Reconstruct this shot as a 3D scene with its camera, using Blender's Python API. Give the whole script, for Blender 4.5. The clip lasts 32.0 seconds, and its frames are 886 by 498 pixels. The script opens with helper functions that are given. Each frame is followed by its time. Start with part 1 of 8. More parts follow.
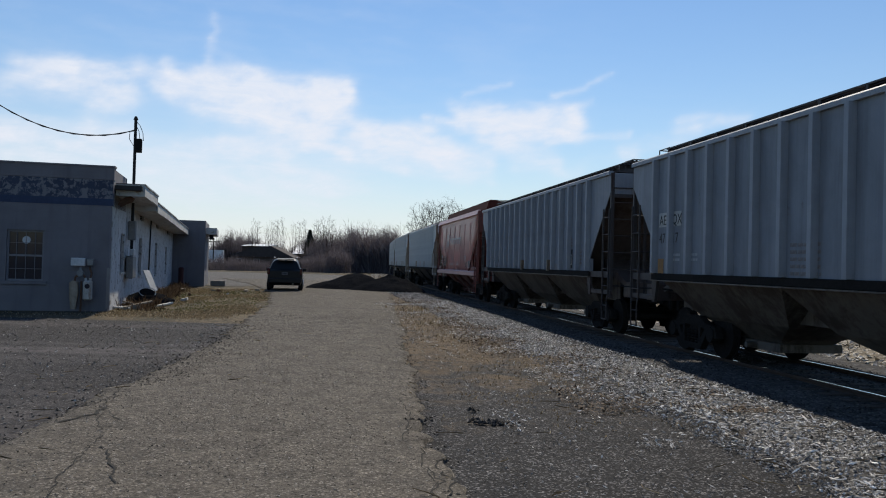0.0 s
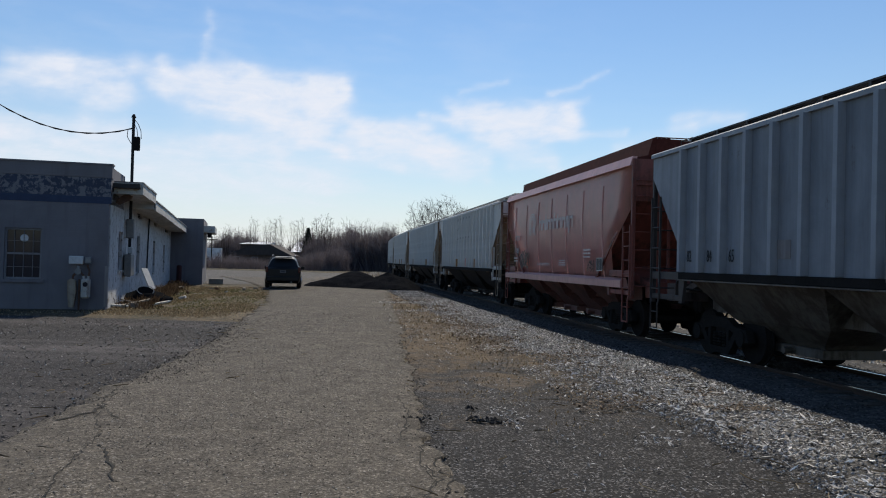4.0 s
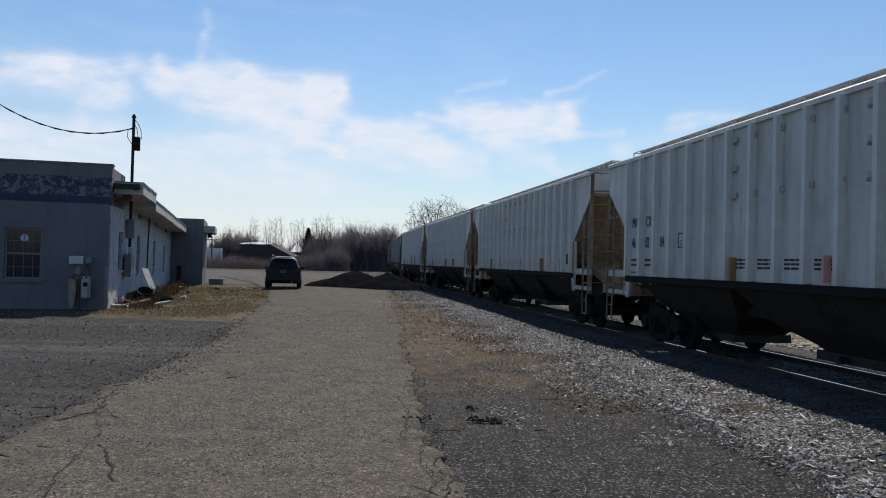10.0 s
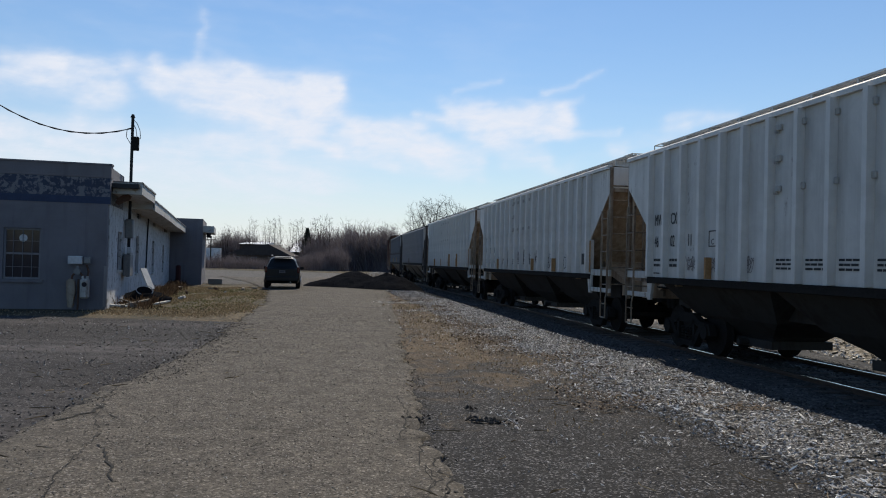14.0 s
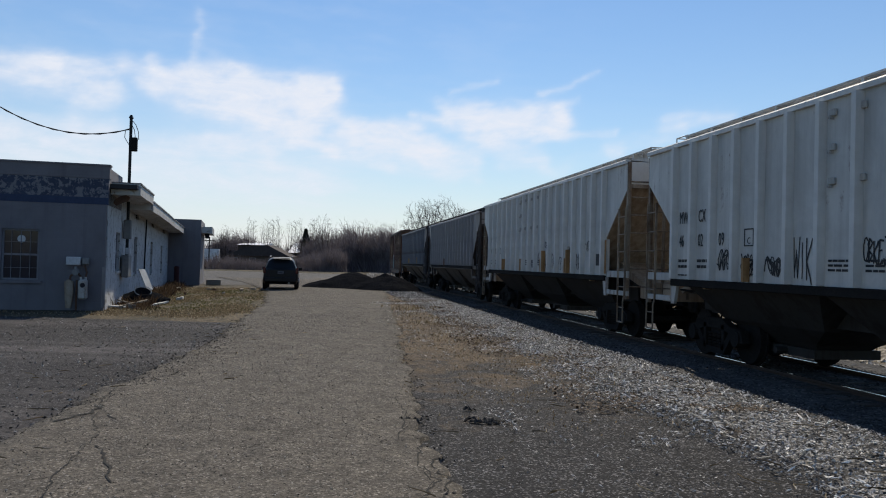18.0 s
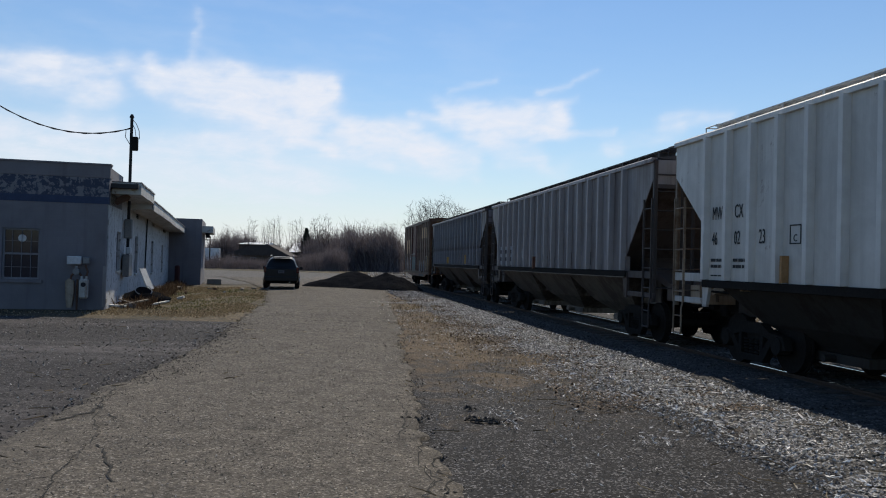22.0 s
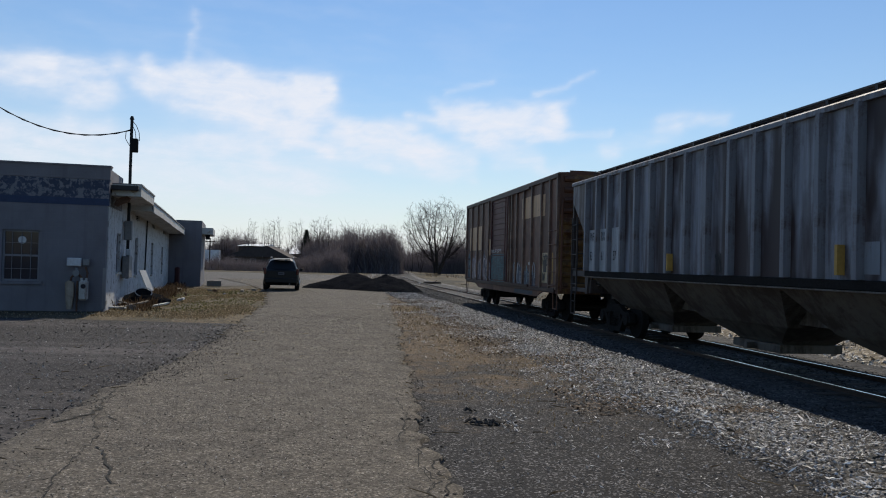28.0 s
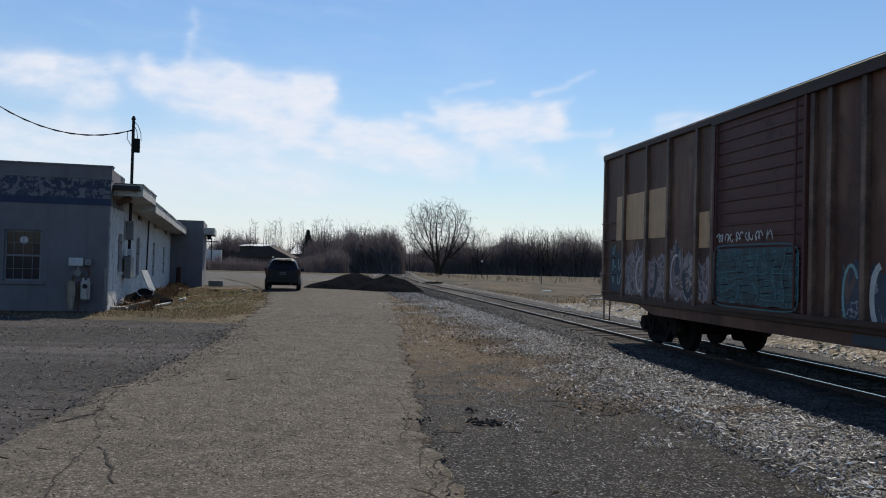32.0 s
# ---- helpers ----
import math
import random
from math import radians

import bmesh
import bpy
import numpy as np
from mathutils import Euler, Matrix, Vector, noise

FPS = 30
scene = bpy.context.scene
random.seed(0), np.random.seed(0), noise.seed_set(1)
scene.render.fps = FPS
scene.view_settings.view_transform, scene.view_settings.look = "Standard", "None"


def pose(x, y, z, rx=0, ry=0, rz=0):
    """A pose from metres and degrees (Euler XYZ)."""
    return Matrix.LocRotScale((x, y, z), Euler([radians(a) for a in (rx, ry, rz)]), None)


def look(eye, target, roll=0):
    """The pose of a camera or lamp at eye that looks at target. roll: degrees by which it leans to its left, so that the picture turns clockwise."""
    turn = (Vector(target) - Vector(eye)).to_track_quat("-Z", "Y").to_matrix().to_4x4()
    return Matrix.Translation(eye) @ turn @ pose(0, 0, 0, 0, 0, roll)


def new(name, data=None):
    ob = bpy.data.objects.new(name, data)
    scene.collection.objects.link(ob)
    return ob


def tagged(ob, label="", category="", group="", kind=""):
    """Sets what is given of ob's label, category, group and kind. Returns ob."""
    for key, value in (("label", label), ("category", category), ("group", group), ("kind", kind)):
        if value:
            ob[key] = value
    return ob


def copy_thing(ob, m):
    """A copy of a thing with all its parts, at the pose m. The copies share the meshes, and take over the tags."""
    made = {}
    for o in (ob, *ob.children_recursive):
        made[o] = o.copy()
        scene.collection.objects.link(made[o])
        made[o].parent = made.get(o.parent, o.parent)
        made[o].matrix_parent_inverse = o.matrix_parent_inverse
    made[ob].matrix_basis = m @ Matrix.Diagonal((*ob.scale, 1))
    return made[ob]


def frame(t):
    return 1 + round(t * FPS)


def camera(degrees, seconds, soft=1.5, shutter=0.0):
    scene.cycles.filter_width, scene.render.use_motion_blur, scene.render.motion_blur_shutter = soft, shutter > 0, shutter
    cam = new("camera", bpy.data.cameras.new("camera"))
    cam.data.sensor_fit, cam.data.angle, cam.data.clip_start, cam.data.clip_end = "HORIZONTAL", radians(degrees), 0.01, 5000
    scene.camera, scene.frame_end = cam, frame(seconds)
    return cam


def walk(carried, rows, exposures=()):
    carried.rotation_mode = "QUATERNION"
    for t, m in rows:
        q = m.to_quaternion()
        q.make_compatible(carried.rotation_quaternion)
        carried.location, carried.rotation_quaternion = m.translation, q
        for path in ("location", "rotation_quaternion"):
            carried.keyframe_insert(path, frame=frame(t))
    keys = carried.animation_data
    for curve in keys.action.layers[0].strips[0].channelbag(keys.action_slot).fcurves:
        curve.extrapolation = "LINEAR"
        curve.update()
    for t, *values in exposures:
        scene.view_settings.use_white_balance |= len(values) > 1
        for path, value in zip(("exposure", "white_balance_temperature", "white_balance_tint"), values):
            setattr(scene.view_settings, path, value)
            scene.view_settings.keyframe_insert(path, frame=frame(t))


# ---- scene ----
import colorsys

# ---------- camera: hand-held on one spot, eye 1.7 m over the rail heads ----------
EYE = (0.0, 0.0, 1.7)
FOCAL = 1460.0
cam = camera(2 * math.degrees(math.atan(784 / FOCAL)), 32.0, soft=1.05)


def held(dx, dy):
    """The camera turned by a small hand tremor (dx, dy in units of 1/FOCAL radians)."""
    yaw, tilt = -dx / FOCAL, 28.0 / FOCAL + dy / FOCAL
    return look(EYE, (EYE[0] + 40 * yaw, EYE[1] + 40, EYE[2] + 40 * tilt), 1.5)


TREMOR = [
    (0, 0.0, 0.0), (0.5, 0.0, -0.1), (1, 0.0, -1.4), (1.5, 0.1, -1.4), (2, 0.4, 0.0), (2.5, 0.2, 0.0), (3,
    0.3, -0.1), (3.5, -1.5, -1.8), (5.5, -4.3, -4.4), (6, -3.1, -3.0), (6.5, -2.9, -3.0), (7, -2.9, -3.0),
    (7.5, -2.9, -3.0), (8, -2.9, -3.0), (8.5, -1.8, -3.2), (9, -3.2, -3.1), (9.5, -2.9, -3.0), (10, -2.9,
    -3.2), (10.5, -3.4, -3.1), (11, -6.0, -3.2), (11.5, -6.0, -3.2), (12, -6.0, -2.9), (12.5, -4.2, -2.9),
    (13, -4.4, -3.0), (13.5, -3.4, -3.0), (14, -4.5, -3.2), (14.5, -4.4, -3.0), (16.5, -3.2, -0.1), (17, -4.5,
    -1.2), (17.5, -5.7, -1.4), (18, -7.1, -1.7), (18.5, -8.7, -2.8), (19, -8.8, -2.9), (19.5, -7.8, -3.0),
    (20, -7.5, -3.2), (20.5, -6.0, -3.0), (21, -4.7, -1.8), (21.5, -6.1, -1.8), (22, -6.0, -2.9), (22.5, -6.2,
    -3.0), (23, -6.0, -3.2), (23.5, -6.0, -3.2), (24, -6.3, -3.0), (24.5, -4.5, -1.7), (25, -4.5, -1.5),
    (25.5, -6.0, -1.6), (27.5, -5.9, 0.1), (28, -6.0, 0.1), (28.5, -6.0, 0.0), (29, -7.5, 0.0), (29.5, -7.6,
    0.0), (30, -7.5, 0.0), (30.5, -6.0, -0.1), (31, -4.6, 0.0), (31.5, -4.5, 0.0), (32, -3.4, 0.0)
]
walk(cam, [(t, held(dx, dy)) for t, dx, dy in TREMOR], exposures=[(0.0, 0.0), (32.0, 0.0)])

# ---------- light: a high sun ahead of the camera, thin bright cloud ----------
SUN_TO = Vector((0.05, 1.0, 1.0)).normalized()
world = bpy.data.worlds.new("sky")
scene.world = world
world.use_nodes = True
wn, wl = world.node_tree.nodes, world.node_tree.links
wn.clear()
w_out = wn.new("ShaderNodeOutputWorld")
w_bg = wn.new("ShaderNodeBackground")
w_sky = wn.new("ShaderNodeTexSky")
w_sky.sky_type = "NISHITA"
w_sky.sun_disc = False
w_sky.sun_elevation = math.asin(SUN_TO.z)
w_sky.sun_rotation = math.atan2(SUN_TO.x, SUN_TO.y)
w_sky.altitude = 200
w_sky.air_density = 1.35
w_sky.dust_density = 0.0
w_sky.ozone_density = 4.0
w_bg.inputs["Strength"].default_value = 0.089
w_tint = wn.new("ShaderNodeMix")
w_tint.data_type = "RGBA"
w_tint.blend_type = "MULTIPLY"
w_tint.inputs[0].default_value = 1.0
w_tint.inputs[7].default_value = (0.89, 0.985, 1.12, 1)
wl.new(w_sky.outputs[0], w_tint.inputs[6])
wl.new(w_tint.outputs[2], w_bg.inputs["Color"])
wl.new(w_bg.outputs[0], w_out.inputs["Surface"])

sun_data = bpy.data.lights.new("sun", "SUN")
sun_data.energy = 4.2
sun_data.angle = radians(0.55)
sun_data.color = (1.0, 0.90, 0.74)
sun = new("sun", sun_data)
sun.matrix_world = look(SUN_TO * 100, (0, 0, 0))


# ---------- materials ----------
def material(name, rough=0.8, metal=0.0, spec=0.5):
    m = bpy.data.materials.new(name)
    m.use_nodes = True
    b = m.node_tree.nodes["Principled BSDF"]
    b.inputs["Roughness"].default_value = rough
    b.inputs["Metallic"].default_value = metal
    b.inputs["Specular IOR Level"].default_value = spec
    return m, m.node_tree.nodes, m.node_tree.links, b


def coords(nt, ln, scale=(1, 1, 1), world_space=False):
    tc = nt.new("ShaderNodeTexCoord")
    mp = nt.new("ShaderNodeMapping")
    mp.inputs["Scale"].default_value = scale
    if world_space:
        geo = nt.new("ShaderNodeNewGeometry")
        ln.new(geo.outputs["Position"], mp.inputs["Vector"])
    else:
        ln.new(tc.outputs["Object"], mp.inputs["Vector"])
    return mp.outputs[0]


def noise_node(nt, ln, vec, scale, detail=4, rough=0.6, distort=0.0):
    n = nt.new("ShaderNodeTexNoise")
    n.inputs["Scale"].default_value = scale
    n.inputs["Detail"].default_value = detail
    n.inputs["Roughness"].default_value = rough
    n.inputs["Distortion"].default_value = distort
    ln.new(vec, n.inputs["Vector"])
    return n.outputs["Fac"]


def ramp_node(nt, ln, fac, stops):
    r = nt.new("ShaderNodeValToRGB")
    e = r.color_ramp.elements
    while len(e) < len(stops):
        e.new(0.5)
    for el, (p, c) in zip(e, stops):
        el.position = p
        el.color = (*c, 1) if len(c) == 3 else c
    ln.new(fac, r.inputs[0])
    return r.outputs[0]


def mix_node(nt, ln, fac, a, b, mode="MIX"):
    m = nt.new("ShaderNodeMix")
    m.data_type = "RGBA"
    m.blend_type = mode
    for sock, val in ((m.inputs[0], fac), (m.inputs[6], a), (m.inputs[7], b)):
        if isinstance(val, bpy.types.NodeSocket):
            ln.new(val, sock)
        elif isinstance(val, (int, float)):
            sock.default_value = val
        else:
            sock.default_value = (*val, 1)
    return m.outputs[2]


def bump_node(nt, ln, b, height, strength=0.3, dist=0.01):
    n = nt.new("ShaderNodeBump")
    n.inputs["Strength"].default_value = strength
    n.inputs["Distance"].default_value = dist
    ln.new(height, n.inputs["Height"])
    ln.new(n.outputs[0], b.inputs["Normal"])


def grainy(name, dark, mid, light, fine=30.0, coarse=0.6, rough=0.9, bump=0.4, dist=0.01, metal=0.0, world_space=False, stretch=(1, 1, 1), spec=0.3):
    """A mineral or painted surface: two scales of mottling and a fine relief."""
    m, nt, ln, b = material(name, rough, metal, spec)
    v = coords(nt, ln, stretch, world_space)
    f1 = noise_node(nt, ln, v, fine, 5, 0.7)
    f2 = noise_node(nt, ln, v, coarse, 5, 0.6, 0.4)
    c1 = ramp_node(nt, ln, f1, [(0.30, dark), (0.52, mid), (0.75, light)])
    c2 = ramp_node(nt, ln, f2, [(0.32, tuple(x * 0.72 for x in mid)), (0.68, tuple(min(1, x * 1.2) for x in mid))])
    ln.new(mix_node(nt, ln, 0.5, c1, c2), b.inputs["Base Color"])
    bump_node(nt, ln, b, f1, bump, dist)
    return m


def car_paint(name, paint, rust=(0.10, 0.045, 0.025), amount=0.35, rough=0.55, streak=1.0, dirt=(0.12, 0.10, 0.08), dirt_amount=0.35, spec=0.35, edge=0.15, grain=0.22, panels=0.0):
    """Weathered freight-car paint: run-down streaks, blotches of rust, road dirt and a fine orange-peel relief."""
    m, nt, ln, b = material(name, rough, 0.0, spec)
    v = coords(nt, ln)
    vs = coords(nt, ln, (2.2, 2.2, 0.16))
    streaks = noise_node(nt, ln, vs, 2.6 * streak, 6, 0.65, 0.2)
    blotch = noise_node(nt, ln, v, 0.9, 6, 0.7, 0.6)
    fine = noise_node(nt, ln, v, 24, 5, 0.7)
    hue = ramp_node(nt, ln, blotch, [(0.3, tuple(x * 0.80 for x in paint)), (0.7, tuple(min(1, x * 1.10) for x in paint))])
    d = ramp_node(nt, ln, streaks, [(0.42, (0, 0, 0)), (0.72, (1, 1, 1))])
    dm = nt.new("ShaderNodeMath")
    dm.operation = "MULTIPLY"
    dm.inputs[1].default_value = dirt_amount
    ln.new(d, dm.inputs[0])
    c = mix_node(nt, ln, dm.outputs[0], hue, dirt)
    add = nt.new("ShaderNodeMath")
    add.operation = "MULTIPLY_ADD"
    ln.new(streaks, add.inputs[0])
    add.inputs[1].default_value = 0.55
    ln.new(blotch, add.inputs[2])
    add2 = nt.new("ShaderNodeMath")
    add2.operation = "MULTIPLY_ADD"
    ln.new(fine, add2.inputs[0])
    add2.inputs[1].default_value = grain
    ln.new(add.outputs[0], add2.inputs[2])
    top = 1.16 - 0.42 * amount + edge / 2 - (0.22 - grain) * 0.5
    half = nt.new("ShaderNodeMath")
    half.operation = "MULTIPLY"
    half.inputs[1].default_value = 0.6
    ln.new(add2.outputs[0], half.inputs[0])
    r = ramp_node(nt, ln, half.outputs[0], [(0.6 * (top - edge), (0, 0, 0)), (0.6 * top, (1, 1, 1))])
    c = mix_node(nt, ln, r, c, rust)
    if panels:
        # whole panels weathered more or less than their neighbours, most below the roof edge
        pn = noise_node(nt, ln, coords(nt, ln, (1.35, 0.2, 0.20)), 1.0, 3, 0.6, 0.15)
        pm = ramp_node(nt, ln, pn, [(0.44, (0, 0, 0)), (0.55, (panels, panels, panels))])
        c = mix_node(nt, ln, pm, c, rust)
    ln.new(c, b.inputs["Base Color"])
    bump_node(nt, ln, b, fine, 0.12, 0.006)
    return m


M = {}
M["rail"] = grainy("rail_side", (0.035, 0.022, 0.016), (0.07, 0.045, 0.033), (0.11, 0.075, 0.055), 40, 2, 0.8, 0.3, 0.004, world_space=True)
M["rail_head"], _, _, _b = material("polished_rail_head", 0.16, 1.0)
_b.inputs["Base Color"].default_value = (0.82, 0.81, 0.80, 1)
M["tie"] = grainy("creosote_tie", (0.03, 0.025, 0.02), (0.075, 0.06, 0.05), (0.14, 0.12, 0.10), 30, 2, 0.9, 0.6, 0.01, stretch=(1, 6, 6))
M["pile"] = grainy("dark_gravel_heap", (0.005, 0.0052, 0.0058), (0.0145, 0.0152, 0.017), (0.042, 0.044, 0.048), 14, 0.8, 0.95, 1.0, 0.05, world_space=True, spec=0.0)
M["black_steel"] = grainy("grimy_black_steel", (0.011, 0.0105, 0.010), (0.021, 0.020, 0.0195), (0.035, 0.0335, 0.032), 20, 1.2, 0.85, 0.3, 0.006, spec=0.04)
M["wheel"] = grainy("wheel_steel", (0.011, 0.0105, 0.010), (0.020, 0.0185, 0.018), (0.035, 0.033, 0.031), 16, 2, 0.75, 0.2, 0.004, spec=0.04)
M["white_car"] = car_paint("weathered_white_paint", (0.585, 0.57, 0.535), amount=0.12, dirt_amount=0.30, dirt=(0.22, 0.19, 0.16))
M["white_trim"] = car_paint("white_trim", (0.50, 0.50, 0.48), amount=0.30, dirt_amount=0.5, dirt=(0.2, 0.15, 0.1))
M["tan_trim"] = car_paint("grimy_tan_post", (0.40, 0.345, 0.27), rust=(0.11, 0.065, 0.038), amount=0.75, dirt_amount=0.6, dirt=(0.17, 0.12, 0.075), edge=0.35)
M["grey_car"] = car_paint("weathered_grey_paint", (0.225, 0.245, 0.275), rust=(0.08, 0.05, 0.04), amount=0.08, dirt_amount=0.40, dirt=(0.085, 0.085, 0.09))
M["dark_car"] = car_paint("weathered_dark_grey_paint", (0.27, 0.255, 0.258), rust=(0.080, 0.056, 0.050), amount=0.22, dirt_amount=0.5, dirt=(0.080, 0.064, 0.058), edge=0.4, grain=0.08, panels=0.42)
M["rusty_car"] = car_paint("rust_streaked_grey_paint", (0.27, 0.28, 0.315), rust=(0.044, 0.030, 0.030), amount=0.42, dirt_amount=0.72, streak=0.9, dirt=(0.072, 0.055, 0.056), edge=0.28, grain=0.08, panels=1.0)
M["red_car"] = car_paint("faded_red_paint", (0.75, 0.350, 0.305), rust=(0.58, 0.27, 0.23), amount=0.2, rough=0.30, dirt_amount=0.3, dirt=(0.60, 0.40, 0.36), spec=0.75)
M["brown_slope"] = car_paint("rust_stained_slope_sheet", (0.52, 0.405, 0.295), rust=(0.17, 0.112, 0.068), amount=0.45, dirt_amount=0.7, dirt=(0.25, 0.170, 0.105), edge=0.5, grain=0.10)
M["box_car"] = car_paint("rust_brown_boxcar_paint", (0.165, 0.076, 0.054), rust=(0.058, 0.031, 0.025), amount=0.44, dirt_amount=0.8, dirt=(0.29, 0.175, 0.105), spec=0.15, edge=0.3, grain=0.1, panels=0.5)
M["box_frame"] = car_paint("grimy_boxcar_frame_paint", (0.070, 0.042, 0.034), rust=(0.030, 0.020, 0.018), amount=0.45, dirt_amount=0.5, dirt=(0.12, 0.075, 0.055), spec=0.15, edge=0.4, grain=0.1)
M["orange"] = grainy("faded_orange_stripe", (0.24, 0.13, 0.055), (0.34, 0.19, 0.08), (0.44, 0.27, 0.14), 20, 2, 0.7, 0.1, 0.003)
M["black_paint"] = grainy("black_spray_paint", (0.012, 0.012, 0.014), (0.022, 0.022, 0.025), (0.04, 0.04, 0.045), 20, 2, 0.5, 0.1, 0.002)
M["white_paint"] = grainy("white_stencil_paint", (0.45, 0.43, 0.40), (0.60, 0.58, 0.55), (0.72, 0.70, 0.67), 25, 3, 0.6, 0.1, 0.002)

# next three: side paints lightened so ribs and top rails seem to catch light
M["grey_rib"] = car_paint("lit_grey_rib_paint", (0.30, 0.322, 0.352), rust=(0.10, 0.07, 0.06), amount=0.12, dirt_amount=0.35, dirt=(0.12, 0.12, 0.125))
M["dark_rib"] = car_paint("lit_dark_rib_paint", (0.33, 0.313, 0.316), rust=(0.11, 0.072, 0.064), amount=0.28, dirt_amount=0.42, dirt=(0.125, 0.10, 0.09))
M["white_rib"] = car_paint("lit_white_rib_paint", (0.67, 0.655, 0.62), amount=0.14, dirt_amount=0.24, dirt=(0.26, 0.22, 0.18))
M["rusty_rib"] = car_paint("pale_worn_rib_paint", (0.20, 0.21, 0.235), rust=(0.08, 0.055, 0.05), amount=0.5, dirt_amount=0.5, dirt=(0.08, 0.065, 0.065))
M["dark_trim"] = car_paint("grimy_dark_frame", (0.065, 0.058, 0.058), rust=(0.045, 0.03, 0.026), amount=0.4, dirt_amount=0.4, dirt=(0.04, 0.034, 0.032), spec=0.2)
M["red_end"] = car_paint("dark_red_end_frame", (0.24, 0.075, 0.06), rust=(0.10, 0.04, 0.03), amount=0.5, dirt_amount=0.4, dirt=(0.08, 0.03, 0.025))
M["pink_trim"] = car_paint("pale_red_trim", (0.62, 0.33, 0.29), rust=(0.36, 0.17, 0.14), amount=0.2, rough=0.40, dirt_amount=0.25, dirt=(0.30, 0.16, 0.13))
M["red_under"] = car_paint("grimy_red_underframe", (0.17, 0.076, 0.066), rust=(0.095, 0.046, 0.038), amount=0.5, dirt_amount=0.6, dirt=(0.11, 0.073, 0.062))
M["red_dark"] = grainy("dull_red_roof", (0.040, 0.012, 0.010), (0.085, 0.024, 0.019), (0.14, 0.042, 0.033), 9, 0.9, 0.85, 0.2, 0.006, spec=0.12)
# near-black tone of the bays and web plates under the white cars
M["under_black"] = car_paint("near_black_underbody", (0.045, 0.044, 0.043), rust=(0.030, 0.026, 0.024), amount=0.5, dirt_amount=0.5, dirt=(0.036, 0.032, 0.029), spec=0.08)
M["under_grey"] = car_paint("dusty_dark_underbody", (0.125, 0.112, 0.096), rust=(0.048, 0.037, 0.029), amount=0.6, dirt_amount=0.5, dirt=(0.07, 0.059, 0.049))
M["dark_slope"] = car_paint("dark_rusty_slope_sheet", (0.105, 0.085, 0.078), rust=(0.060, 0.041, 0.036), amount=0.5, dirt_amount=0.5, dirt=(0.08, 0.062, 0.05))
M["pale_patch"] = car_paint("pale_number_panel", (0.40, 0.42, 0.44), amount=0.2, dirt_amount=0.35)
M["box_door"] = car_paint("dark_maroon_door", (0.120, 0.052, 0.047), rust=(0.058, 0.028, 0.024), amount=0.45, dirt_amount=0.35, dirt=(0.15, 0.085, 0.065), spec=0.15)
M["ochre"] = car_paint("ochre_rust_end", (0.20, 0.11, 0.035), rust=(0.08, 0.035, 0.018), amount=0.7, dirt_amount=0.4)
M["box_post"] = car_paint("tan_worn_side_post", (0.27, 0.160, 0.104), rust=(0.070, 0.038, 0.028), amount=0.8, dirt_amount=0.75, edge=0.25, dirt=(0.12, 0.070, 0.046))
M["tan_patch"] = car_paint("old_tan_paint", (0.60, 0.35, 0.18), rust=(0.16, 0.08, 0.04), amount=0.25, dirt_amount=0.35)
M["cream_patch"] = car_paint("cream_panel_paint", (0.52, 0.40, 0.23), rust=(0.2, 0.12, 0.05), amount=0.3, dirt_amount=0.3)


def plain(name, c, rough=0.7):
    return grainy(name, tuple(x * 0.7 for x in c), c, tuple(min(1, x * 1.25) for x in c), 18, 2.0, rough, 0.1, 0.003)


M["yellow"] = plain("faded_yellow", (0.46, 0.28, 0.07))
M["faded_white"] = plain("faded_white_lettering", (0.62, 0.53, 0.51), 0.45)
M["blue_paint"] = plain("blue_spray", (0.03, 0.08, 0.36))
M["mauve_paint"] = plain("mauve_spray", (0.30, 0.245, 0.255))
M["blue_grey_paint"] = plain("navy_spray", (0.055, 0.068, 0.082))
M["pale_teal_paint"] = plain("pale_teal_spray", (0.22, 0.36, 0.36))


def sprayed(name, stops, scale=1.9):
    """Layers of old spray paint, one showing through another in hard-edged patches."""
    m, nt, ln, b = material(name, 0.6)
    v = coords(nt, ln, (1.0, 1.0, 0.62))
    n1 = noise_node(nt, ln, v, scale, 3, 0.55, 1.6)
    n2 = noise_node(nt, ln, v, 9.0, 5, 0.7, 0.4)
    ad = nt.new("ShaderNodeMath")
    ad.operation = "MULTIPLY_ADD"
    ln.new(n2, ad.inputs[0])
    ad.inputs[1].default_value = 0.16
    ln.new(n1, ad.inputs[2])
    r = nt.new("ShaderNodeValToRGB")
    r.color_ramp.interpolation = "CONSTANT"
    while len(r.color_ramp.elements) < len(stops):
        r.color_ramp.elements.new(0.5)
    for el, (p, c) in zip(r.color_ramp.elements, stops):
        el.position, el.color = p, (*c, 1)
    ln.new(ad.outputs[0], r.inputs[0])
    worn = ramp_node(nt, ln, n2, [(0.34, (0.62, 0.60, 0.60)), (0.66, (1.15, 1.15, 1.15))])
    ln.new(mix_node(nt, ln, 1.0, r.outputs[0], worn, "MULTIPLY"), b.inputs["Base Color"])
    return m


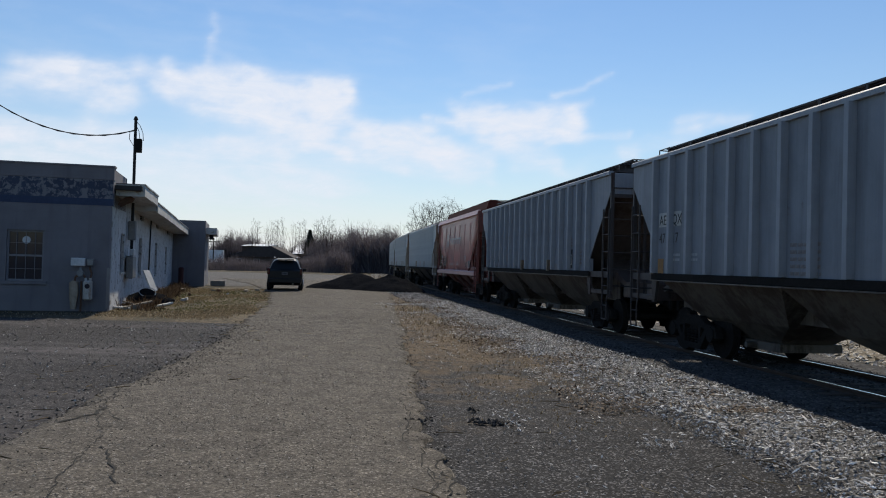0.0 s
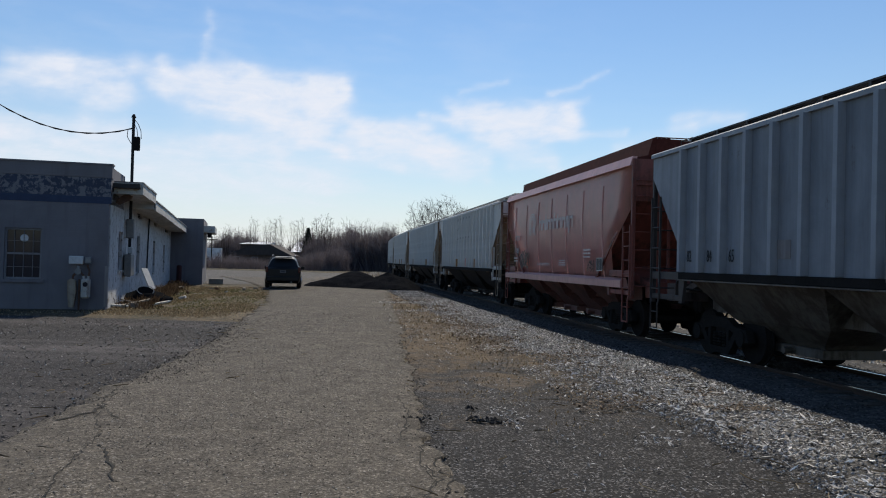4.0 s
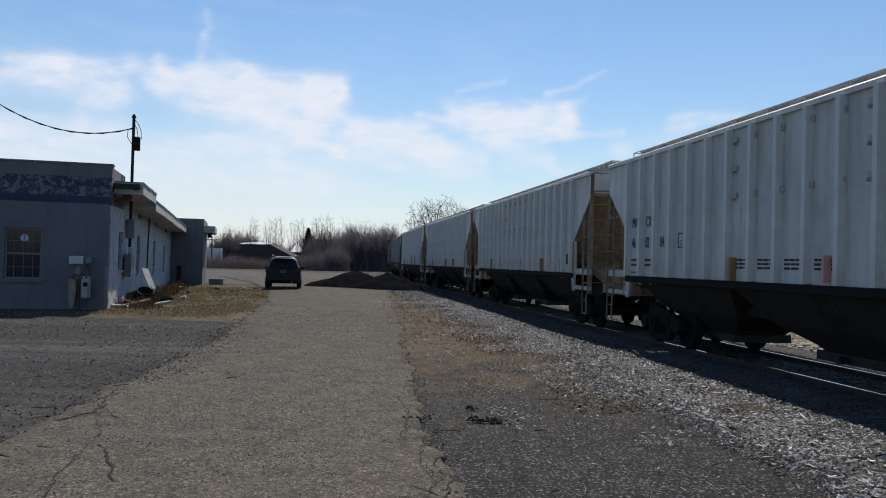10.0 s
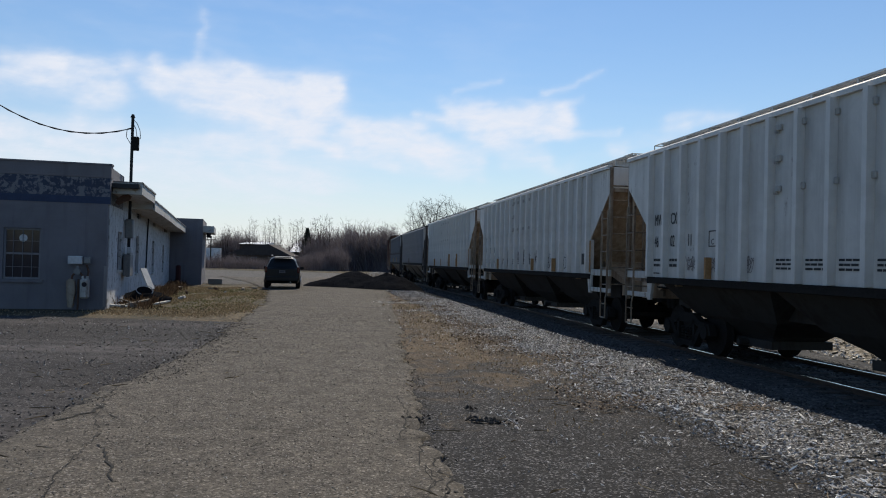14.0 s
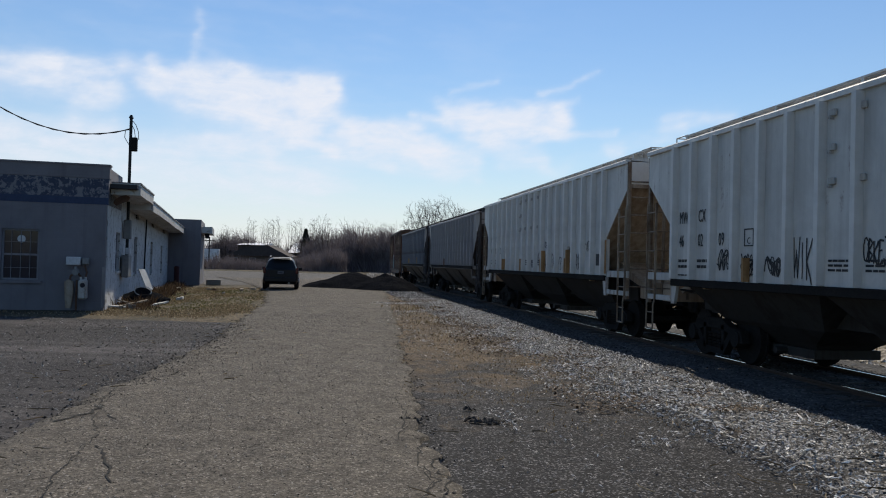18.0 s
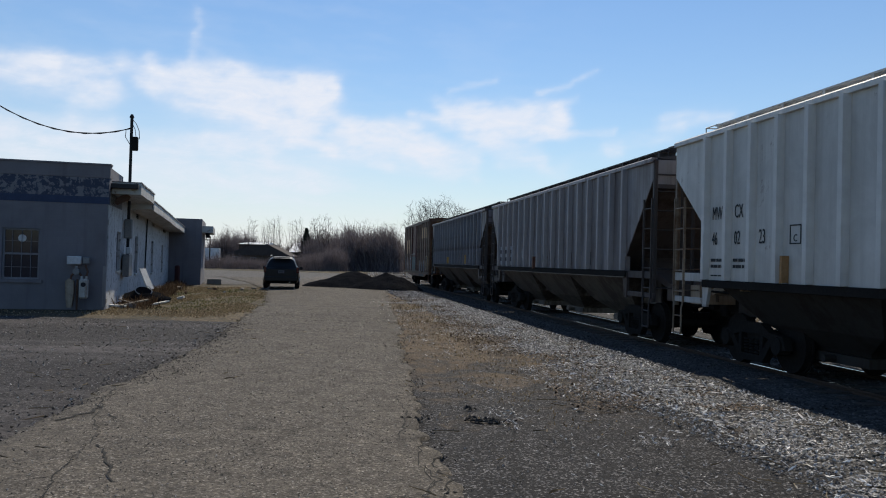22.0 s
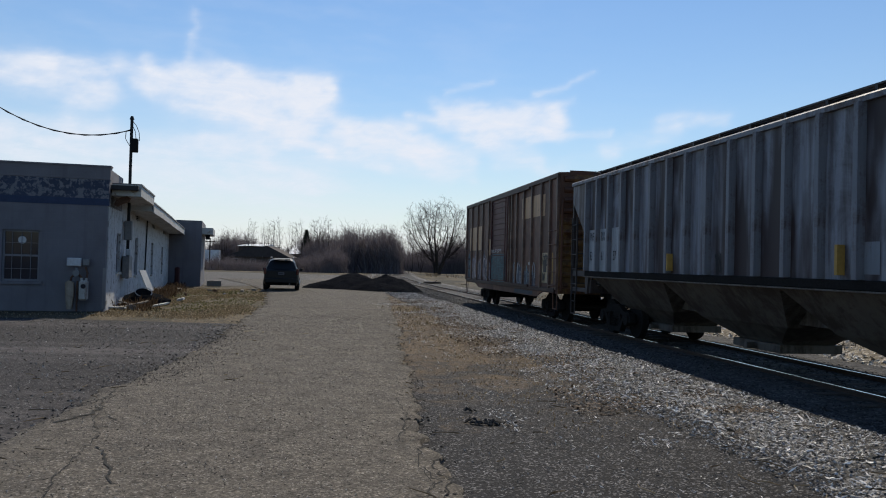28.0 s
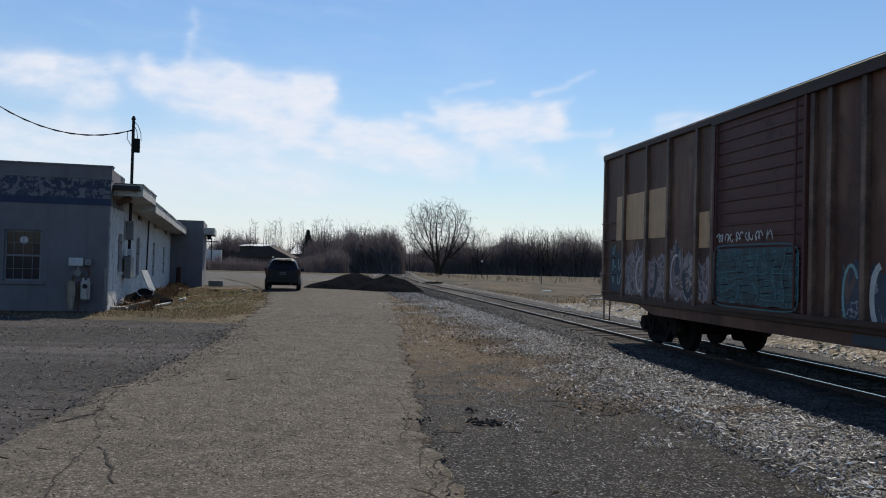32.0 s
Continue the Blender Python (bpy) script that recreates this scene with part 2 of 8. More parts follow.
M["mauve_piece"] = sprayed("faded_mauve_graffiti", [(0.0, (0.050, 0.055, 0.080)), (0.46, (0.27, 0.215, 0.22)), (0.55, (0.14, 0.080, 0.066)), (0.595, (0.40, 0.34, 0.335)), (0.64, (0.10, 0.075, 0.085)), (0.69, (0.30, 0.24, 0.245))], 1.7)
M["navy_piece"] = sprayed("navy_white_graffiti", [(0.0, (0.13, 0.075, 0.06)), (0.47, (0.045, 0.058, 0.085)), (0.61, (0.32, 0.33, 0.345)), (0.635, (0.04, 0.052, 0.078)), (0.72, (0.24, 0.15, 0.05))], 2.0)
M["teal_piece"] = sprayed("teal_graffiti", [(0.0, (0.010, 0.034, 0.042)), (0.50, (0.016, 0.066, 0.078)), (0.60, (0.040, 0.135, 0.150)), (0.64, (0.014, 0.050, 0.062))], 2.0)
M["dim_teal_paint"] = plain("thin_worn_teal_spray", (0.075, 0.175, 0.190))


def stony(name, dark, mid, light, cell, coarse, bump, dist, light_share=0.12, second=None, spread=(0.35, 0.65), mask_scale=0.5, y_fade=None, stretch=(1, 1, 1)):
    """Loose mineral ground: every stone a cell with its own shade, over broad stains; second: another tone that takes over in patches."""
    m, nt, ln, b = material(name, 0.95, 0.0, 0.25)
    v = coords(nt, ln, (1, 1, 1), True)
    vo = nt.new("ShaderNodeTexVoronoi")
    vo.inputs["Scale"].default_value = cell
    ln.new(v, vo.inputs["Vector"])
    sep = nt.new("ShaderNodeSeparateColor")
    ln.new(vo.outputs["Color"], sep.inputs[0])
    c = ramp_node(nt, ln, sep.outputs[0], [(0.0, dark), (0.45, mid), (1 - light_share - 0.04, tuple(x * 1.25 for x in mid)), (1 - light_share * 0.5, light)])
    vb = coords(nt, ln, stretch, True)
    fine = noise_node(nt, ln, v, cell * 0.22, 5, 0.7)
    c = mix_node(nt, ln, 0.28, c, ramp_node(nt, ln, fine, [(0.3, tuple(x * 0.55 for x in mid)), (0.7, tuple(x * 1.6 for x in mid))]))
    big = noise_node(nt, ln, vb, coarse, 6, 0.65, 0.6)
    if second:
        fac = big
        if y_fade:
            sp = nt.new("ShaderNodeSeparateXYZ")
            ln.new(v, sp.inputs[0])
            mr = nt.new("ShaderNodeMapRange")
            mr.inputs["From Min"].default_value, mr.inputs["From Max"].default_value = y_fade
            mr.inputs["To Min"].default_value, mr.inputs["To Max"].default_value = -0.25, 0.12
            ln.new(sp.outputs[1], mr.inputs["Value"])
            ad = nt.new("ShaderNodeMath")
            ad.operation = "ADD"
            ln.new(mr.outputs[0], ad.inputs[0])
            ln.new(noise_node(nt, ln, v, mask_scale, 8, 0.72, 0.8), ad.inputs[1])
            fac = ad.outputs[0]
        mask = ramp_node(nt, ln, fac, [(spread[0], (0, 0, 0)), (spread[1], (1, 1, 1))])
        tone = ramp_node(nt, ln, fine, [(0.3, tuple(x * 0.55 for x in second)), (0.72, tuple(min(1, x * 1.5) for x in second))])
        c = mix_node(nt, ln, mask, c, tone)
    shade = ramp_node(nt, ln, big, [(0.3, (0.80, 0.80, 0.80)), (0.7, (1.15, 1.15, 1.15))])
    c = mix_node(nt, ln, 1.0, c, shade, "MULTIPLY")
    mid_n = noise_node(nt, ln, v, 2.2, 7, 0.72, 0.5)
    c = mix_node(nt, ln, 1.0, c, ramp_node(nt, ln, mid_n, [(0.34, (0.66, 0.66, 0.67)), (0.5, (0.98, 0.98, 0.98)), (0.68, (1.22, 1.21, 1.19))]), "MULTIPLY")
    small_n = noise_node(nt, ln, v, 14.0, 6, 0.75, 0.3)
    c = mix_node(nt, ln, 1.0, c, ramp_node(nt, ln, small_n, [(0.34, (0.62, 0.62, 0.62)), (0.5, (1.0, 1.0, 1.0)), (0.66, (1.35, 1.34, 1.32))]), "MULTIPLY")
    ln.new(c, b.inputs["Base Color"])
    h = nt.new("ShaderNodeMath")
    h.operation = "MULTIPLY_ADD"
    ln.new(sep.outputs[1], h.inputs[0])
    h.inputs[1].default_value = 0.8
    ln.new(fine, h.inputs[2])
    bump_node(nt, ln, b, h.outputs[0], bump, dist)
    return m


M["asphalt"] = stony("old_asphalt", (0.010, 0.009, 0.008), (0.112, 0.098, 0.080), (0.34, 0.31, 0.27), 66, 0.22, 1.0, 0.018, 0.09, second=(0.083, 0.073, 0.059), spread=(0.48, 0.66), stretch=(1.0, 0.35, 1))
M["dark_asphalt"] = stony("dark_asphalt", (0.006, 0.006, 0.006), (0.030, 0.028, 0.030), (0.25, 0.24, 0.235), 60, 0.3, 1.0, 0.03, 0.10, second=(0.082, 0.076, 0.076), spread=(0.47, 0.60), stretch=(0.22, 1.5, 1))
M["gravel"] = stony("dark_gravel", (0.003, 0.003, 0.003), (0.021, 0.0205, 0.0215), (0.27, 0.26, 0.26), 60, 0.4, 1.0, 0.03, 0.15, second=(0.125, 0.090, 0.054), spread=(0.42, 0.60), mask_scale=0.9, y_fade=(6.0, 17.0))
M["ballast"] = stony("ballast", (0.006, 0.006, 0.006), (0.085, 0.082, 0.078), (0.60, 0.58, 0.55), 30, 0.5, 1.0, 0.05, 0.20, second=(0.10, 0.076, 0.05), spread=(0.58, 0.74))
# oily ballast, toned down as well to carry the train's shade
M["oily_shade_ballast"] = stony("oil_and_shade_ballast", (0.014, 0.014, 0.014), (0.055, 0.053, 0.052), (0.14, 0.135, 0.13), 20, 0.5, 1.0, 0.05, 0.15)
M["yard_gravel"] = stony("pale_yard_gravel", (0.032, 0.030, 0.029), (0.082, 0.077, 0.073), (0.19, 0.18, 0.17), 12, 0.15, 0.8, 0.04, 0.15, second=(0.130, 0.100, 0.060), spread=(0.58, 0.68), stretch=(1, 0.3, 1))
M["dry_grass"] = stony("dry_grass", (0.018, 0.014, 0.009), (0.086, 0.065, 0.037), (0.26, 0.205, 0.125), 16, 0.30, 0.8, 0.06, 0.2, second=(0.036, 0.033, 0.021), spread=(0.45, 0.57), stretch=(1, 0.3, 1))


def thin(name, stops, share=0.45):
    """Thin dry plant matter that lets some light through; every blade or twig has its own shade."""
    m = bpy.data.materials.new(name)
    m.use_nodes = True
    nt, ln = m.node_tree.nodes, m.node_tree.links
    nt.clear()
    out = nt.new("ShaderNodeOutputMaterial")
    geo = nt.new("ShaderNodeNewGeometry")
    c = ramp_node(nt, ln, geo.outputs["Random Per Island"], stops)
    d = nt.new("ShaderNodeBsdfDiffuse")
    t = nt.new("ShaderNodeBsdfTranslucent")
    mx = nt.new("ShaderNodeMixShader")
    mx.inputs[0].default_value = share
    ln.new(c, d.inputs["Color"])
    ln.new(c, t.inputs["Color"])
    ln.new(d.outputs[0], mx.inputs[1])
    ln.new(t.outputs[0], mx.inputs[2])
    ln.new(mx.outputs[0], out.inputs["Surface"])
    return m


# ---------- mesh helpers ----------
def put(bm, name, mat, parent=None, label="", smooth=False):
    me = bpy.data.meshes.new(name)
    bm.normal_update()
    bm.to_mesh(me)
    bm.free()
    me.materials.append(M[mat] if isinstance(mat, str) else mat)
    if smooth:
        me.shade_smooth()
    ob = new(name, me)
    if parent is not None:
        ob.parent = parent
    if label:
        ob["label"] = label
    return ob


def part(name, bm, mat, parent, label="", smooth=False):
    return put(bm, name, mat, parent, label, smooth)


def again(ob, m):
    """Another object on the same mesh, under the same parent."""
    o = ob.copy()
    scene.collection.objects.link(o)
    o.matrix_basis = m
    return o


def thing(name, m, label, category, group="", kind=""):
    e = new(name)
    e.matrix_basis = m
    return tagged(e, label, category, group, kind)


def box(bm, x0, y0, z0, x1, y1, z1, m=None, bevel=0.0):
    g = bmesh.ops.create_cube(bm, size=1.0)
    vs = g["verts"]
    bmesh.ops.scale(bm, vec=(x1 - x0, y1 - y0, z1 - z0), verts=vs)
    bmesh.ops.translate(bm, vec=((x0 + x1) / 2, (y0 + y1) / 2, (z0 + z1) / 2), verts=vs)
    if bevel:
        es = list({e for v in vs for e in v.link_edges})
        r = bmesh.ops.bevel(bm, geom=es, offset=bevel, segments=1, affect="EDGES")
        vs = list({v for f in r["faces"] for v in f.verts} | {v for v in vs if v.is_valid})
    if m is not None:
        bmesh.ops.transform(bm, matrix=m, verts=vs)
    return vs


def tube(bm, a, b, r0, r1=None, n=8, caps=True):
    a, b = Vector(a), Vector(b)
    d = b - a
    m = Matrix.Translation((a + b) / 2) @ d.to_track_quat("Z", "Y").to_matrix().to_4x4()
    g = bmesh.ops.create_cone(bm, cap_ends=caps, segments=n, radius1=r0, radius2=r0 if r1 is None else r1, depth=d.length, matrix=m)
    return g["verts"]


def path_tube(bm, pts, r, n=6):
    for a, b in zip(pts, pts[1:]):
        tube(bm, a, b, r, r, n)


def prism(bm, poly, t0, t1, plane="xz"):
    """A flat outline of (a, b) pairs, given thickness from t0 to t1 across its plane."""
    def at(a, b, t):
        return (a, t, b) if plane == "xz" else ((t, a, b) if plane == "yz" else (a, b, t))
    lo = [bm.verts.new(at(a, b, t0)) for a, b in poly]
    hi = [bm.verts.new(at(a, b, t1)) for a, b in poly]
    n = len(poly)
    bm.faces.new(lo[::-1])
    bm.faces.new(hi)
    for i in range(n):
        bm.faces.new((lo[i], lo[(i + 1) % n], hi[(i + 1) % n], hi[i]))
    bmesh.ops.recalc_face_normals(bm, faces=bm.faces[:])
    return lo + hi


def fresh():
    return bmesh.new()


def soup(name, verts, faces, mat, parent=None, smooth=False):
    me = bpy.data.meshes.new(name)
    me.from_pydata(verts, [], faces)
    me.materials.append(M[mat] if isinstance(mat, str) else mat)
    if smooth:
        me.shade_smooth()
    ob = new(name, me)
    if parent is not None:
        ob.parent = parent
    return ob


# ---------- the line of the track: straight past the camera, then an easy right-hand curve, then left ----------
HEAD = radians(-8.38)
LAT = 8.71


def _trace():
    pts, x, y, a, s = [], LAT * math.cos(HEAD) - 60 * math.sin(HEAD), -LAT * math.sin(HEAD) - 60 * math.cos(HEAD), 0.0, -60.0
    while s < 420:
        pts.append((s, x, y, HEAD + a))
        x += 0.5 * math.sin(HEAD + a)
        y += 0.5 * math.cos(HEAD + a)
        k = 0.0 if s < 60 else (1 / 640 if s < 122 else (0.0 if s < 178 else (-1 / 160 if s < 290 else 0.0)))
        a += 0.5 * k
        s += 0.5
    return pts


TRACE = _trace()


def track(s, side=0.0, z=0.0):
    """A place on the track: s metres on from the camera, side metres to the right of its middle."""
    i = min(max((s + 60) / 0.5, 0), len(TRACE) - 2)
    j = int(i)
    f = i - j
    p, q = TRACE[j], TRACE[j + 1]
    x, y, a = (p[k] + (q[k] - p[k]) * f for k in (1, 2, 3))
    return Vector((x + side * math.cos(a), y - side * math.sin(a), z))

# ---------- ground ----------
TRK_COS, TRK_SIN = math.cos(HEAD), math.sin(HEAD)


def lateral(x, y):
    """Metres to the right of the track's middle, and metres along it, by the straight and the curve."""
    s = y * TRK_COS + x * TRK_SIN
    p = track(s)
    q = track(s + 1.0)
    d = (q - p).normalized()
    r = Vector((x - p.x, y - p.y, 0))
    return r.x * d.y - r.y * d.x, s


def smooth01(a, b, x):
    t = min(max((x - a) / (b - a), 0.0), 1.0)
    return t * t * (3 - 2 * t)


def gz(x, y):
    """Height of the bare ground."""
    far = math.hypot(x, y)
    z = -0.07 + 0.03 * noise.noise(Vector((x * 0.15, y * 0.15, 3.0)))
    if far < 260:
        lat, s = lateral(x, y)
        z -= 0.05 * (1 - smooth01(1.6, 3.4, abs(lat)))
        if lat > 2.6:
            z += 0.10 * noise.noise(Vector((x * 0.35, y * 0.35, 8.0))) * smooth01(2.6, 5, lat)
    return z


def steps(marks):
    """Rows of numbers from (start, end, step) pieces."""
    out = []
    for a, b, d in marks:
        n = max(1, round((b - a) / d))
        out += [a + (b - a) * i / n for i in range(n)]
    return out + [marks[-1][1]]


def ground_sheet():
    xs = steps([(-2500, -300, 440), (-300, -60, 40), (-60, -20, 4), (-20, 30, 0.8), (30, 80, 5), (80, 300, 44), (300, 2500, 440)])
    ys = steps([(-900, -30, 290), (-30, 3, 3), (3, 40, 0.8), (40, 140, 2.5), (140, 320, 20), (320, 4500, 700)])
    vs = [(x, y, gz(x, y)) for y in ys for x in xs]
    n = len(xs)
    fs = [(j * n + i, j * n + i + 1, (j + 1) * n + i + 1, (j + 1) * n + i) for j in range(len(ys) - 1) for i in range(n - 1)]
    return tagged(soup("ground", vs, fs, "dry_grass", smooth=True), "dry tan grass and bare earth reaching to the horizon", "ground", kind="structure")


ground_sheet()


def lerp_rows(rows, y):
    for (y0, a0), (y1, a1) in zip(rows, rows[1:]):
        if y <= y1:
            t = (y - y0) / (y1 - y0)
            return a0 + (a1 - a0) * t
    return rows[-1][1]


def strip(name, left, right, y0, y1, dy, lift, mat, label, category, n=14, wob=0.18, seed=0.0, crown=0.0, skirt=0.06, kind="structure"):
    """A made surface between two wandering edges, lying lift over the ground, its rim turned down into it."""
    vs, fs = [], []
    rows = int((y1 - y0) / dy) + 1
    for j in range(rows + 1):
        y = y0 + (y1 - y0) * j / rows
        a = lerp_rows(left, y) + wob * (noise.noise(Vector((y * 0.9, seed, 1))) + 0.8 * noise.noise(Vector((y * 3.1, seed, 2))) + 0.4 * noise.noise(Vector((y * 8.3, seed, 3))))
        b = lerp_rows(right, y) + wob * (noise.noise(Vector((y * 0.9, seed, 5))) + 0.8 * noise.noise(Vector((y * 3.1, seed, 7))) + 0.4 * noise.noise(Vector((y * 8.3, seed, 9))))
        row = [(a - 0.05, -skirt)] + [(a + (b - a) * i / n, lift + crown * (1 - (2 * i / n - 1) ** 2)) for i in range(n + 1)] + [(b + 0.05, -skirt)]
        for x, z in row:
            vs.append((x, y, (gz(x, y) if crown == 0 else -0.07) + z + 0.004 * noise.noise(Vector((x * 2, y * 2, seed)))))
    m = n + 3
    for j in range(rows):
        for i in range(m - 1):
            fs.append((j * m + i, j * m + i + 1, (j + 1) * m + i + 1, (j + 1) * m + i))
    return tagged(soup(name, vs, fs, mat, smooth=True), label, category, kind=kind)


ROAD_R = [(-12, 1.2), (3, 0.35), (6, 0.1), (9.2, -0.2), (16.3, -0.7), (26.7, -1.4), (46.4, -2.9), (60, -4.0), (75, -5.2)]
ROAD_L = [(-12, -4.5), (3, -4.0), (7.9, -4.0), (16.4, -4.6), (22.5, -5.4), (31.4, -6.6), (46.4, -9.6), (60, -14.0), (75, -20)]
strip("road", ROAD_L, ROAD_R, -12, 75, 0.14, 0.045, "asphalt", "worn grey-brown asphalt lane with cracks and loose grit", "road", n=18, wob=0.17, seed=1.3, crown=0.03)
LOT_L = [(-12, -60), (7, -60), (15, -60), (22.4, -60), (23, -30)]
LOT_R = [(-12, -4.4), (3, -3.9), (7.9, -3.9), (16.4, -4.5), (22.4, -5.3), (23, -5.6)]
strip("parking_lot", LOT_L, LOT_R, -12, 22.6, 0.4, 0.02, "dark_asphalt", "dark broken asphalt lot strewn with grit", "pavement", n=40, wob=0.16, seed=4.1)
SH_L = [(-12, 1.1), (3, 0.3), (9.2, -0.3), (16.3, -0.8), (26.7, -1.5), (46.4, -3.0), (60, -4.1)]
SH_R = [(-12, 6.9), (3, 5.0), (9.2, 4.1), (16.3, 3.1), (26.7, 1.5), (46.4, -1.4), (60, -3.4)]
strip("gravel_shoulder", SH_L, SH_R, -12, 60, 0.4, 0.012, "gravel", "dark packed gravel and dead grass beside the lane", "gravel", n=14, wob=0.22, seed=7.7)


def track_bed():
    """The ballast: a long low bank, rough with stones."""
    vs, fs = [], []
    prof = [(-4.3, 0.01), (-3.7, 0.03), (-3.1, 0.035), (-2.6, 0.03), (-2.2, 0.03), (-1.8, 0.035), (-1.4, 0.035), (-1.0, 0.035), (-0.5, 0.035), (0, 0.035), (0.5, 0.035), (1.0, 0.035), (1.4, 0.04), (1.8, 0.04), (2.2, 0.035), (2.7, 0.03), (3.3, -0.05)]
    ss = steps([(-40, 5, 1.5), (5, 45, 0.4), (45, 120, 1.2), (120, 330, 5)])
    for s in ss:
        for o, h in prof:
            wob = 0.5 * noise.noise(Vector((s * 0.4, o, 2))) if o in (-4.3, 3.3) else 0
            p = track(s, o + wob)
            vs.append((p.x, p.y, gz(p.x, p.y) + h + 0.02 * noise.noise(Vector((p.x * 3, p.y * 3, 0)))))
    n = len(prof)
    fs = [(j * n + i, j * n + i + 1, (j + 1) * n + i + 1, (j + 1) * n + i) for j in range(len(ss) - 1) for i in range(n - 1)]
    ob = soup("ballast_bed", vs, fs, "ballast", smooth=True)
    # oil-stained strip along the rails, its colour also deepening the train's shadow
    ob.data.materials.append(M["oily_shade_ballast"])
    for p in ob.data.polygons:
        if 2 <= p.index % (n - 1) <= 13:
            p.material_index = 1
    return tagged(ob, "grey crushed-stone ballast, oil-stained and darkened for the train's shade along the rails", "ballast", kind="structure")


track_bed()


YARD_L = [(54, -40), (62, -60), (100, -80), (112, -80)]
YARD_R = [(54, -13.5), (62, -9.5), (80, -8.5), (112, -11)]
strip("gravel_yard", YARD_L, YARD_R, 54, 112, 1.5, 0.02, "yard_gravel", "pale grey gravel yard where the lane turns off", "gravel", n=30, wob=0.6, seed=9.9)


def rails():
    for side in (-0.7525, 0.7525):
        prof = [(-0.017, 0.0), (0.017, 0.0), (0.034, -0.004), (0.036, -0.03), (0.012, -0.045), (0.010, -0.135), (0.07, -0.155), (0.07, -0.17), (-0.07, -0.17), (-0.07, -0.155), (-0.010, -0.135), (-0.012, -0.045), (-0.036, -0.03), (-0.034, -0.004)]
        ss = steps([(-40, 60, 2.0), (60, 410, 2.0)])
        vs, fs = [], []
        for s in ss:
            for o, z in prof:
                vs.append(tuple(track(s, side + o, z)))
        n = len(prof)
        for j in range(len(ss) - 1):
            for i in range(n):
                k = (i + 1) % n
                fs.append((j * n + i, j * n + k, (j + 1) * n + k, (j + 1) * n + i))
        ob = soup("rail", vs, fs, "rail")
        ob.data.materials.append(M["rail_head"])
        for p in ob.data.polygons:
            if p.index % n == 0:
                p.material_index = 1
        tagged(ob, "steel rail with a polished bright running head", "rail", "rails of the track", "structure")


rails()


def ties():
    bm = fresh()
    box(bm, -1.28, -0.11, -0.09, 1.28, 0.11, 0.09, bevel=0.012)
    first = put(bm, "railway_tie", "tie")
    tagged(first, "dark creosoted wooden railway tie sunk in ballast", "railway tie", "ties of the track", "structure")
    k = 0
    s = 4.0
    while s < 150:
        p = track(s)
        q = track(s + 0.5)
        a = math.degrees(math.atan2(q.x - p.x, q.y - p.y))
        m = pose(p.x, p.y, -0.168 + 0.008 * random.uniform(-1, 1), 0, 0, -a + random.uniform(-1.2, 1.2))
        if k == 0:
            first.matrix_basis = m
        else:
            o = first.copy()
            scene.collection.objects.link(o)
            o.matrix_basis = m
        k += 1
        s += 0.53 if s < 90 else 1.06


ties()

# ---------- the train ----------
SPEED = 4.832
HALF = 1.55
SIDES = ((-1, "near"), (1, "far"))


def lettering(text, size, m, parent, mat, name="lettering"):
    cu = bpy.data.curves.new(name, "FONT")
    cu.body = text
    cu.size = size
    cu.extrude = 0.002
    cu.resolution_u = 2
    tmp = new(name, cu)
    bpy.context.view_layer.update()
    me = bpy.data.meshes.new_from_object(tmp.evaluated_get(bpy.context.evaluated_depsgraph_get()))
    bpy.data.objects.remove(tmp)
    me.materials.clear()
    me.materials.append(M[mat])
    ob = new(name, me)
    ob.parent = parent
    ob.matrix_basis = m
    return ob


def on_side(a, z, off=0.0):
    """A pose on the car side that faces the road: text runs from the rear of the train to its head; a: metres along the car."""
    return Matrix.Translation((a, -HALF - off, z)) @ Matrix.Rotation(radians(90), 4, "X")


def plate(name, a0, z0, a1, z1, mat, parent, off=0.006, label=""):
    bm = fresh()
    box(bm, a0, -HALF - off - 0.004, z0, a1, -HALF - off, z1)
    return part(name, bm, mat, parent, label)


def stroke(bm, pts, w, y):
    """A sprayed line of even width on the car side, through (a, z) points."""
    pts = [Vector((p[0], 0, p[1])) for p in pts]
    up = Vector((0, 1, 0))
    prev = None
    for i, p in enumerate(pts):
        d = (pts[min(i + 1, len(pts) - 1)] - pts[max(i - 1, 0)])
        d = d.normalized() if d.length > 1e-6 else Vector((1, 0, 0))
        n = d.cross(up) * (w / 2)
        cur = (bm.verts.new((p.x + n.x, y, p.z + n.z)), bm.verts.new((p.x - n.x, y, p.z - n.z)))
        if prev:
            bm.faces.new((prev[0], cur[0], cur[1], prev[1]))
        prev = cur


def scribble(rng, a, z, w, h, loops=3, n=40):
    """A looping hand-style flourish inside a box."""
    ph = [rng.uniform(0, 6.28) for _ in range(4)]
    k = [rng.uniform(0.7, 1.3) for _ in range(4)]
    out = []
    for i in range(n + 1):
        t = i / n
        x = a + w * (0.12 + 0.76 * t) + 0.16 * w * math.sin(6.28 * loops * k[0] * t + ph[0])
        y = z + h * (0.5 + 0.34 * math.sin(6.28 * loops * t + ph[1]) + 0.14 * math.sin(6.28 * 2.3 * loops * k[2] * t + ph[2]))
        out.append((x, y))
    return out


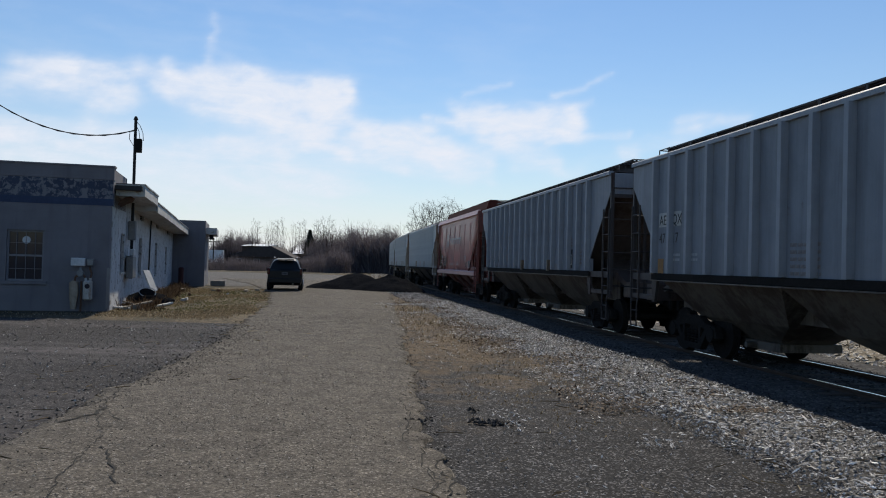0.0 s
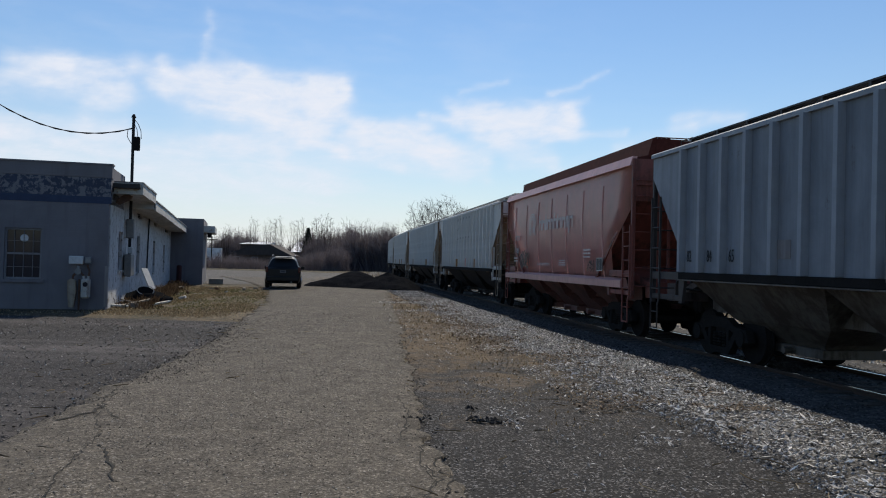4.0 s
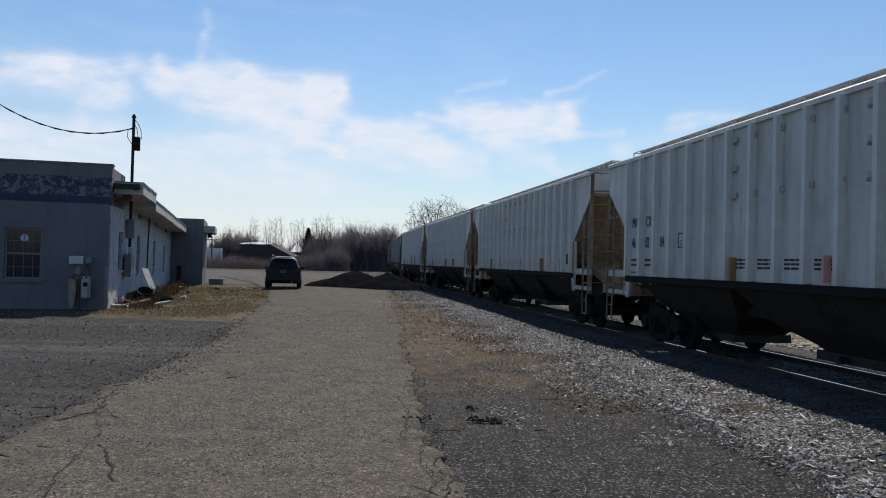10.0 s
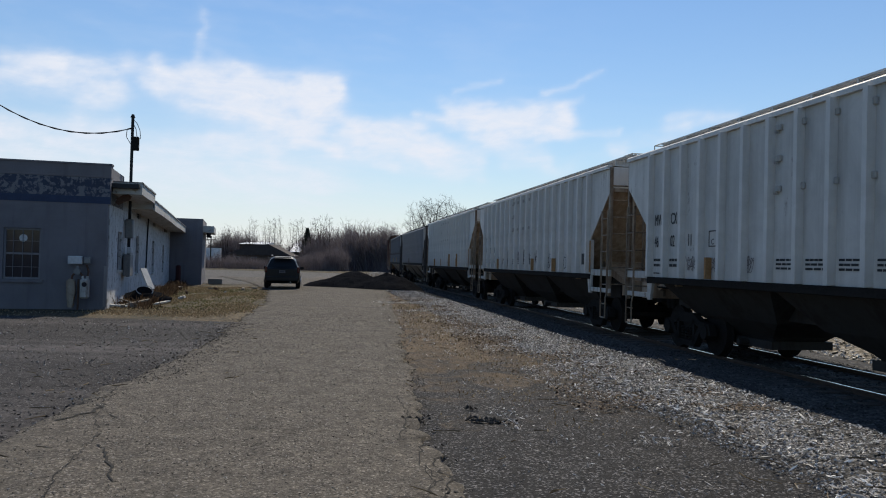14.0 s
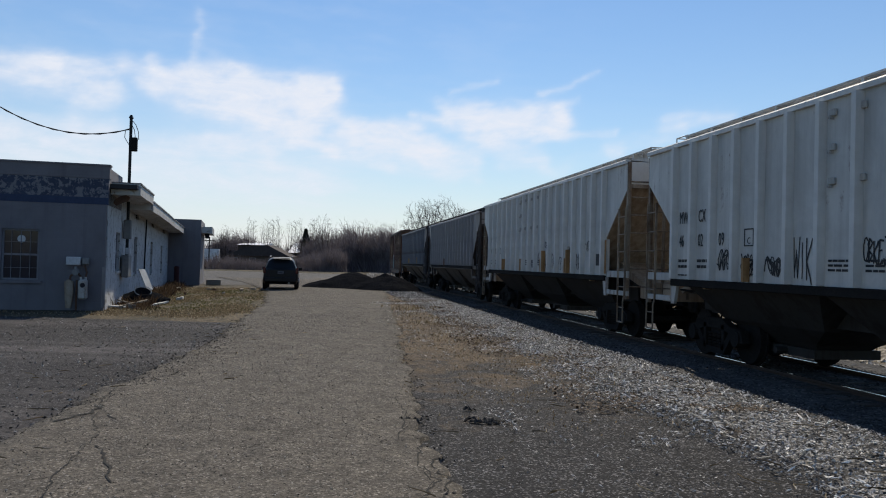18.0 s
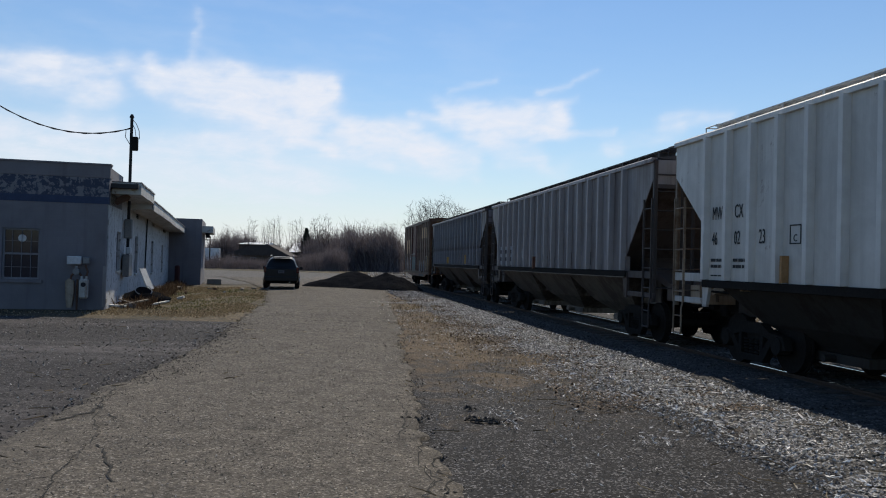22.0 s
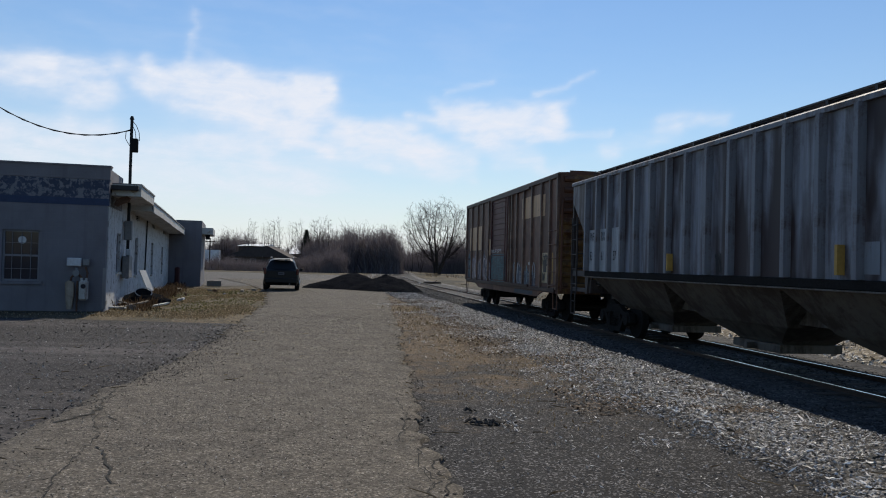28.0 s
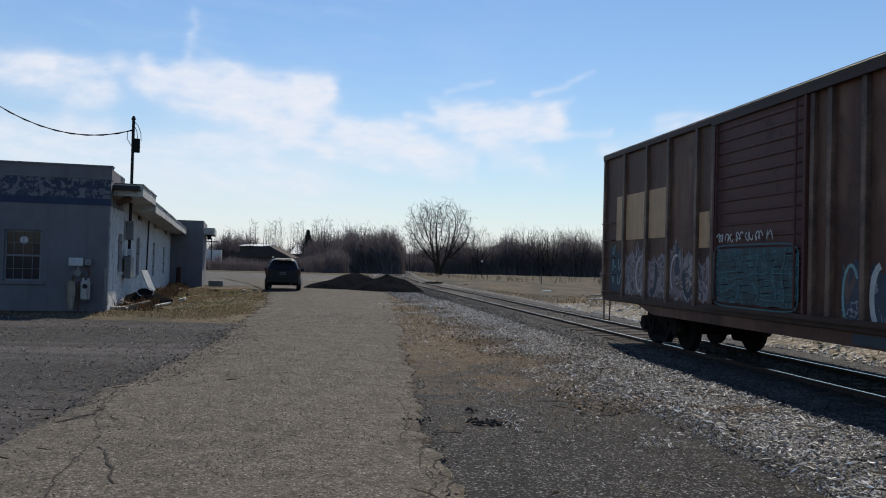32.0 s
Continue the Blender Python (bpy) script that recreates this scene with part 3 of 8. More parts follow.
def wheelset_mesh():
    bm = fresh()
    tube(bm, (0, -0.98, 0), (0, 0.98, 0), 0.075, 0.075, 10)
    for s in (-1, 1):
        tube(bm, (0, s * 0.685, 0), (0, s * 0.72, 0), 0.485, 0.485, 28)
        tube(bm, (0, s * 0.72, 0), (0, s * 0.825, 0), 0.457, 0.452, 28)
        tube(bm, (0, s * 0.825, 0), (0, s * 0.84, 0), 0.37, 0.14, 20)
        tube(bm, (0, s * 0.84, 0), (0, s * 0.99, 0), 0.14, 0.10, 12)
        for k in range(3):
            a = 2.094 * k
            tube(bm, (0.07 * math.cos(a), s * 0.985, 0.07 * math.sin(a)), (0.07 * math.cos(a), s * 1.005, 0.07 * math.sin(a)), 0.022, 0.022, 6)
    return bm


def side_frame_mesh(side):
    bm = fresh()
    y0, y1 = (side * 0.93, side * 1.07)
    # cast side frame: arched top chord, sloped tension member, two window openings
    top = [(-1.12, 0.40), (-1.02, 0.62), (-0.62, 0.66), (-0.34, 0.80), (0.34, 0.80), (0.62, 0.66), (1.02, 0.62), (1.12, 0.40)]
    low = [(0.72, 0.40), (0.66, 0.52), (0.36, 0.60), (-0.36, 0.60), (-0.66, 0.52), (-0.72, 0.40)]
    prism(bm, top + low, min(y0, y1), max(y0, y1))
    prism(bm, [(-0.72, 0.52), (-0.58, 0.54), (-0.30, 0.24), (0.30, 0.24), (0.58, 0.54), (0.72, 0.52), (0.40, 0.12), (-0.40, 0.12)], min(y0, y1), max(y0, y1))
    for x in (-0.36, 0.36):
        box(bm, x - 0.05, min(y0, y1), 0.2, x + 0.05, max(y0, y1), 0.68)
    for x in (-0.18, 0.0, 0.18):
        for k in range(5):
            tube(bm, (x, side * 1.0, 0.26 + 0.055 * k), (x, side * 1.0, 0.29 + 0.055 * k), 0.075, 0.075, 8)
    for x in (-0.86, 0.86):
        tube(bm, (x, side * 0.9, 0.457), (x, side * 1.10, 0.457), 0.17, 0.15, 12)
    return bm


def rungs(bm, x, y, z0, z1, w, n, r=0.014):
    """A ladder standing in the car side: two stiles and n rungs."""
    for s in (-0.5, 0.5):
        box(bm, x + s * w - 0.014, y - 0.022, z0, x + s * w + 0.014, y + 0.022, z1)
    for i in range(n):
        z = z0 + (z1 - z0) * (i + 0.5) / n
        tube(bm, (x - w / 2, y, z), (x + w / 2, y, z), r, r, 6)


SHARED = {}


def shared(key, build, name, mat, parent, m, smooth=False):
    """A part whose mesh is built once and used again by all alike parts of its material."""
    if key not in SHARED:
        o = put(build(), name, mat, parent, smooth=smooth)
        SHARED[key] = o.data
    else:
        o = new(name, SHARED[key])
        o.parent = parent
    o.matrix_basis = m
    return o


WHEELSETS = []


def running_gear(car, length, truck_in=2.15):
    for e in (-1, 1):
        x = e * (length / 2 - truck_in)
        truck = shared("bolster", bolster, "truck", "black_steel", car, pose(x, 0, 0))
        for s in (-1, 1):
            shared(("frame", s), lambda s=s: side_frame_mesh(s), "side_frame", "black_steel", truck, pose(0, 0, 0))
        for w in (-0.86, 0.86):
            WHEELSETS.append((shared("wheelset", wheelset_mesh, "wheelset", "wheel", truck, pose(w, 0, 0.457)), w))
    bm = fresh()
    box(bm, -length / 2 - 0.25, -0.22, 0.86, length / 2 + 0.25, 0.22, 1.16)
    part("center_sill", bm, "black_steel", car)
    for e in (-1, 1):
        bm = fresh()
        box(bm, e * length / 2 - 0.05 if e > 0 else -length / 2 - 0.62, -0.09, 0.80, length / 2 + 0.62 if e > 0 else -length / 2 + 0.05, 0.09, 0.98)
        box(bm, *sorted((e * (length / 2 + 0.44), e * (length / 2 + 0.62)))[:1], -0.17, 0.72, max(e * (length / 2 + 0.44), e * (length / 2 + 0.62)), 0.17, 1.04, bevel=0.03)
        part("coupler", bm, "black_steel", car)
        bm = fresh()
        path_tube(bm, [(e * (length / 2 + 0.1), 0.35, 0.85), (e * (length / 2 + 0.3), 0.33, 0.62), (e * (length / 2 + 0.55), 0.2, 0.5), (e * (length / 2 + 0.62), 0.1, 0.52)], 0.025)
        part("brake_hose", bm, "black_steel", car)


def bolster():
    bm = fresh()
    box(bm, -0.22, -1.02, 0.42, 0.22, 1.02, 0.66, bevel=0.03)
    box(bm, -0.3, -0.3, 0.6, 0.3, 0.3, 0.88)
    for s in (-1, 1):
        box(bm, s * 0.33 - 0.03, -0.85, 0.3, s * 0.33 + 0.03, 0.85, 0.42)
    return bm


def hopper_car(name, length, sill, eave, ribs, look_mats, label, inset=1.35, cut=(3.55, 2.45), bays=3, roof_rise=0.20, rib_depth=0.12, trim="white_trim", smooth_side=False, post=None, rib_m=None):
    side_m, slope_m, under_m, roof_m = look_mats
    post = post or trim
    dusty = under_m == "under_grey"
    car = thing(name, pose(0, 0, 0), label, "freight car", "cars of the freight train")
    L = length / 2
    zc0, zc1 = cut
    # side sheets, cut away at the corners over the slope sheets
    for s in (-1, 1):
        if smooth_side:
            rows = [sill, 1.7, 2.0, 2.2, zc1, 2.7, 3.0, zc0, 3.6, 3.8, 4.0, eave]
            rows = sorted({r for r in rows if sill <= r <= eave})
            bm = fresh()
            prev = None
            for z in rows:
                w = L - (inset if z <= zc1 else (0 if z >= zc0 else inset * (zc0 - z) / (zc0 - zc1)))
                y = HALF - 0.02 - 0.10 * ((z - 3.0) / 1.5) ** 2
                cur = [bm.verts.new((-w + 2 * w * k / 12, s * y, z)) for k in range(13)]
                if prev:
                    for k in range(12):
                        f = (prev[k], prev[k + 1], cur[k + 1], cur[k])
                        bm.faces.new(f if s < 0 else f[::-1])
                prev = cur
            bmesh.ops.solidify(bm, geom=bm.faces[:], thickness=0.02)
            part("side_sheet", bm, side_m, car, smooth=True)
            for x in (-5.1, -3.5, -1.95, -0.4, 1.2, 2.75, 4.35):
                bm = fresh()
                for z0, z1 in zip(rows, rows[1:]):
                    if z1 > 3.9:
                        break
                    ys = [HALF - 0.012 - 0.10 * ((z - 3.0) / 1.5) ** 2 for z in (z0, z1)]
                    tube(bm, (x, s * ys[0], z0), (x, s * ys[1], z1), 0.016, 0.016, 5)
                part("weld_seam", bm, side_m, car)
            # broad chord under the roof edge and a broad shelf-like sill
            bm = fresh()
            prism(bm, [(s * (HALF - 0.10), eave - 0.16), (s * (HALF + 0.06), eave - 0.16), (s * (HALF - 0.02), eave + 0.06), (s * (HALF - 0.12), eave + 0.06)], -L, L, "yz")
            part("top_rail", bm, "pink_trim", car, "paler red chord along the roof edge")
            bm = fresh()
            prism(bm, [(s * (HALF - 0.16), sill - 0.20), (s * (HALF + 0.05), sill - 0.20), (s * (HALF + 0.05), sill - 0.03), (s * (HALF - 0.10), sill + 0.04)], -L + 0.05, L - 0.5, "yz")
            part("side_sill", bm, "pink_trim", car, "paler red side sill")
        else:
            bm = fresh()
            poly = [(-L, eave), (-L, zc0), (-L + inset, zc1), (-L + inset, sill), (L - inset, sill), (L - inset, zc1), (L, zc0), (L, eave)]
            prism(bm, poly, *sorted((s * HALF, s * (HALF - 0.02))))
            part("side_sheet", bm, side_m, car)
            bm = fresh()
            y = sorted((s * (HALF + 0.05), s * (HALF - 0.10)))
            box(bm, -L + inset - 0.05, y[0], sill - 0.12, L - inset + 0.05, y[1], sill + 0.02, bevel=0.01)
            sill_ob = part("side_sill", bm, "black_steel", car)
            if dusty:
                bm = fresh()
                y = sorted((s * (HALF + 0.075), s * (HALF - 0.08)))
                box(bm, -L + inset - 0.05, y[0], sill - 0.145, L - inset + 0.05, y[1], sill - 0.122)
                part("sill_lip", bm, "under_grey", sill_ob, "paler lip under the side sill")
            bm = fresh()
            o0, o1 = s * (HALF - 0.08), s * (HALF + 0.06)
            prism(bm, [(o0, eave - 0.05), (o1, eave - 0.05), (o1, eave + 0.024), (s * (HALF + 0.036), eave + 0.05), (o0, eave + 0.05)], -L, L, "yz")
            part("top_rail", bm, rib_m or side_m, car)
            # hat-section ribs
            for i in range(ribs):
                x = -L + inset + 0.09 + (2 * L - 2 * inset - 0.18) * i / (ribs - 1)
                def rib(sgn=s):
                    b = fresh()
                    prism(b, [(-0.062, 0), (-0.05, rib_depth), (0.05, rib_depth), (0.062, 0)], sill + 0.03, eave - 0.05, "xy")
                    if sgn < 0:
                        bmesh.ops.scale(b, vec=(1, -1, 1), verts=b.verts[:])
                        bmesh.ops.reverse_faces(b, faces=b.faces[:])
                    return b
                shared(("rib", rib_m or side_m, sill, eave, s, rib_depth), rib, "rib", rib_m or side_m, car, pose(x, s * HALF, 0))
    # roof: shallow peak under a line of trough hatches
    bm = fresh()
    if smooth_side:
        prism(bm, [(-HALF + 0.05, eave + 0.02), (-1.15, eave + 0.10), (-1.04, eave + 0.50), (1.04, eave + 0.50), (1.15, eave + 0.10), (HALF - 0.05, eave + 0.02), (0, eave - 0.05)], -L + 0.55, L - 0.05, "yz")
    else:
        prism(bm, [(-HALF, eave + 0.04), (-HALF * 0.45, eave + roof_rise * 0.8), (-0.35, eave + roof_rise), (0.35, eave + roof_rise), (HALF * 0.45, eave + roof_rise * 0.8), (HALF, eave + 0.04), (0, eave - 0.05)], -L, L, "yz")
    part("roof", bm, roof_m, car)
    zr = eave + (0.50 if smooth_side else roof_rise)
    for i in range(6):
        x = -L + 1.2 + (2 * L - 2.4) * (i + 0.5) / 6
        def hatch():
            b = fresh()
            box(b, -(2 * L - 2.4) / 12 + 0.08, -0.3, 0, (2 * L - 2.4) / 12 - 0.08, 0.3, 0.10, bevel=0.04)
            return b
        shared(("hatch", roof_m, length), hatch, "hatch", roof_m, car, pose(x, 0, zr))
    for s in (-1, 1):
        bm = fresh()
        yy = s * 0.78
        zb = zr + (0.13 if not smooth_side else 0.004)
        for k in range(4):
            box(bm, -L + 0.5, yy - 0.20 + 0.11 * k, zb, L - 0.1, yy - 0.13 + 0.11 * k, zb + 0.03)
        x = -L + 0.6
        while x < L - 0.3:
            box(bm, x - 0.03, yy - 0.2, eave + roof_rise * 0.5, x + 0.03, yy + 0.2, zb)
            x += 1.15
        part("running_board", bm, roof_m, car, "grated running board along the roof")
    for e in (-1, 1):
        # slope sheet, end bulkhead and end framing
        bm = fresh()
        poly = [(e * L, eave), (e * (L - 0.02), zc0 + 0.15), (e * (L - inset - 1.25), sill - 0.15), (e * (L - inset - 1.33), sill - 0.15), (e * (L - 0.08), zc0 + 0.25), (e * (L - 0.06), eave)]
        prism(bm, poly, -HALF + 0.03, HALF - 0.03)
        part("slope_sheet", bm, slope_m, car, "rust-streaked slope sheet at the car's end")
        bm = fresh()
        box(bm, *sorted((e * L, e * (L + 0.02)))[:1], -HALF + 0.1, eave - 0.55, max(e * L, e * (L + 0.02)), HALF - 0.1, eave)
        part("end_bulkhead", bm, slope_m if smooth_side else side_m, car)
        for s in (-1, 1):
            bm = fresh()
            box(bm, e * L - 0.045, s * (HALF - 0.05) - 0.045, 0.98, e * L + 0.045, s * (HALF - 0.05) + 0.045, eave, bevel=0.012)
            part("corner_post", bm, post, car)
            bm = fresh()
            box(bm, e * L - 0.03, s * 0.62 - 0.03, 1.05, e * L + 0.03, s * 0.62 + 0.03, zc0 + 0.25)
            part("end_post", bm, post, car)
        bm = fresh()
        box(bm, e * L - 0.03, -HALF + 0.1, eave - 0.62, e * L + 0.03, HALF - 0.1, eave - 0.53)
        part("end_beam", bm, post, car)
        bm = fresh()
        box(bm, e * L - 0.4, -1.0, 1.0, e * L + 0.02, 1.0, 1.38)
        prism(bm, [(e * (L - inset - 0.9), sill + 0.15), (e * (L - 0.35), 1.2), (e * (L - 0.3), 1.3), (e * (L - inset - 0.8), sill + 0.4)], -0.9, 0.9)
        part("end_platform", bm, slope_m, car)
        xa, xb = sorted((e * (L + 0.08), e * (L - inset)))
        for z0, z1, nm in ((1.48, 1.64, "end_sill"), (1.06, 1.17, "lower_sill")):
            for s in (-1, 1):
                bm = fresh()
                y = sorted((s * (HALF - 0.005), s * (HALF - 0.07)))
                box(bm, xa, y[0], z0, xb, y[1], z1, bevel=0.008)
                part(nm, bm, trim, car)
        xi = e * (L - inset)
        for s in (-1, 1):
            bm = fresh()
            y = sorted((s * (HALF + 0.012), s * (HALF - 0.05)))
            prism(bm, [(xi - e * 0.20, sill - 0.02), (xi + e * 0.10, sill - 0.02), (xi + e * 0.08, 1.02), (xi - e * 0.06, 1.02)], *y)
            part("jacking_bracket", bm, trim, car, "hanging jacking bracket")
            if not smooth_side:
                bm = fresh()
                y = sorted((s * (HALF + 0.02), s * (HALF - 0.08)))
                box(bm, xi - 0.05, y[0], sill, xi + 0.05, y[1], zc1 - 0.03)
                part("jamb", bm, side_m, car)
        for s in (-1, 1):
            bm = fresh()
            y = s * (HALF + 0.01)
            rungs(bm, e * (L - 0.23), y, 1.06, zc0 - 0.42, 0.44, 5)
            # stirrup steps below the sill
            x = e * (L - 0.23)
            path_tube(bm, [(x - 0.22, y, 1.1), (x - 0.14, y + s * 0.03, 0.92), (x - 0.14, y + s * 0.03, 0.44), (x + 0.20, y + s * 0.03, 0.44), (x + 0.20, y + s * 0.03, 0.92), (x + 0.22, y, 1.1)], 0.018)
            tube(bm, (x - 0.18, y, 0.78), (x + 0.18, y, 0.78), 0.015, 0.015, 6)
            part("ladder", bm, post, car)
        bm = fresh()
        xe = e * (L + 0.05)
        for z in (1.28, 1.7, 2.12, 2.54, 2.96, 3.38, 3.75):
            if z < eave - 0.1:
                tube(bm, (xe, -HALF + 0.08, z), (xe, -HALF + 0.62, z), 0.015, 0.015, 6)
        box(bm, xe - 0.018, -HALF + 0.60, 1.1, xe + 0.018, -HALF + 0.645, eave - 0.35)
        part("end_ladder", bm, post, car)
        # handrail loop over the roof end
        bm = fresh()
        zt = zr + 0.17 if not smooth_side else zr + 0.03
        path_tube(bm, [(e * (L - 0.05), -0.95, eave + 0.1), (e * (L - 0.05), -0.95, zt), (e * (L - 0.6), -0.95, zt), (e * (L - 0.6), -0.95, eave + 0.1)], 0.014)
        path_tube(bm, [(e * (L - 0.05), -0.95, zt), (e * (L - 0.05), 0.95, zt), (e * (L - 0.05), 0.95, eave + 0.1)], 0.014)
        part("roof_handrail", bm, roof_m, car)
    # brake wheel on the rear end
    bm = fresh()
    for k in range(16):
        a, b2 = 2 * math.pi * k / 16, 2 * math.pi * (k + 1) / 16
        tube(bm, (-L - 0.14, 0.75 + 0.28 * math.cos(a), 2.3 + 0.28 * math.sin(a)), (-L - 0.14, 0.75 + 0.28 * math.cos(b2), 2.3 + 0.28 * math.sin(b2)), 0.014, 0.014, 5)
    for k in range(4):
        a = math.pi * k / 4
        tube(bm, (-L - 0.14, 0.75 - 0.28 * math.cos(a), 2.3 - 0.28 * math.sin(a)), (-L - 0.14, 0.75 + 0.28 * math.cos(a), 2.3 + 0.28 * math.sin(a)), 0.010, 0.010, 5)
    tube(bm, (-L, 0.75, 2.3), (-L - 0.15, 0.75, 2.3), 0.03, 0.03, 8)
    part("brake_wheel", bm, "black_steel", car)
    # hopper bays: funnels side by side that close to sliding gates
    run = 2 * L - 2 * inset - 0.6
    pitch = run / bays
    zj = 0.86
    for i in range(bays):
        x = -pitch * (bays - 1) / 2 + pitch * i
        def bay(w=pitch):
            b = fresh()
            g = min(0.75, w * 0.28)
            rings = []
            for hx, hy, z in ((w / 2 + 0.02, HALF - 0.06, sill - (0.13 if dusty else 0.02)), (w / 2 - 0.66, 0.92, zj - 0.06), (g + 0.10, 0.58, 0.52), (g, 0.50, 0.44)):
                rings.append([b.verts.new(p) for p in ((-hx, -hy, z), (hx, -hy, z), (hx, hy, z), (-hx, hy, z))])
            for r0, r1 in zip(rings, rings[1:]):
                for k in range(4):
                    b.faces.new((r0[k], r0[(k + 1) % 4], r1[(k + 1) % 4], r1[k]))
            b.faces.new(rings[-1])
            bmesh.ops.recalc_face_normals(b, faces=b.faces[:])
            box(b, -g - 0.08, -0.60, 0.29, g + 0.08, 0.60, 0.44)
            tube(b, (0.0, -0.80, 0.36), (0.0, -0.55, 0.36), 0.06, 0.06, 8)
            return b
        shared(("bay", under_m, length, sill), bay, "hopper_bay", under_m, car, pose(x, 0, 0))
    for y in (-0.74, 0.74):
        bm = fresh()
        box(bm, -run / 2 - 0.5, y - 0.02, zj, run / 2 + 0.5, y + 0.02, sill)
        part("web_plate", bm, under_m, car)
    # brake piping under the body
    bm = fresh()
    path_tube(bm, [(-L + 0.4, -0.95, 1.28), (-L + 2.6, -0.95, 1.24), (L - 2.6, -0.95, 1.24), (L - 0.4, -0.95, 1.28)], 0.022)
    part("brake_pipe", bm, "black_steel", car)
    running_gear(car, length)
    return car


# the cars, head first: passing time of their front and rear ends beside the camera
def car_centre(front, rear):
    """Where the car's middle stands at the start, in metres on along the track, and its length."""
    return SPEED * (front + rear) / 2, SPEED * (rear - front)


TRAIN = []


def hopper(name, front, rear, **kw):
    c, l = car_centre(front, rear)
    car = hopper_car(name, l, **kw)
    TRAIN.append((car, c))
    return car, l


GREY = ("grey_car", "dark_slope", "under_grey", "dark_trim")
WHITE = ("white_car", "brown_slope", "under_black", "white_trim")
DARK = ("dark_car", "dark_slope", "under_grey", "dark_trim")
RUSTY = ("rusty_car", "dark_slope", "under_grey", "dark_trim")
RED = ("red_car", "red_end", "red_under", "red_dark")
WB = dict(sill=1.50, eave=4.22, ribs=18, look_mats=WHITE, rib_m="white_rib", trim="white_trim", post="tan_trim")

car_a, len_a = hopper("covered_hopper_car", 0.30, 3.80, sill=1.62, eave=4.13, ribs=18, look_mats=GREY, rib_m="grey_rib", label="dark grey ribbed covered hopper car with small white stencils", inset=1.3, cut=(3.6, 2.2), trim="dark_trim")
car_b, len_b = hopper("covered_hopper_car", 4.12, 7.54, sill=1.62, eave=4.13, ribs=17, look_mats=GREY, rib_m="grey_rib", label="grey ribbed covered hopper car with a stencilled black panel", inset=1.5, cut=(3.65, 2.0), trim="dark_trim")
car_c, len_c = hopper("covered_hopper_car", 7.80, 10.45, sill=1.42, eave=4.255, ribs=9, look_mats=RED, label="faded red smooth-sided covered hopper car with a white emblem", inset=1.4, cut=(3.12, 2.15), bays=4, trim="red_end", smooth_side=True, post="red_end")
car_d, len_d = hopper("covered_hopper_car", 10.72, 14.11, label="white ribbed covered hopper car with five black spray tags", **WB)
car_e, len_e = hopper("covered_hopper_car", 14.42, 17.83, label="white ribbed covered hopper car with orange stripes", **WB)
car_f, len_f = hopper("covered_hopper_car", 18.10, 21.56, label="white ribbed covered hopper car with tags and a blue patch", **WB)
car_g, len_g = hopper("covered_hopper_car", 21.83, 25.28, label="white ribbed covered hopper car with looping spray lines", **WB)
car_h, len_h = hopper("covered_hopper_car", 25.52, 28.96, sill=1.62, eave=4.07, ribs=17, look_mats=DARK, rib_m="dark_rib", label="dark grey ribbed covered hopper car, rust-stained", inset=1.5, cut=(3.65, 2.0), trim="dark_trim")
car_i, len_i = hopper("covered_hopper_car", 29.25, 32.69, sill=1.62, eave=4.07, ribs=17, look_mats=RUSTY, rib_m="rusty_rib", label="grey ribbed covered hopper car streaked with rust", inset=1.3, cut=(3.55, 2.45), trim="dark_trim")


def panel(ln_, a, ribs=18, inset=1.35):
    """The clear field between two ribs that lies nearest to a: its start; each is about 0.63 m wide."""
    L = ln_ / 2
    p = (2 * L - 2 * inset - 0.18) / (ribs - 1)
    k = min(max(round((a - (-L + inset + 0.09) - p / 2) / p), 0), ribs - 2)
    return -L + inset + 0.09 + p * k + 0.095


def bars(name, a, z, w, h, n, mat, car, off=0.004):
    """A block of small stencilled lines that cannot be read: every bar a part."""
    for i in range(n):
        zz = z + h * (i + 0.5) / n
        x = a
        while x < a + w - 0.02:
            d = min(random.uniform(0.10, 0.22), a + w - x)
            o = shared(("bar", mat), unit_bar, "stencil_bar", mat, car, pose(0, 0, 0))
            o.matrix_basis = Matrix.Translation((x + d * 0.43, -HALF - off - 0.002, zz)) @ Matrix.Diagonal((d * 0.85, 0.004, 0.5 * h / n, 1))
            x += d


def unit_bar():
    b = fresh()
    box(b, -0.5, -0.5, -0.5, 0.5, 0.5, 0.5)
    return b


def stripe(a, car, z0=1.53, z1=1.93, mat="orange", w=0.06):
    bm = fresh()
    box(bm, a - w / 2, -HALF - 0.124, z0, a + w / 2, -HALF - 0.005, z1)
    return part("reflective_stripe", bm, mat, car, "faded orange reflective stripe")


def tag(car, a, z, w, h, seed, mat="black_paint", lw=0.035, loops=3, name="spray_tag"):
    rng = random.Random(seed)
    bm = fresh()
    for k in range(2):
        stroke(bm, scribble(rng, a, z, w, h, loops + k, 46), lw * (1 if k == 0 else 0.7), -HALF - 0.006 - 0.001 * k)
    o = part(name, bm, mat, car, "loose sprayed scrawl")
    return o


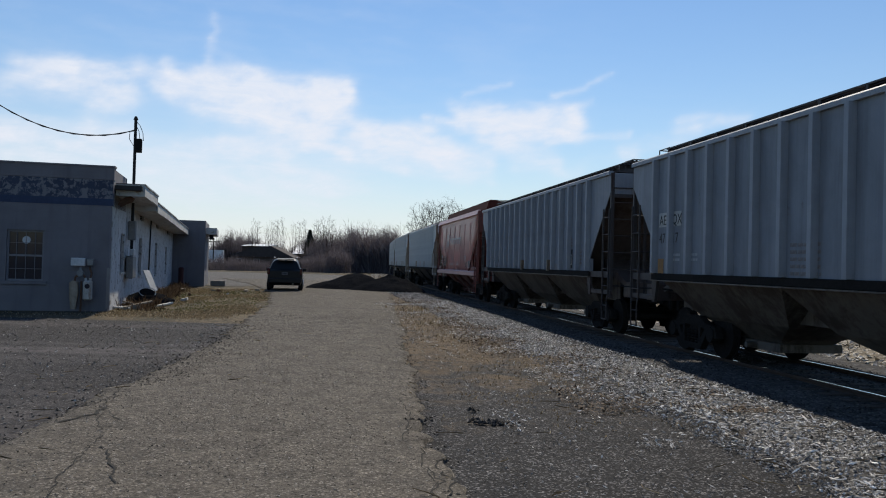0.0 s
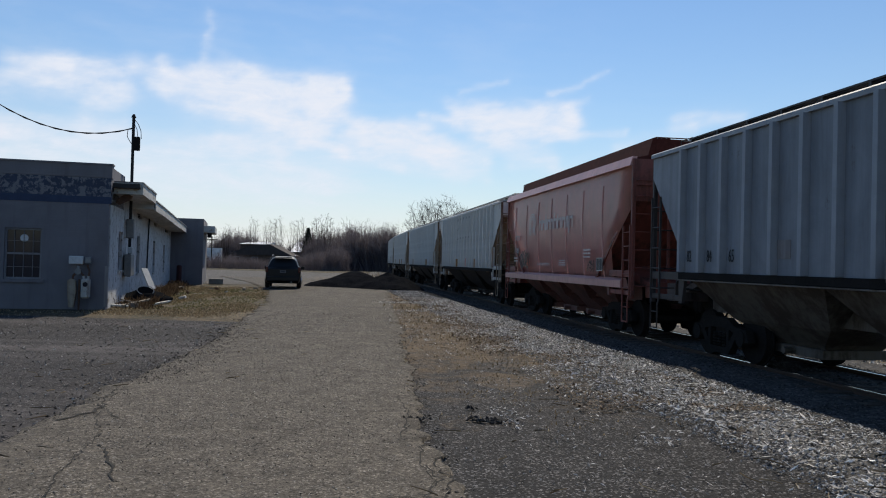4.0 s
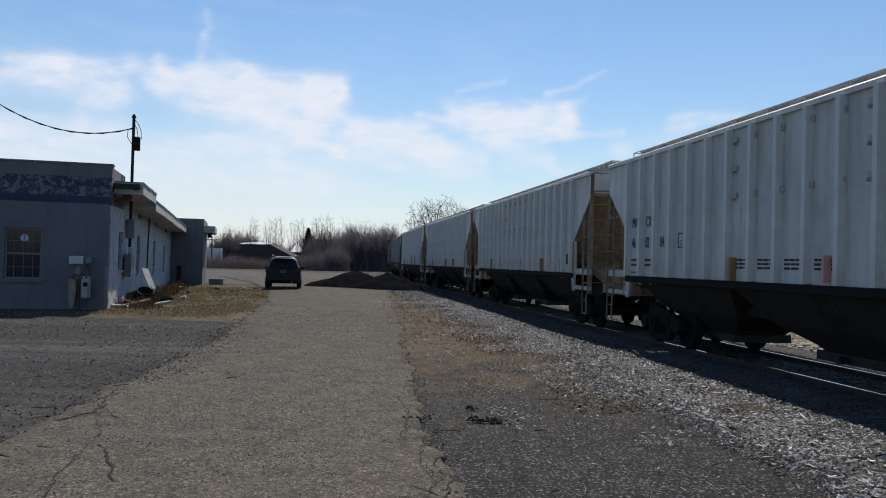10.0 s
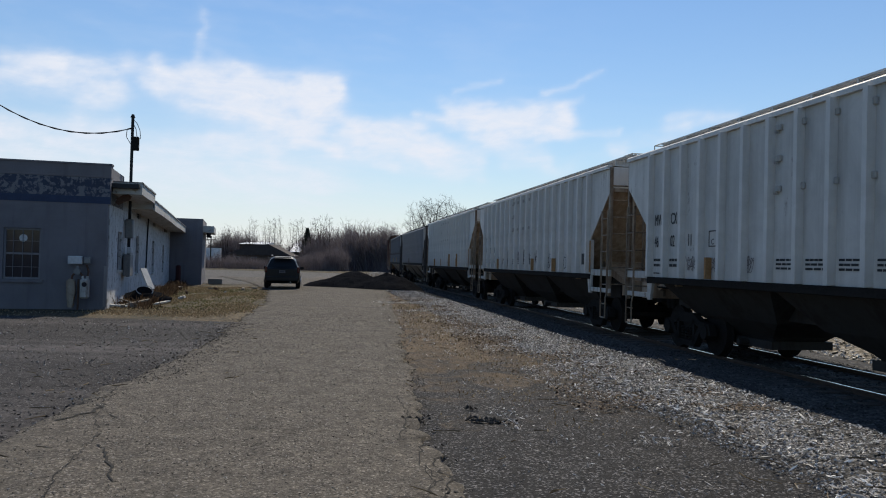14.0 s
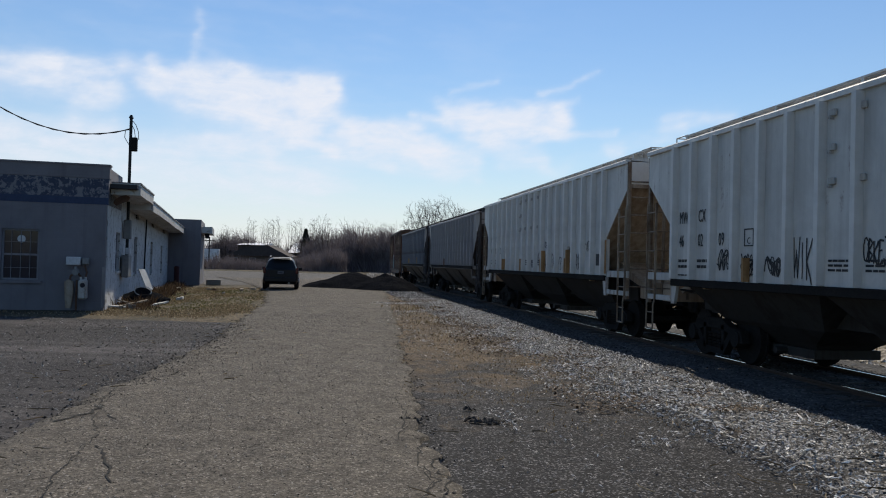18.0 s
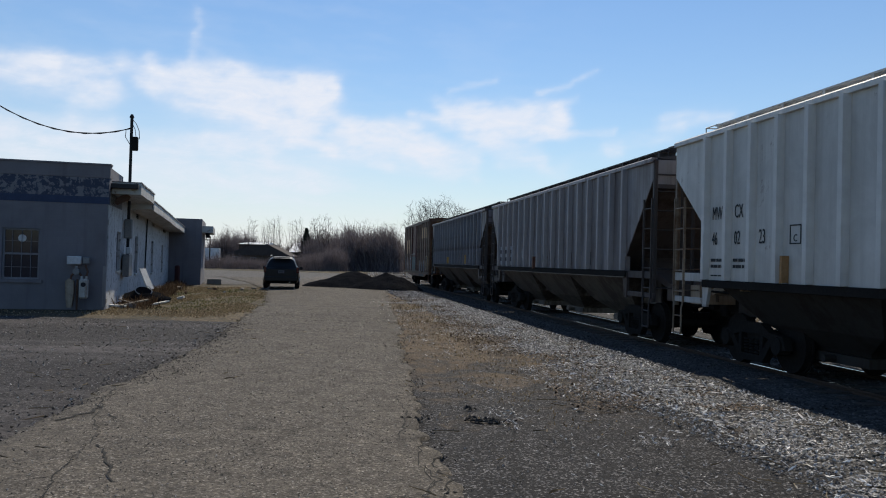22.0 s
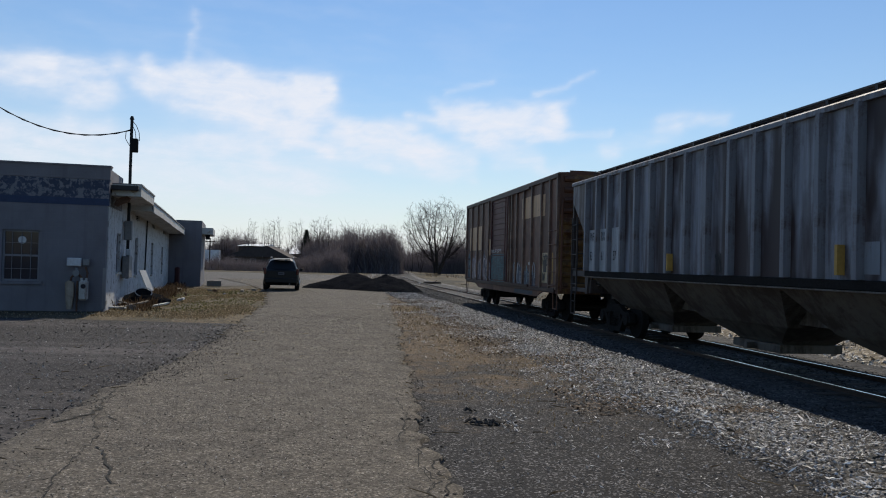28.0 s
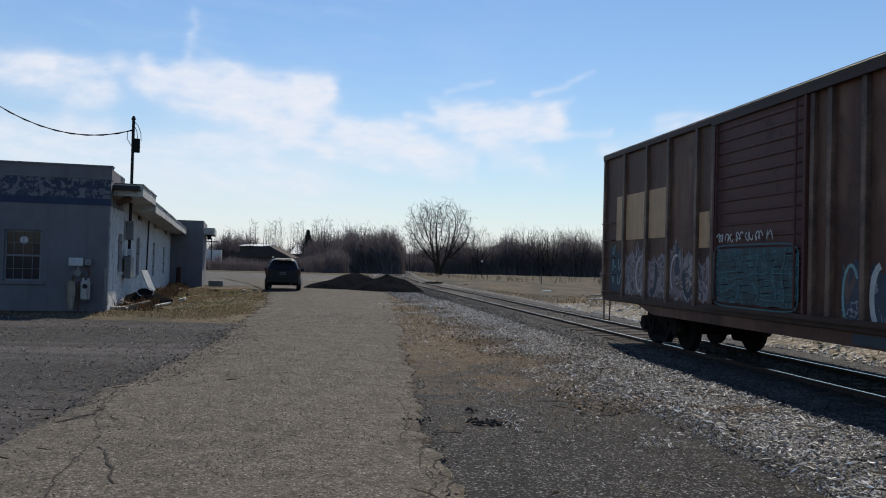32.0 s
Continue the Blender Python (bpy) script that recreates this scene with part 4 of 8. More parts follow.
GLYPHS = {
    "V": [[(0, 1), (0.45, 0), (1, 1)]], "E": [[(1, 0.95), (0.1, 1), (0, 0), (1, 0.05)], [(0.05, 0.5), (0.8, 0.55)]], "K": [[(0, 1), (0.1, 0)], [(1, 1), (0.08, 0.45), (1, -0.1)]],
    "O": [[(0.5 + 0.5 * math.cos(0.7 * i), 0.5 + 0.5 * math.sin(0.7 * i)) for i in range(10)]], "W": [[(0, 1), (0.25, 0), (0.5, 0.7), (0.75, 0), (1, 1)]], "P": [[(0.1, -0.1), (0.1, 1), (0.9, 0.85), (0.85, 0.5), (0.1, 0.45)]],
    "J": [[(0.1, 1), (1, 1)], [(0.6, 1), (0.6, 0.1), (0.3, -0.1), (0, 0.2)]], "B": [[(0.1, 0), (0.1, 1), (0.8, 0.8), (0.1, 0.5), (0.9, 0.3), (0.1, 0)]], "C": [[(1, 0.9), (0.4, 1), (0, 0.5), (0.4, 0), (1, 0.1)]],
    "I": [[(0.5, 1), (0.45, 0)]], "U": [[(0, 1), (0.05, 0.25), (0.3, 0), (0.7, 0), (0.95, 0.25), (1, 1)]], "A": [[(0, 0), (0.5, 1), (1, 0)], [(0.2, 0.4), (0.8, 0.42)]]}


def word_tag(car, word, a, z, w, h, seed, mat="black_paint", lw=0.028, off=0.006):
    """Quick hand-sprayed letters in a row, uneven in size and slant."""
    rng = random.Random(seed)
    bm = fresh()
    step_ = w / len(word)
    for k, ch in enumerate(word):
        dz, hh, sl = rng.uniform(-0.08, 0.08) * h, h * rng.uniform(0.85, 1.12), rng.uniform(-0.1, 0.25)
        for line in GLYPHS[ch]:
            fine_ = []
            for p, q in zip(line, line[1:]):
                fine_ += [(p[0] + (q[0] - p[0]) * i / 3, p[1] + (q[1] - p[1]) * i / 3) for i in range(3)]
            fine_.append(line[-1])
            stroke(bm, [(a + step_ * (k + 0.92 * u + sl * 0.4 * v) + rng.gauss(0, 0.004), z + dz + hh * v + rng.gauss(0, 0.004)) for u, v in fine_], lw * rng.uniform(0.8, 1.15), -HALF - off - 0.0006 * k)
    return part("spray_tag", bm, mat, car, "hand-sprayed scrawled letters")


def rub_brackets(car):
    """Small pressed lugs on the white cars' sides."""
    def lug():
        b = fresh()
        box(b, -0.07, -0.05, -0.05, 0.07, 0, 0.05, bevel=0.012)
        box(b, -0.05, -0.07, -0.09, -0.02, 0, -0.04)
        return b
    spots = [(s * 1.8, z) for s in (-1, 1) for z in (3.01, 3.49, 3.98)]
    spots += [(x, z) for x in (-1.15, -0.35, 0.45, 1.2) for z in (3.0, 3.97)]
    for x, z in spots:
        shared("lug", lug, "lug", "white_trim", car, pose(x, -HALF - 0.002, z))


def car_number(car, len_, line1, line2, mat="black_paint", size=0.34, z1=2.62, z2=2.16, ribs=18, inset=1.35):
    p = (len_ - 2 * inset - 0.18) / (ribs - 1)
    for z, line in ((z1, line1), (z2, line2)):
        for k, w in enumerate(line):
            lettering(w, size, on_side(-len_ / 2 + inset + 0.09 + p * k + 0.17, z, 0.012) @ Matrix.Diagonal((0.62, 1, 1, 1)), car, mat, "stencil")


def placard(car, a, z):
    plate("placard", a, z, a + 0.44, z + 0.30, "black_paint", car, 0.006, "dark data placard")
    bars("stencil", a + 0.04, z + 0.03, 0.36, 0.24, 4, "grey_car", car)


for car, ln_, num in ((car_d, len_d, "04"), (car_e, len_e, "11"), (car_f, len_f, "09"), (car_g, len_g, "23")):
    L = ln_ / 2
    car_number(car, ln_, ("MW", "CX"), ("46", "02", num))
    bars("stencil", panel(ln_, -L + 1.8) + 0.04, 1.72, 0.45, 0.22, 2, "black_paint", car)
    bars("stencil", panel(ln_, -L + 2.6) + 0.04, 1.72, 0.40, 0.22, 2, "black_paint", car)
    bars("stencil", panel(ln_, -L + 1.8) + 0.04, 1.58, 0.55, 0.05, 1, "black_paint", car)
    xs = panel(ln_, -L + 4.1) + 0.16
    bm = fresh()
    for p0, p1 in (((0, 0), (0.30, 0.02)), ((0, 0.28), (0.30, 0.30)), ((0, 0), (0.02, 0.30)), ((0.28, 0), (0.30, 0.30))):
        box(bm, xs + p0[0], -HALF - 0.009, 2.13 + p0[1], xs + p1[0], -HALF - 0.004, 2.13 + p1[1])
    part("stencil_frame", bm, "black_paint", car)
    lettering("C", 0.16, on_side(xs + 0.09, 2.17, 0.004), car, "black_paint", "stencil")
    for x in (-1.95, -1.0, -0.10, 0.75):
        bars("stencil", panel(ln_, x + 0.3) + 0.05, 1.72, 0.50, 0.20, 3, "black_paint", car)
    rub_brackets(car)
    placard(car, panel(ln_, L - 1.7) + 0.10, 1.76)
    plate("stripe", L - 1.35 - 0.03, 1.56, L - 1.35 + 0.09, 2.40, "orange", car, 0.022, "faded orange strip on the door jamb")
for x in (-1.78, 3.25):
    stripe(x, car_d)
stripe(0.92, car_d, 1.56, 1.95, "red_car", 0.05)
for x in (-4.05, 1.20, 3.68, 5.9):
    stripe(x, car_e)
for x in (-4.06, 1.25, 3.75):
    stripe(x, car_f)
for x in (3.85, 3.99, 1.22, 1.40, -1.45, -4.25):
    stripe(x, car_g, 1.53, 2.2 if x in (1.40, 3.99) else 1.95, w=0.06)
# five like tags, one to a panel
for k, x in enumerate((2.12, 2.88, 3.70, 4.50, 5.30)):
    tag(car_d, panel(len_d, x + 0.25) + 0.08, 1.52, 0.44, 0.54, 40 + k % 2, loops=3)
for k, (x, z, w, h) in enumerate(((-5.0, 1.70, 0.9, 0.4), (-2.3, 1.62, 0.65, 0.62), (-1.05, 1.85, 0.5, 0.36), (-0.15, 1.82, 0.55, 0.5), (0.78, 1.80, 0.40, 0.30), (1.6, 1.80, 0.42, 0.36), (3.2, 1.65, 0.45, 0.35), (-4.7, 1.62, 0.65, 0.4), (-3.75, 1.63, 0.55, 0.34), (4.4, 1.62, 0.55, 0.4))):
    word = {-2.3: "WIK", -1.05: "OBKEJ", 0.78: "VEKO", 1.6: "WPK", 3.2: "EJOK", 4.4: "CB"}.get(x)
    if word:
        word_tag(car_f, word, panel(len_f, x + 0.25) + 0.0, z, 0.50, h, 60 + k)
    else:
        tag(car_f, panel(len_f, x + 0.25) + 0.02, z, min(w, 0.6), h, 60 + k, loops=3)
bm = fresh()
prism(bm, [(2.42, 1.98), (2.42, 2.08), (2.52, 2.12), (2.62, 2.08), (2.72, 2.12), (2.84, 2.08), (2.84, 1.95), (2.74, 1.80), (2.68, 1.72), (2.60, 1.74), (2.50, 1.85)], -HALF - 0.008, -HALF - 0.004)
part("spray_patch", bm, "blue_paint", car_f, "blue sprayed heart-like patch")
for k, (x, z, w, h) in enumerate(((-0.4, 1.62, 0.3, 0.3), (0.5, 1.7, 0.4, 0.5), (1.3, 1.62, 0.5, 0.5), (2.2, 1.62, 0.55, 0.6), (2.9, 1.60, 0.6, 0.5), (3.6, 1.75, 0.6, 0.55), (4.2, 1.70, 0.6, 0.62), (5.6, 2.12, 0.5, 0.3), (4.9, 1.6, 0.5, 0.5), (1.6, 2.25, 0.4, 0.25))):
    tag(car_g, panel(len_g, x + 0.25) + 0.02, z, min(w, 0.6), h, 80 + k, lw=0.022, loops=2)
for k, (x, w) in enumerate(((-1.6, 0.5), (-0.6, 0.6), (0.6, 0.4))):
    tag(car_e, x - 3.5, 1.66, w, 0.3, 90 + k, "dark_car", 0.02, 2)

# grey car with a black panel
plate("panel", 4.60, 1.70, 5.22, 2.24, "black_paint", car_b, 0.006, "black painted data panel")
bm = fresh()
for p0, p1 in (((0, 0), (0.44, 0.02)), ((0, 0.27), (0.44, 0.29)), ((0, 0), (0.02, 0.29)), ((0.42, 0), (0.44, 0.29)), ((0.21, 0), (0.23, 0.29))):
    box(bm, 4.74 + p0[0], -HALF - 0.016, 1.80 + p0[1], 4.74 + p1[0], -HALF - 0.011, 1.80 + p1[1])
part("stencil_frame", bm, "white_paint", car_b)
bars("stencil", 4.66, 2.30, 0.52, 0.28, 3, "dark_car", car_b)
bars("stencil", 5.70, 1.80, 0.40, 0.40, 4, "dark_car", car_b)
car_number(car_b, len_b, (), ("82", "84", "65"), "black_paint", 0.32, 2.5, 1.85, 17, 1.5)
stripe(-0.55, car_b, 1.6, 1.95, "tan_trim", 0.06)
stripe(2.90, car_b, 1.6, 1.95, "tan_trim", 0.06)
for k, (x, z, w, h) in enumerate(((-3.4, 1.9, 0.5, 0.3), (1.45, 2.42, 0.14, 0.14), (3.4, 1.62, 0.5, 0.2))):
    plate("paint_patch", x, z, x + w, z + h, "dark_car", car_b, 0.005, "darker repaint patch")
# first grey car: two lettered pale squares, dim numbers and faint stencil blocks
for x, w, txt, num in ((-6.92, 0.42, "AE", "47"), (-6.28, 0.46, "QX", "17")):
    plate("paint_patch", x, 2.62, x + w, 2.92, "white_trim", car_a, 0.005, "pale painted square")
    lettering(txt, 0.30, on_side(x + 0.03, 2.66, 0.011), car_a, "black_paint", "stencil")
    lettering(num, 0.30, on_side(x + 0.02, 2.28, 0.004), car_a, "dark_trim", "stencil")
bars("stencil", -6.26, 1.88, 0.40, 0.20, 2, "pale_patch", car_a)
bars("stencil", -5.48, 1.88, 0.42, 0.20, 2, "pale_patch", car_a)
plate("paint_patch", -6.94, 1.60, -6.66, 1.95, "orange", car_a, 0.005, "faded orange patch")
bars("stencil", -1.9, 1.65, 0.8, 0.55, 5, "dark_car", car_a)
bars("stencil", 0.3, 1.80, 0.75, 0.5, 5, "dark_car", car_a)
# red car
def red_marks():
    car, y = car_c, 0.008
    sh = 0.10
    bm = fresh()
    # emblem: nested bowed bands over slanting legs
    for k in range(3):
        r = 0.16 + 0.085 * k
        pts = [(-2.72 + sh + r * 1.25 * math.cos(t) + 0.0, 3.12 + r * 0.95 * math.sin(t)) for t in [math.radians(200 - 10 * i) for i in range(29)]]
        stroke(bm, pts, 0.05, -HALF - y)
        stroke(bm, [(pts[0][0], pts[0][1]), (pts[0][0] + 0.06, 2.72)], 0.06, -HALF - y)
    for k in range(2):
        stroke(bm, [(-2.62 + sh + 0.12 * k, 3.0), (-2.40 + sh + 0.12 * k, 2.72)], 0.06, -HALF - y)
    part("emblem", bm, "faded_white", car, "plain white emblem of bowed bands")
    x = -1.85 + sh
    for w, stem, tail in ((0.36, 1, 0), (0.36, 0, 0), (0.20, 1, 0), (0.34, 0, 0), (0.30, 0, 0), (0.34, 1, 0), (0.46, 0.6, 0), (0.38, 0, 0), (0.24, 0, 0), (0.38, 0, 1)):
        # plain bars in place of each letter
        bm = fresh()
        top, foot = 3.18 + 0.16 * stem, 2.84 - 0.18 * tail
        box(bm, x, -HALF - y - 0.004, foot, x + 0.075, -HALF - y, top)
        box(bm, x + w - 0.085, -HALF - y - 0.004, 2.84, x + w - 0.02, -HALF - y, 3.18)
        box(bm, x + 0.09, -HALF - y - 0.004, 3.08, x + w - 0.10, -HALF - y, 3.16)
        x += w + 0.035
        part("wordmark_block", bm, "faded_white", car)
    lettering("POTX", 0.27, on_side(-5.1 + sh, 2.58, y), car, "white_paint", "stencil")
    lettering("1708", 0.27, on_side(-5.1 + sh, 2.12, y), car, "white_paint", "stencil")
    for a, z, w, h, n in ((-5.1, 1.80, 0.6, 0.2, 2), (-1.87, 1.70, 1.5, 0.10, 2), (0.65, 1.70, 0.65, 0.2, 3), (2.95, 1.92, 0.6, 0.28, 3)):
        bars("stencil", a + sh, z, w, h, n, "faded_white", car, y + 0.03)
    o = tag(car, -4.3 + sh, 1.58, 1.25, 0.66, 7, "black_paint", 0.055, 4)
    o.location.y = -y
    o = tag(car, 3.2 + sh, 1.55, 0.65, 0.35, 9, "black_paint", 0.022, 3)
    o.location.y = -y
    o = plate("panel", 3.98 + sh, 1.62, 4.42 + sh, 1.92, "black_paint", car, y, "black data panel in a white frame")
    bm = fresh()
    for p0, p1 in (((0, 0), (0.48, 0.02)), ((0, 0.32), (0.48, 0.34)), ((0, 0), (0.02, 0.34)), ((0.46, 0), (0.48, 0.34)), ((0.23, 0), (0.245, 0.34))):
        box(bm, 3.96 + sh + p0[0], -HALF - y - 0.012, 1.60 + p0[1], 3.96 + sh + p1[0], -HALF - y - 0.006, 1.60 + p1[1])
    part("stencil_frame", bm, "white_paint", car)


red_marks()
# dark car: pale worn panels and scrawls
for x in (-6.75, -5.95, -5.2):
    plate("paint_patch", x + 0.08, 1.70, x + 0.46, 2.40, "pale_patch", car_h, 0.005, "paler worn panel")
    bars("stencil", x + 0.12, 1.78, 0.30, 0.56, 2, "dark_trim", car_h, 0.010)
tag(car_h, -3.2, 1.85, 0.5, 0.45, 21, "white_paint", 0.03, 3)
tag(car_h, -0.55, 1.60, 0.6, 0.5, 22, "black_paint", 0.06, 4)
tag(car_h, 0.3, 1.72, 0.65, 0.5, 23, "black_paint", 0.06, 4)
stripe(-1.3, car_h, 1.6, 2.0, "box_car", 0.10)
for x in (2.2, 3.9, 4.7):
    plate("paint_patch", x, 1.75, x + 0.4, 2.1, "black_paint", car_h, 0.005, "dark patch")
# rusty car: pale number panels
for x in (-6.82, -6.0, -5.2):
    plate("paint_patch", x, 1.60, x + 0.62, 2.72, "pale_patch", car_i, 0.005, "pale grey number panel")
car_number(car_i, len_i, ("WF", "RX"), ("83", "61", "57"), "black_paint", 0.34, 2.42, 1.92, 17, 1.3)
plate("stripe", -len_i / 2 + 1.12, 1.66, -len_i / 2 + 1.20, 2.75, "yellow", car_i, 0.022, "yellow edge strip")
stripe(3.95, car_i, 1.7, 2.12, "yellow")
stripe(-1.6, car_i, 1.7, 2.05, "yellow", 0.05)
plate("paint_patch", 4.1, 1.72, 4.7, 2.15, "grey_car", car_i, 0.005, "blue-grey patch")
tag(car_i, 0.2, 1.65, 0.3, 0.45, 31, "black_paint", 0.03, 2)


def box_car(front, rear):
    c, length = car_centre(front, rear)
    car = thing("boxcar", pose(0, 0, 0), "rust-brown boxcar with a ribbed sliding door and graffiti", "freight car", "cars of the freight train")
    L, z0, z1 = length / 2, 0.92, 4.535
    for s in (-1, 1):
        bm = fresh()
        prism(bm, [(-L, z0), (-L, z1), (L, z1), (L, z0), (6.0, z0), (5.2, 0.74), (-4.6, 0.74), (-5.4, z0)], *sorted((s * HALF, s * (HALF - 0.03))))
        part("side_sheet", bm, "box_car", car)
        for x in (-L + 0.10, -6.3, -4.95, -3.8, -2.5, -1.82, 1.28, 1.7, 2.45, 3.5, 4.6, 5.8, 6.8, L - 0.10):
            def postm(sg=s):
                b = fresh()
                prism(b, [(-0.07, 0), (-0.05, -0.065), (0.05, -0.065), (0.07, 0)], z0 + 0.12, z1 - 0.06, "xy")
                return b
            o = shared("box_post", postm, "side_post", "box_post", car, pose(x, s * HALF, 0, 0, 0, 0 if s < 0 else 180))
        bm = fresh()
        box(bm, -L, *sorted((s * (HALF + 0.07), s * (HALF - 0.05)))[:1], z1 - 0.10, L, max(s * (HALF + 0.07), s * (HALF - 0.05)), z1 + 0.03, bevel=0.01)
        part("top_rail", bm, "box_frame", car)
        bm = fresh()
        box(bm, -L + 0.3, *sorted((s * (HALF + 0.05), s * (HALF - 0.02)))[:1], z0 + 0.02, L - 0.3, max(s * (HALF + 0.05), s * (HALF - 0.02)), z0 + 0.16, bevel=0.01)
        part("side_sill", bm, "box_frame", car)
        # sliding door with pressed horizontal ridges
        bm = fresh()
        y = s * (HALF + 0.05)
        box(bm, -1.72, min(y, y - s * 0.04), 1.12, 1.16, max(y, y - s * 0.04), 4.38)
        door = part("sliding_door", bm, "box_door", car, "dark sliding door with horizontal ridges")
        def ridge():
            b = fresh()
            tube(b, (-1.66, 0, 0), (1.10, 0, 0), 0.026, 0.026, 6)
            return b
        for k in range(15):
            shared("door_ridge", ridge, "door_ridge", "box_door", door, pose(0, y, 1.25 + 3.0 * k / 14))
        for x in (-1.72, 1.12):
            bm = fresh()
            box(bm, x, min(y - s * 0.02, y + s * 0.05), 1.12, x + 0.06, max(y - s * 0.02, y + s * 0.05), 4.38)
            part("door_edge", bm, "box_door", door)
        for z in (1.08, 4.42):
            bm = fresh()
            box(bm, -1.8, min(y, y + s * 0.06), z - 0.05, 4.4, max(y, y + s * 0.06), z + 0.03)
            part("door_track", bm, "box_frame", car)
        for x in (-1.55, 0.95):
            bm = fresh()
            tube(bm, (x, y + s * 0.06, 1.15), (x, y + s * 0.06, 4.35), 0.022, 0.022, 6)
            part("lock_rod", bm, "box_door", car)
    bm = fresh()
    prism(bm, [(-HALF - 0.05, z1), (-HALF - 0.05, z1 + 0.05), (-HALF * 0.5, z1 + 0.09), (0, z1 + 0.11), (HALF * 0.5, z1 + 0.09), (HALF + 0.05, z1 + 0.05), (HALF + 0.05, z1)], -L - 0.03, L + 0.03, "yz")
    for k in range(13):
        x = -L + length * k / 12
        box(bm, x - 0.04, -HALF + 0.3, z1 + 0.05, x + 0.04, HALF - 0.3, z1 + 0.115)
    part("roof", bm, "box_car", car)
    for e in (-1, 1):
        bm = fresh()
        box(bm, e * L - 0.02, -HALF, z0, e * L + 0.02, HALF, z1 + 0.02)
        end = part("end_wall", bm, "ochre", car, "ochre corrugated end wall")
        for i in range(11):
            bm = fresh()
            z = z0 + 0.25 + (z1 - z0 - 0.4) * i / 10
            tube(bm, (e * (L + 0.01), -HALF + 0.12, z), (e * (L + 0.01), HALF - 0.12, z), 0.095, 0.095, 8)
            part("end_ridge", bm, "ochre", end)
        for s in (-1, 1):
            for i in range(5):
                bm = fresh()
                z = 1.15 + 0.42 * i
                x0, x1 = e * (L - 0.10), e * (L - 0.85)
                path_tube(bm, [(x0, s * HALF, z), (x0, s * (HALF + 0.10), z), (x1, s * (HALF + 0.10), z), (x1, s * HALF, z)], 0.013)
                part("grab_iron", bm, "box_car", car)
            bm = fresh()
            x = e * (L - 0.3)
            path_tube(bm, [(x - 0.22, s * HALF, z0 + 0.1), (x - 0.2, s * HALF, 0.45), (x + 0.2, s * HALF, 0.45), (x + 0.22, s * HALF, z0 + 0.1)], 0.018)
            part("stirrup_step", bm, "box_car", car)
        bm = fresh()
        for y in (-HALF + 0.05, -HALF + 0.5):
            box(bm, min(e * (L + 0.10), e * (L + 0.135)), y - 0.02, 1.0, max(e * (L + 0.10), e * (L + 0.135)), y + 0.02, 3.75)
        for i in range(7):
            z = 1.1 + 0.42 * i
            tube(bm, (e * (L + 0.12), -HALF + 0.05, z), (e * (L + 0.12), -HALF + 0.5, z), 0.014, 0.014, 6)
        part("end_ladder", bm, "box_car", car)
    running_gear(car, length, 2.4)
    TRAIN.append((car, c))
    return car, length


car_j, len_j = box_car(32.97, 36.17)


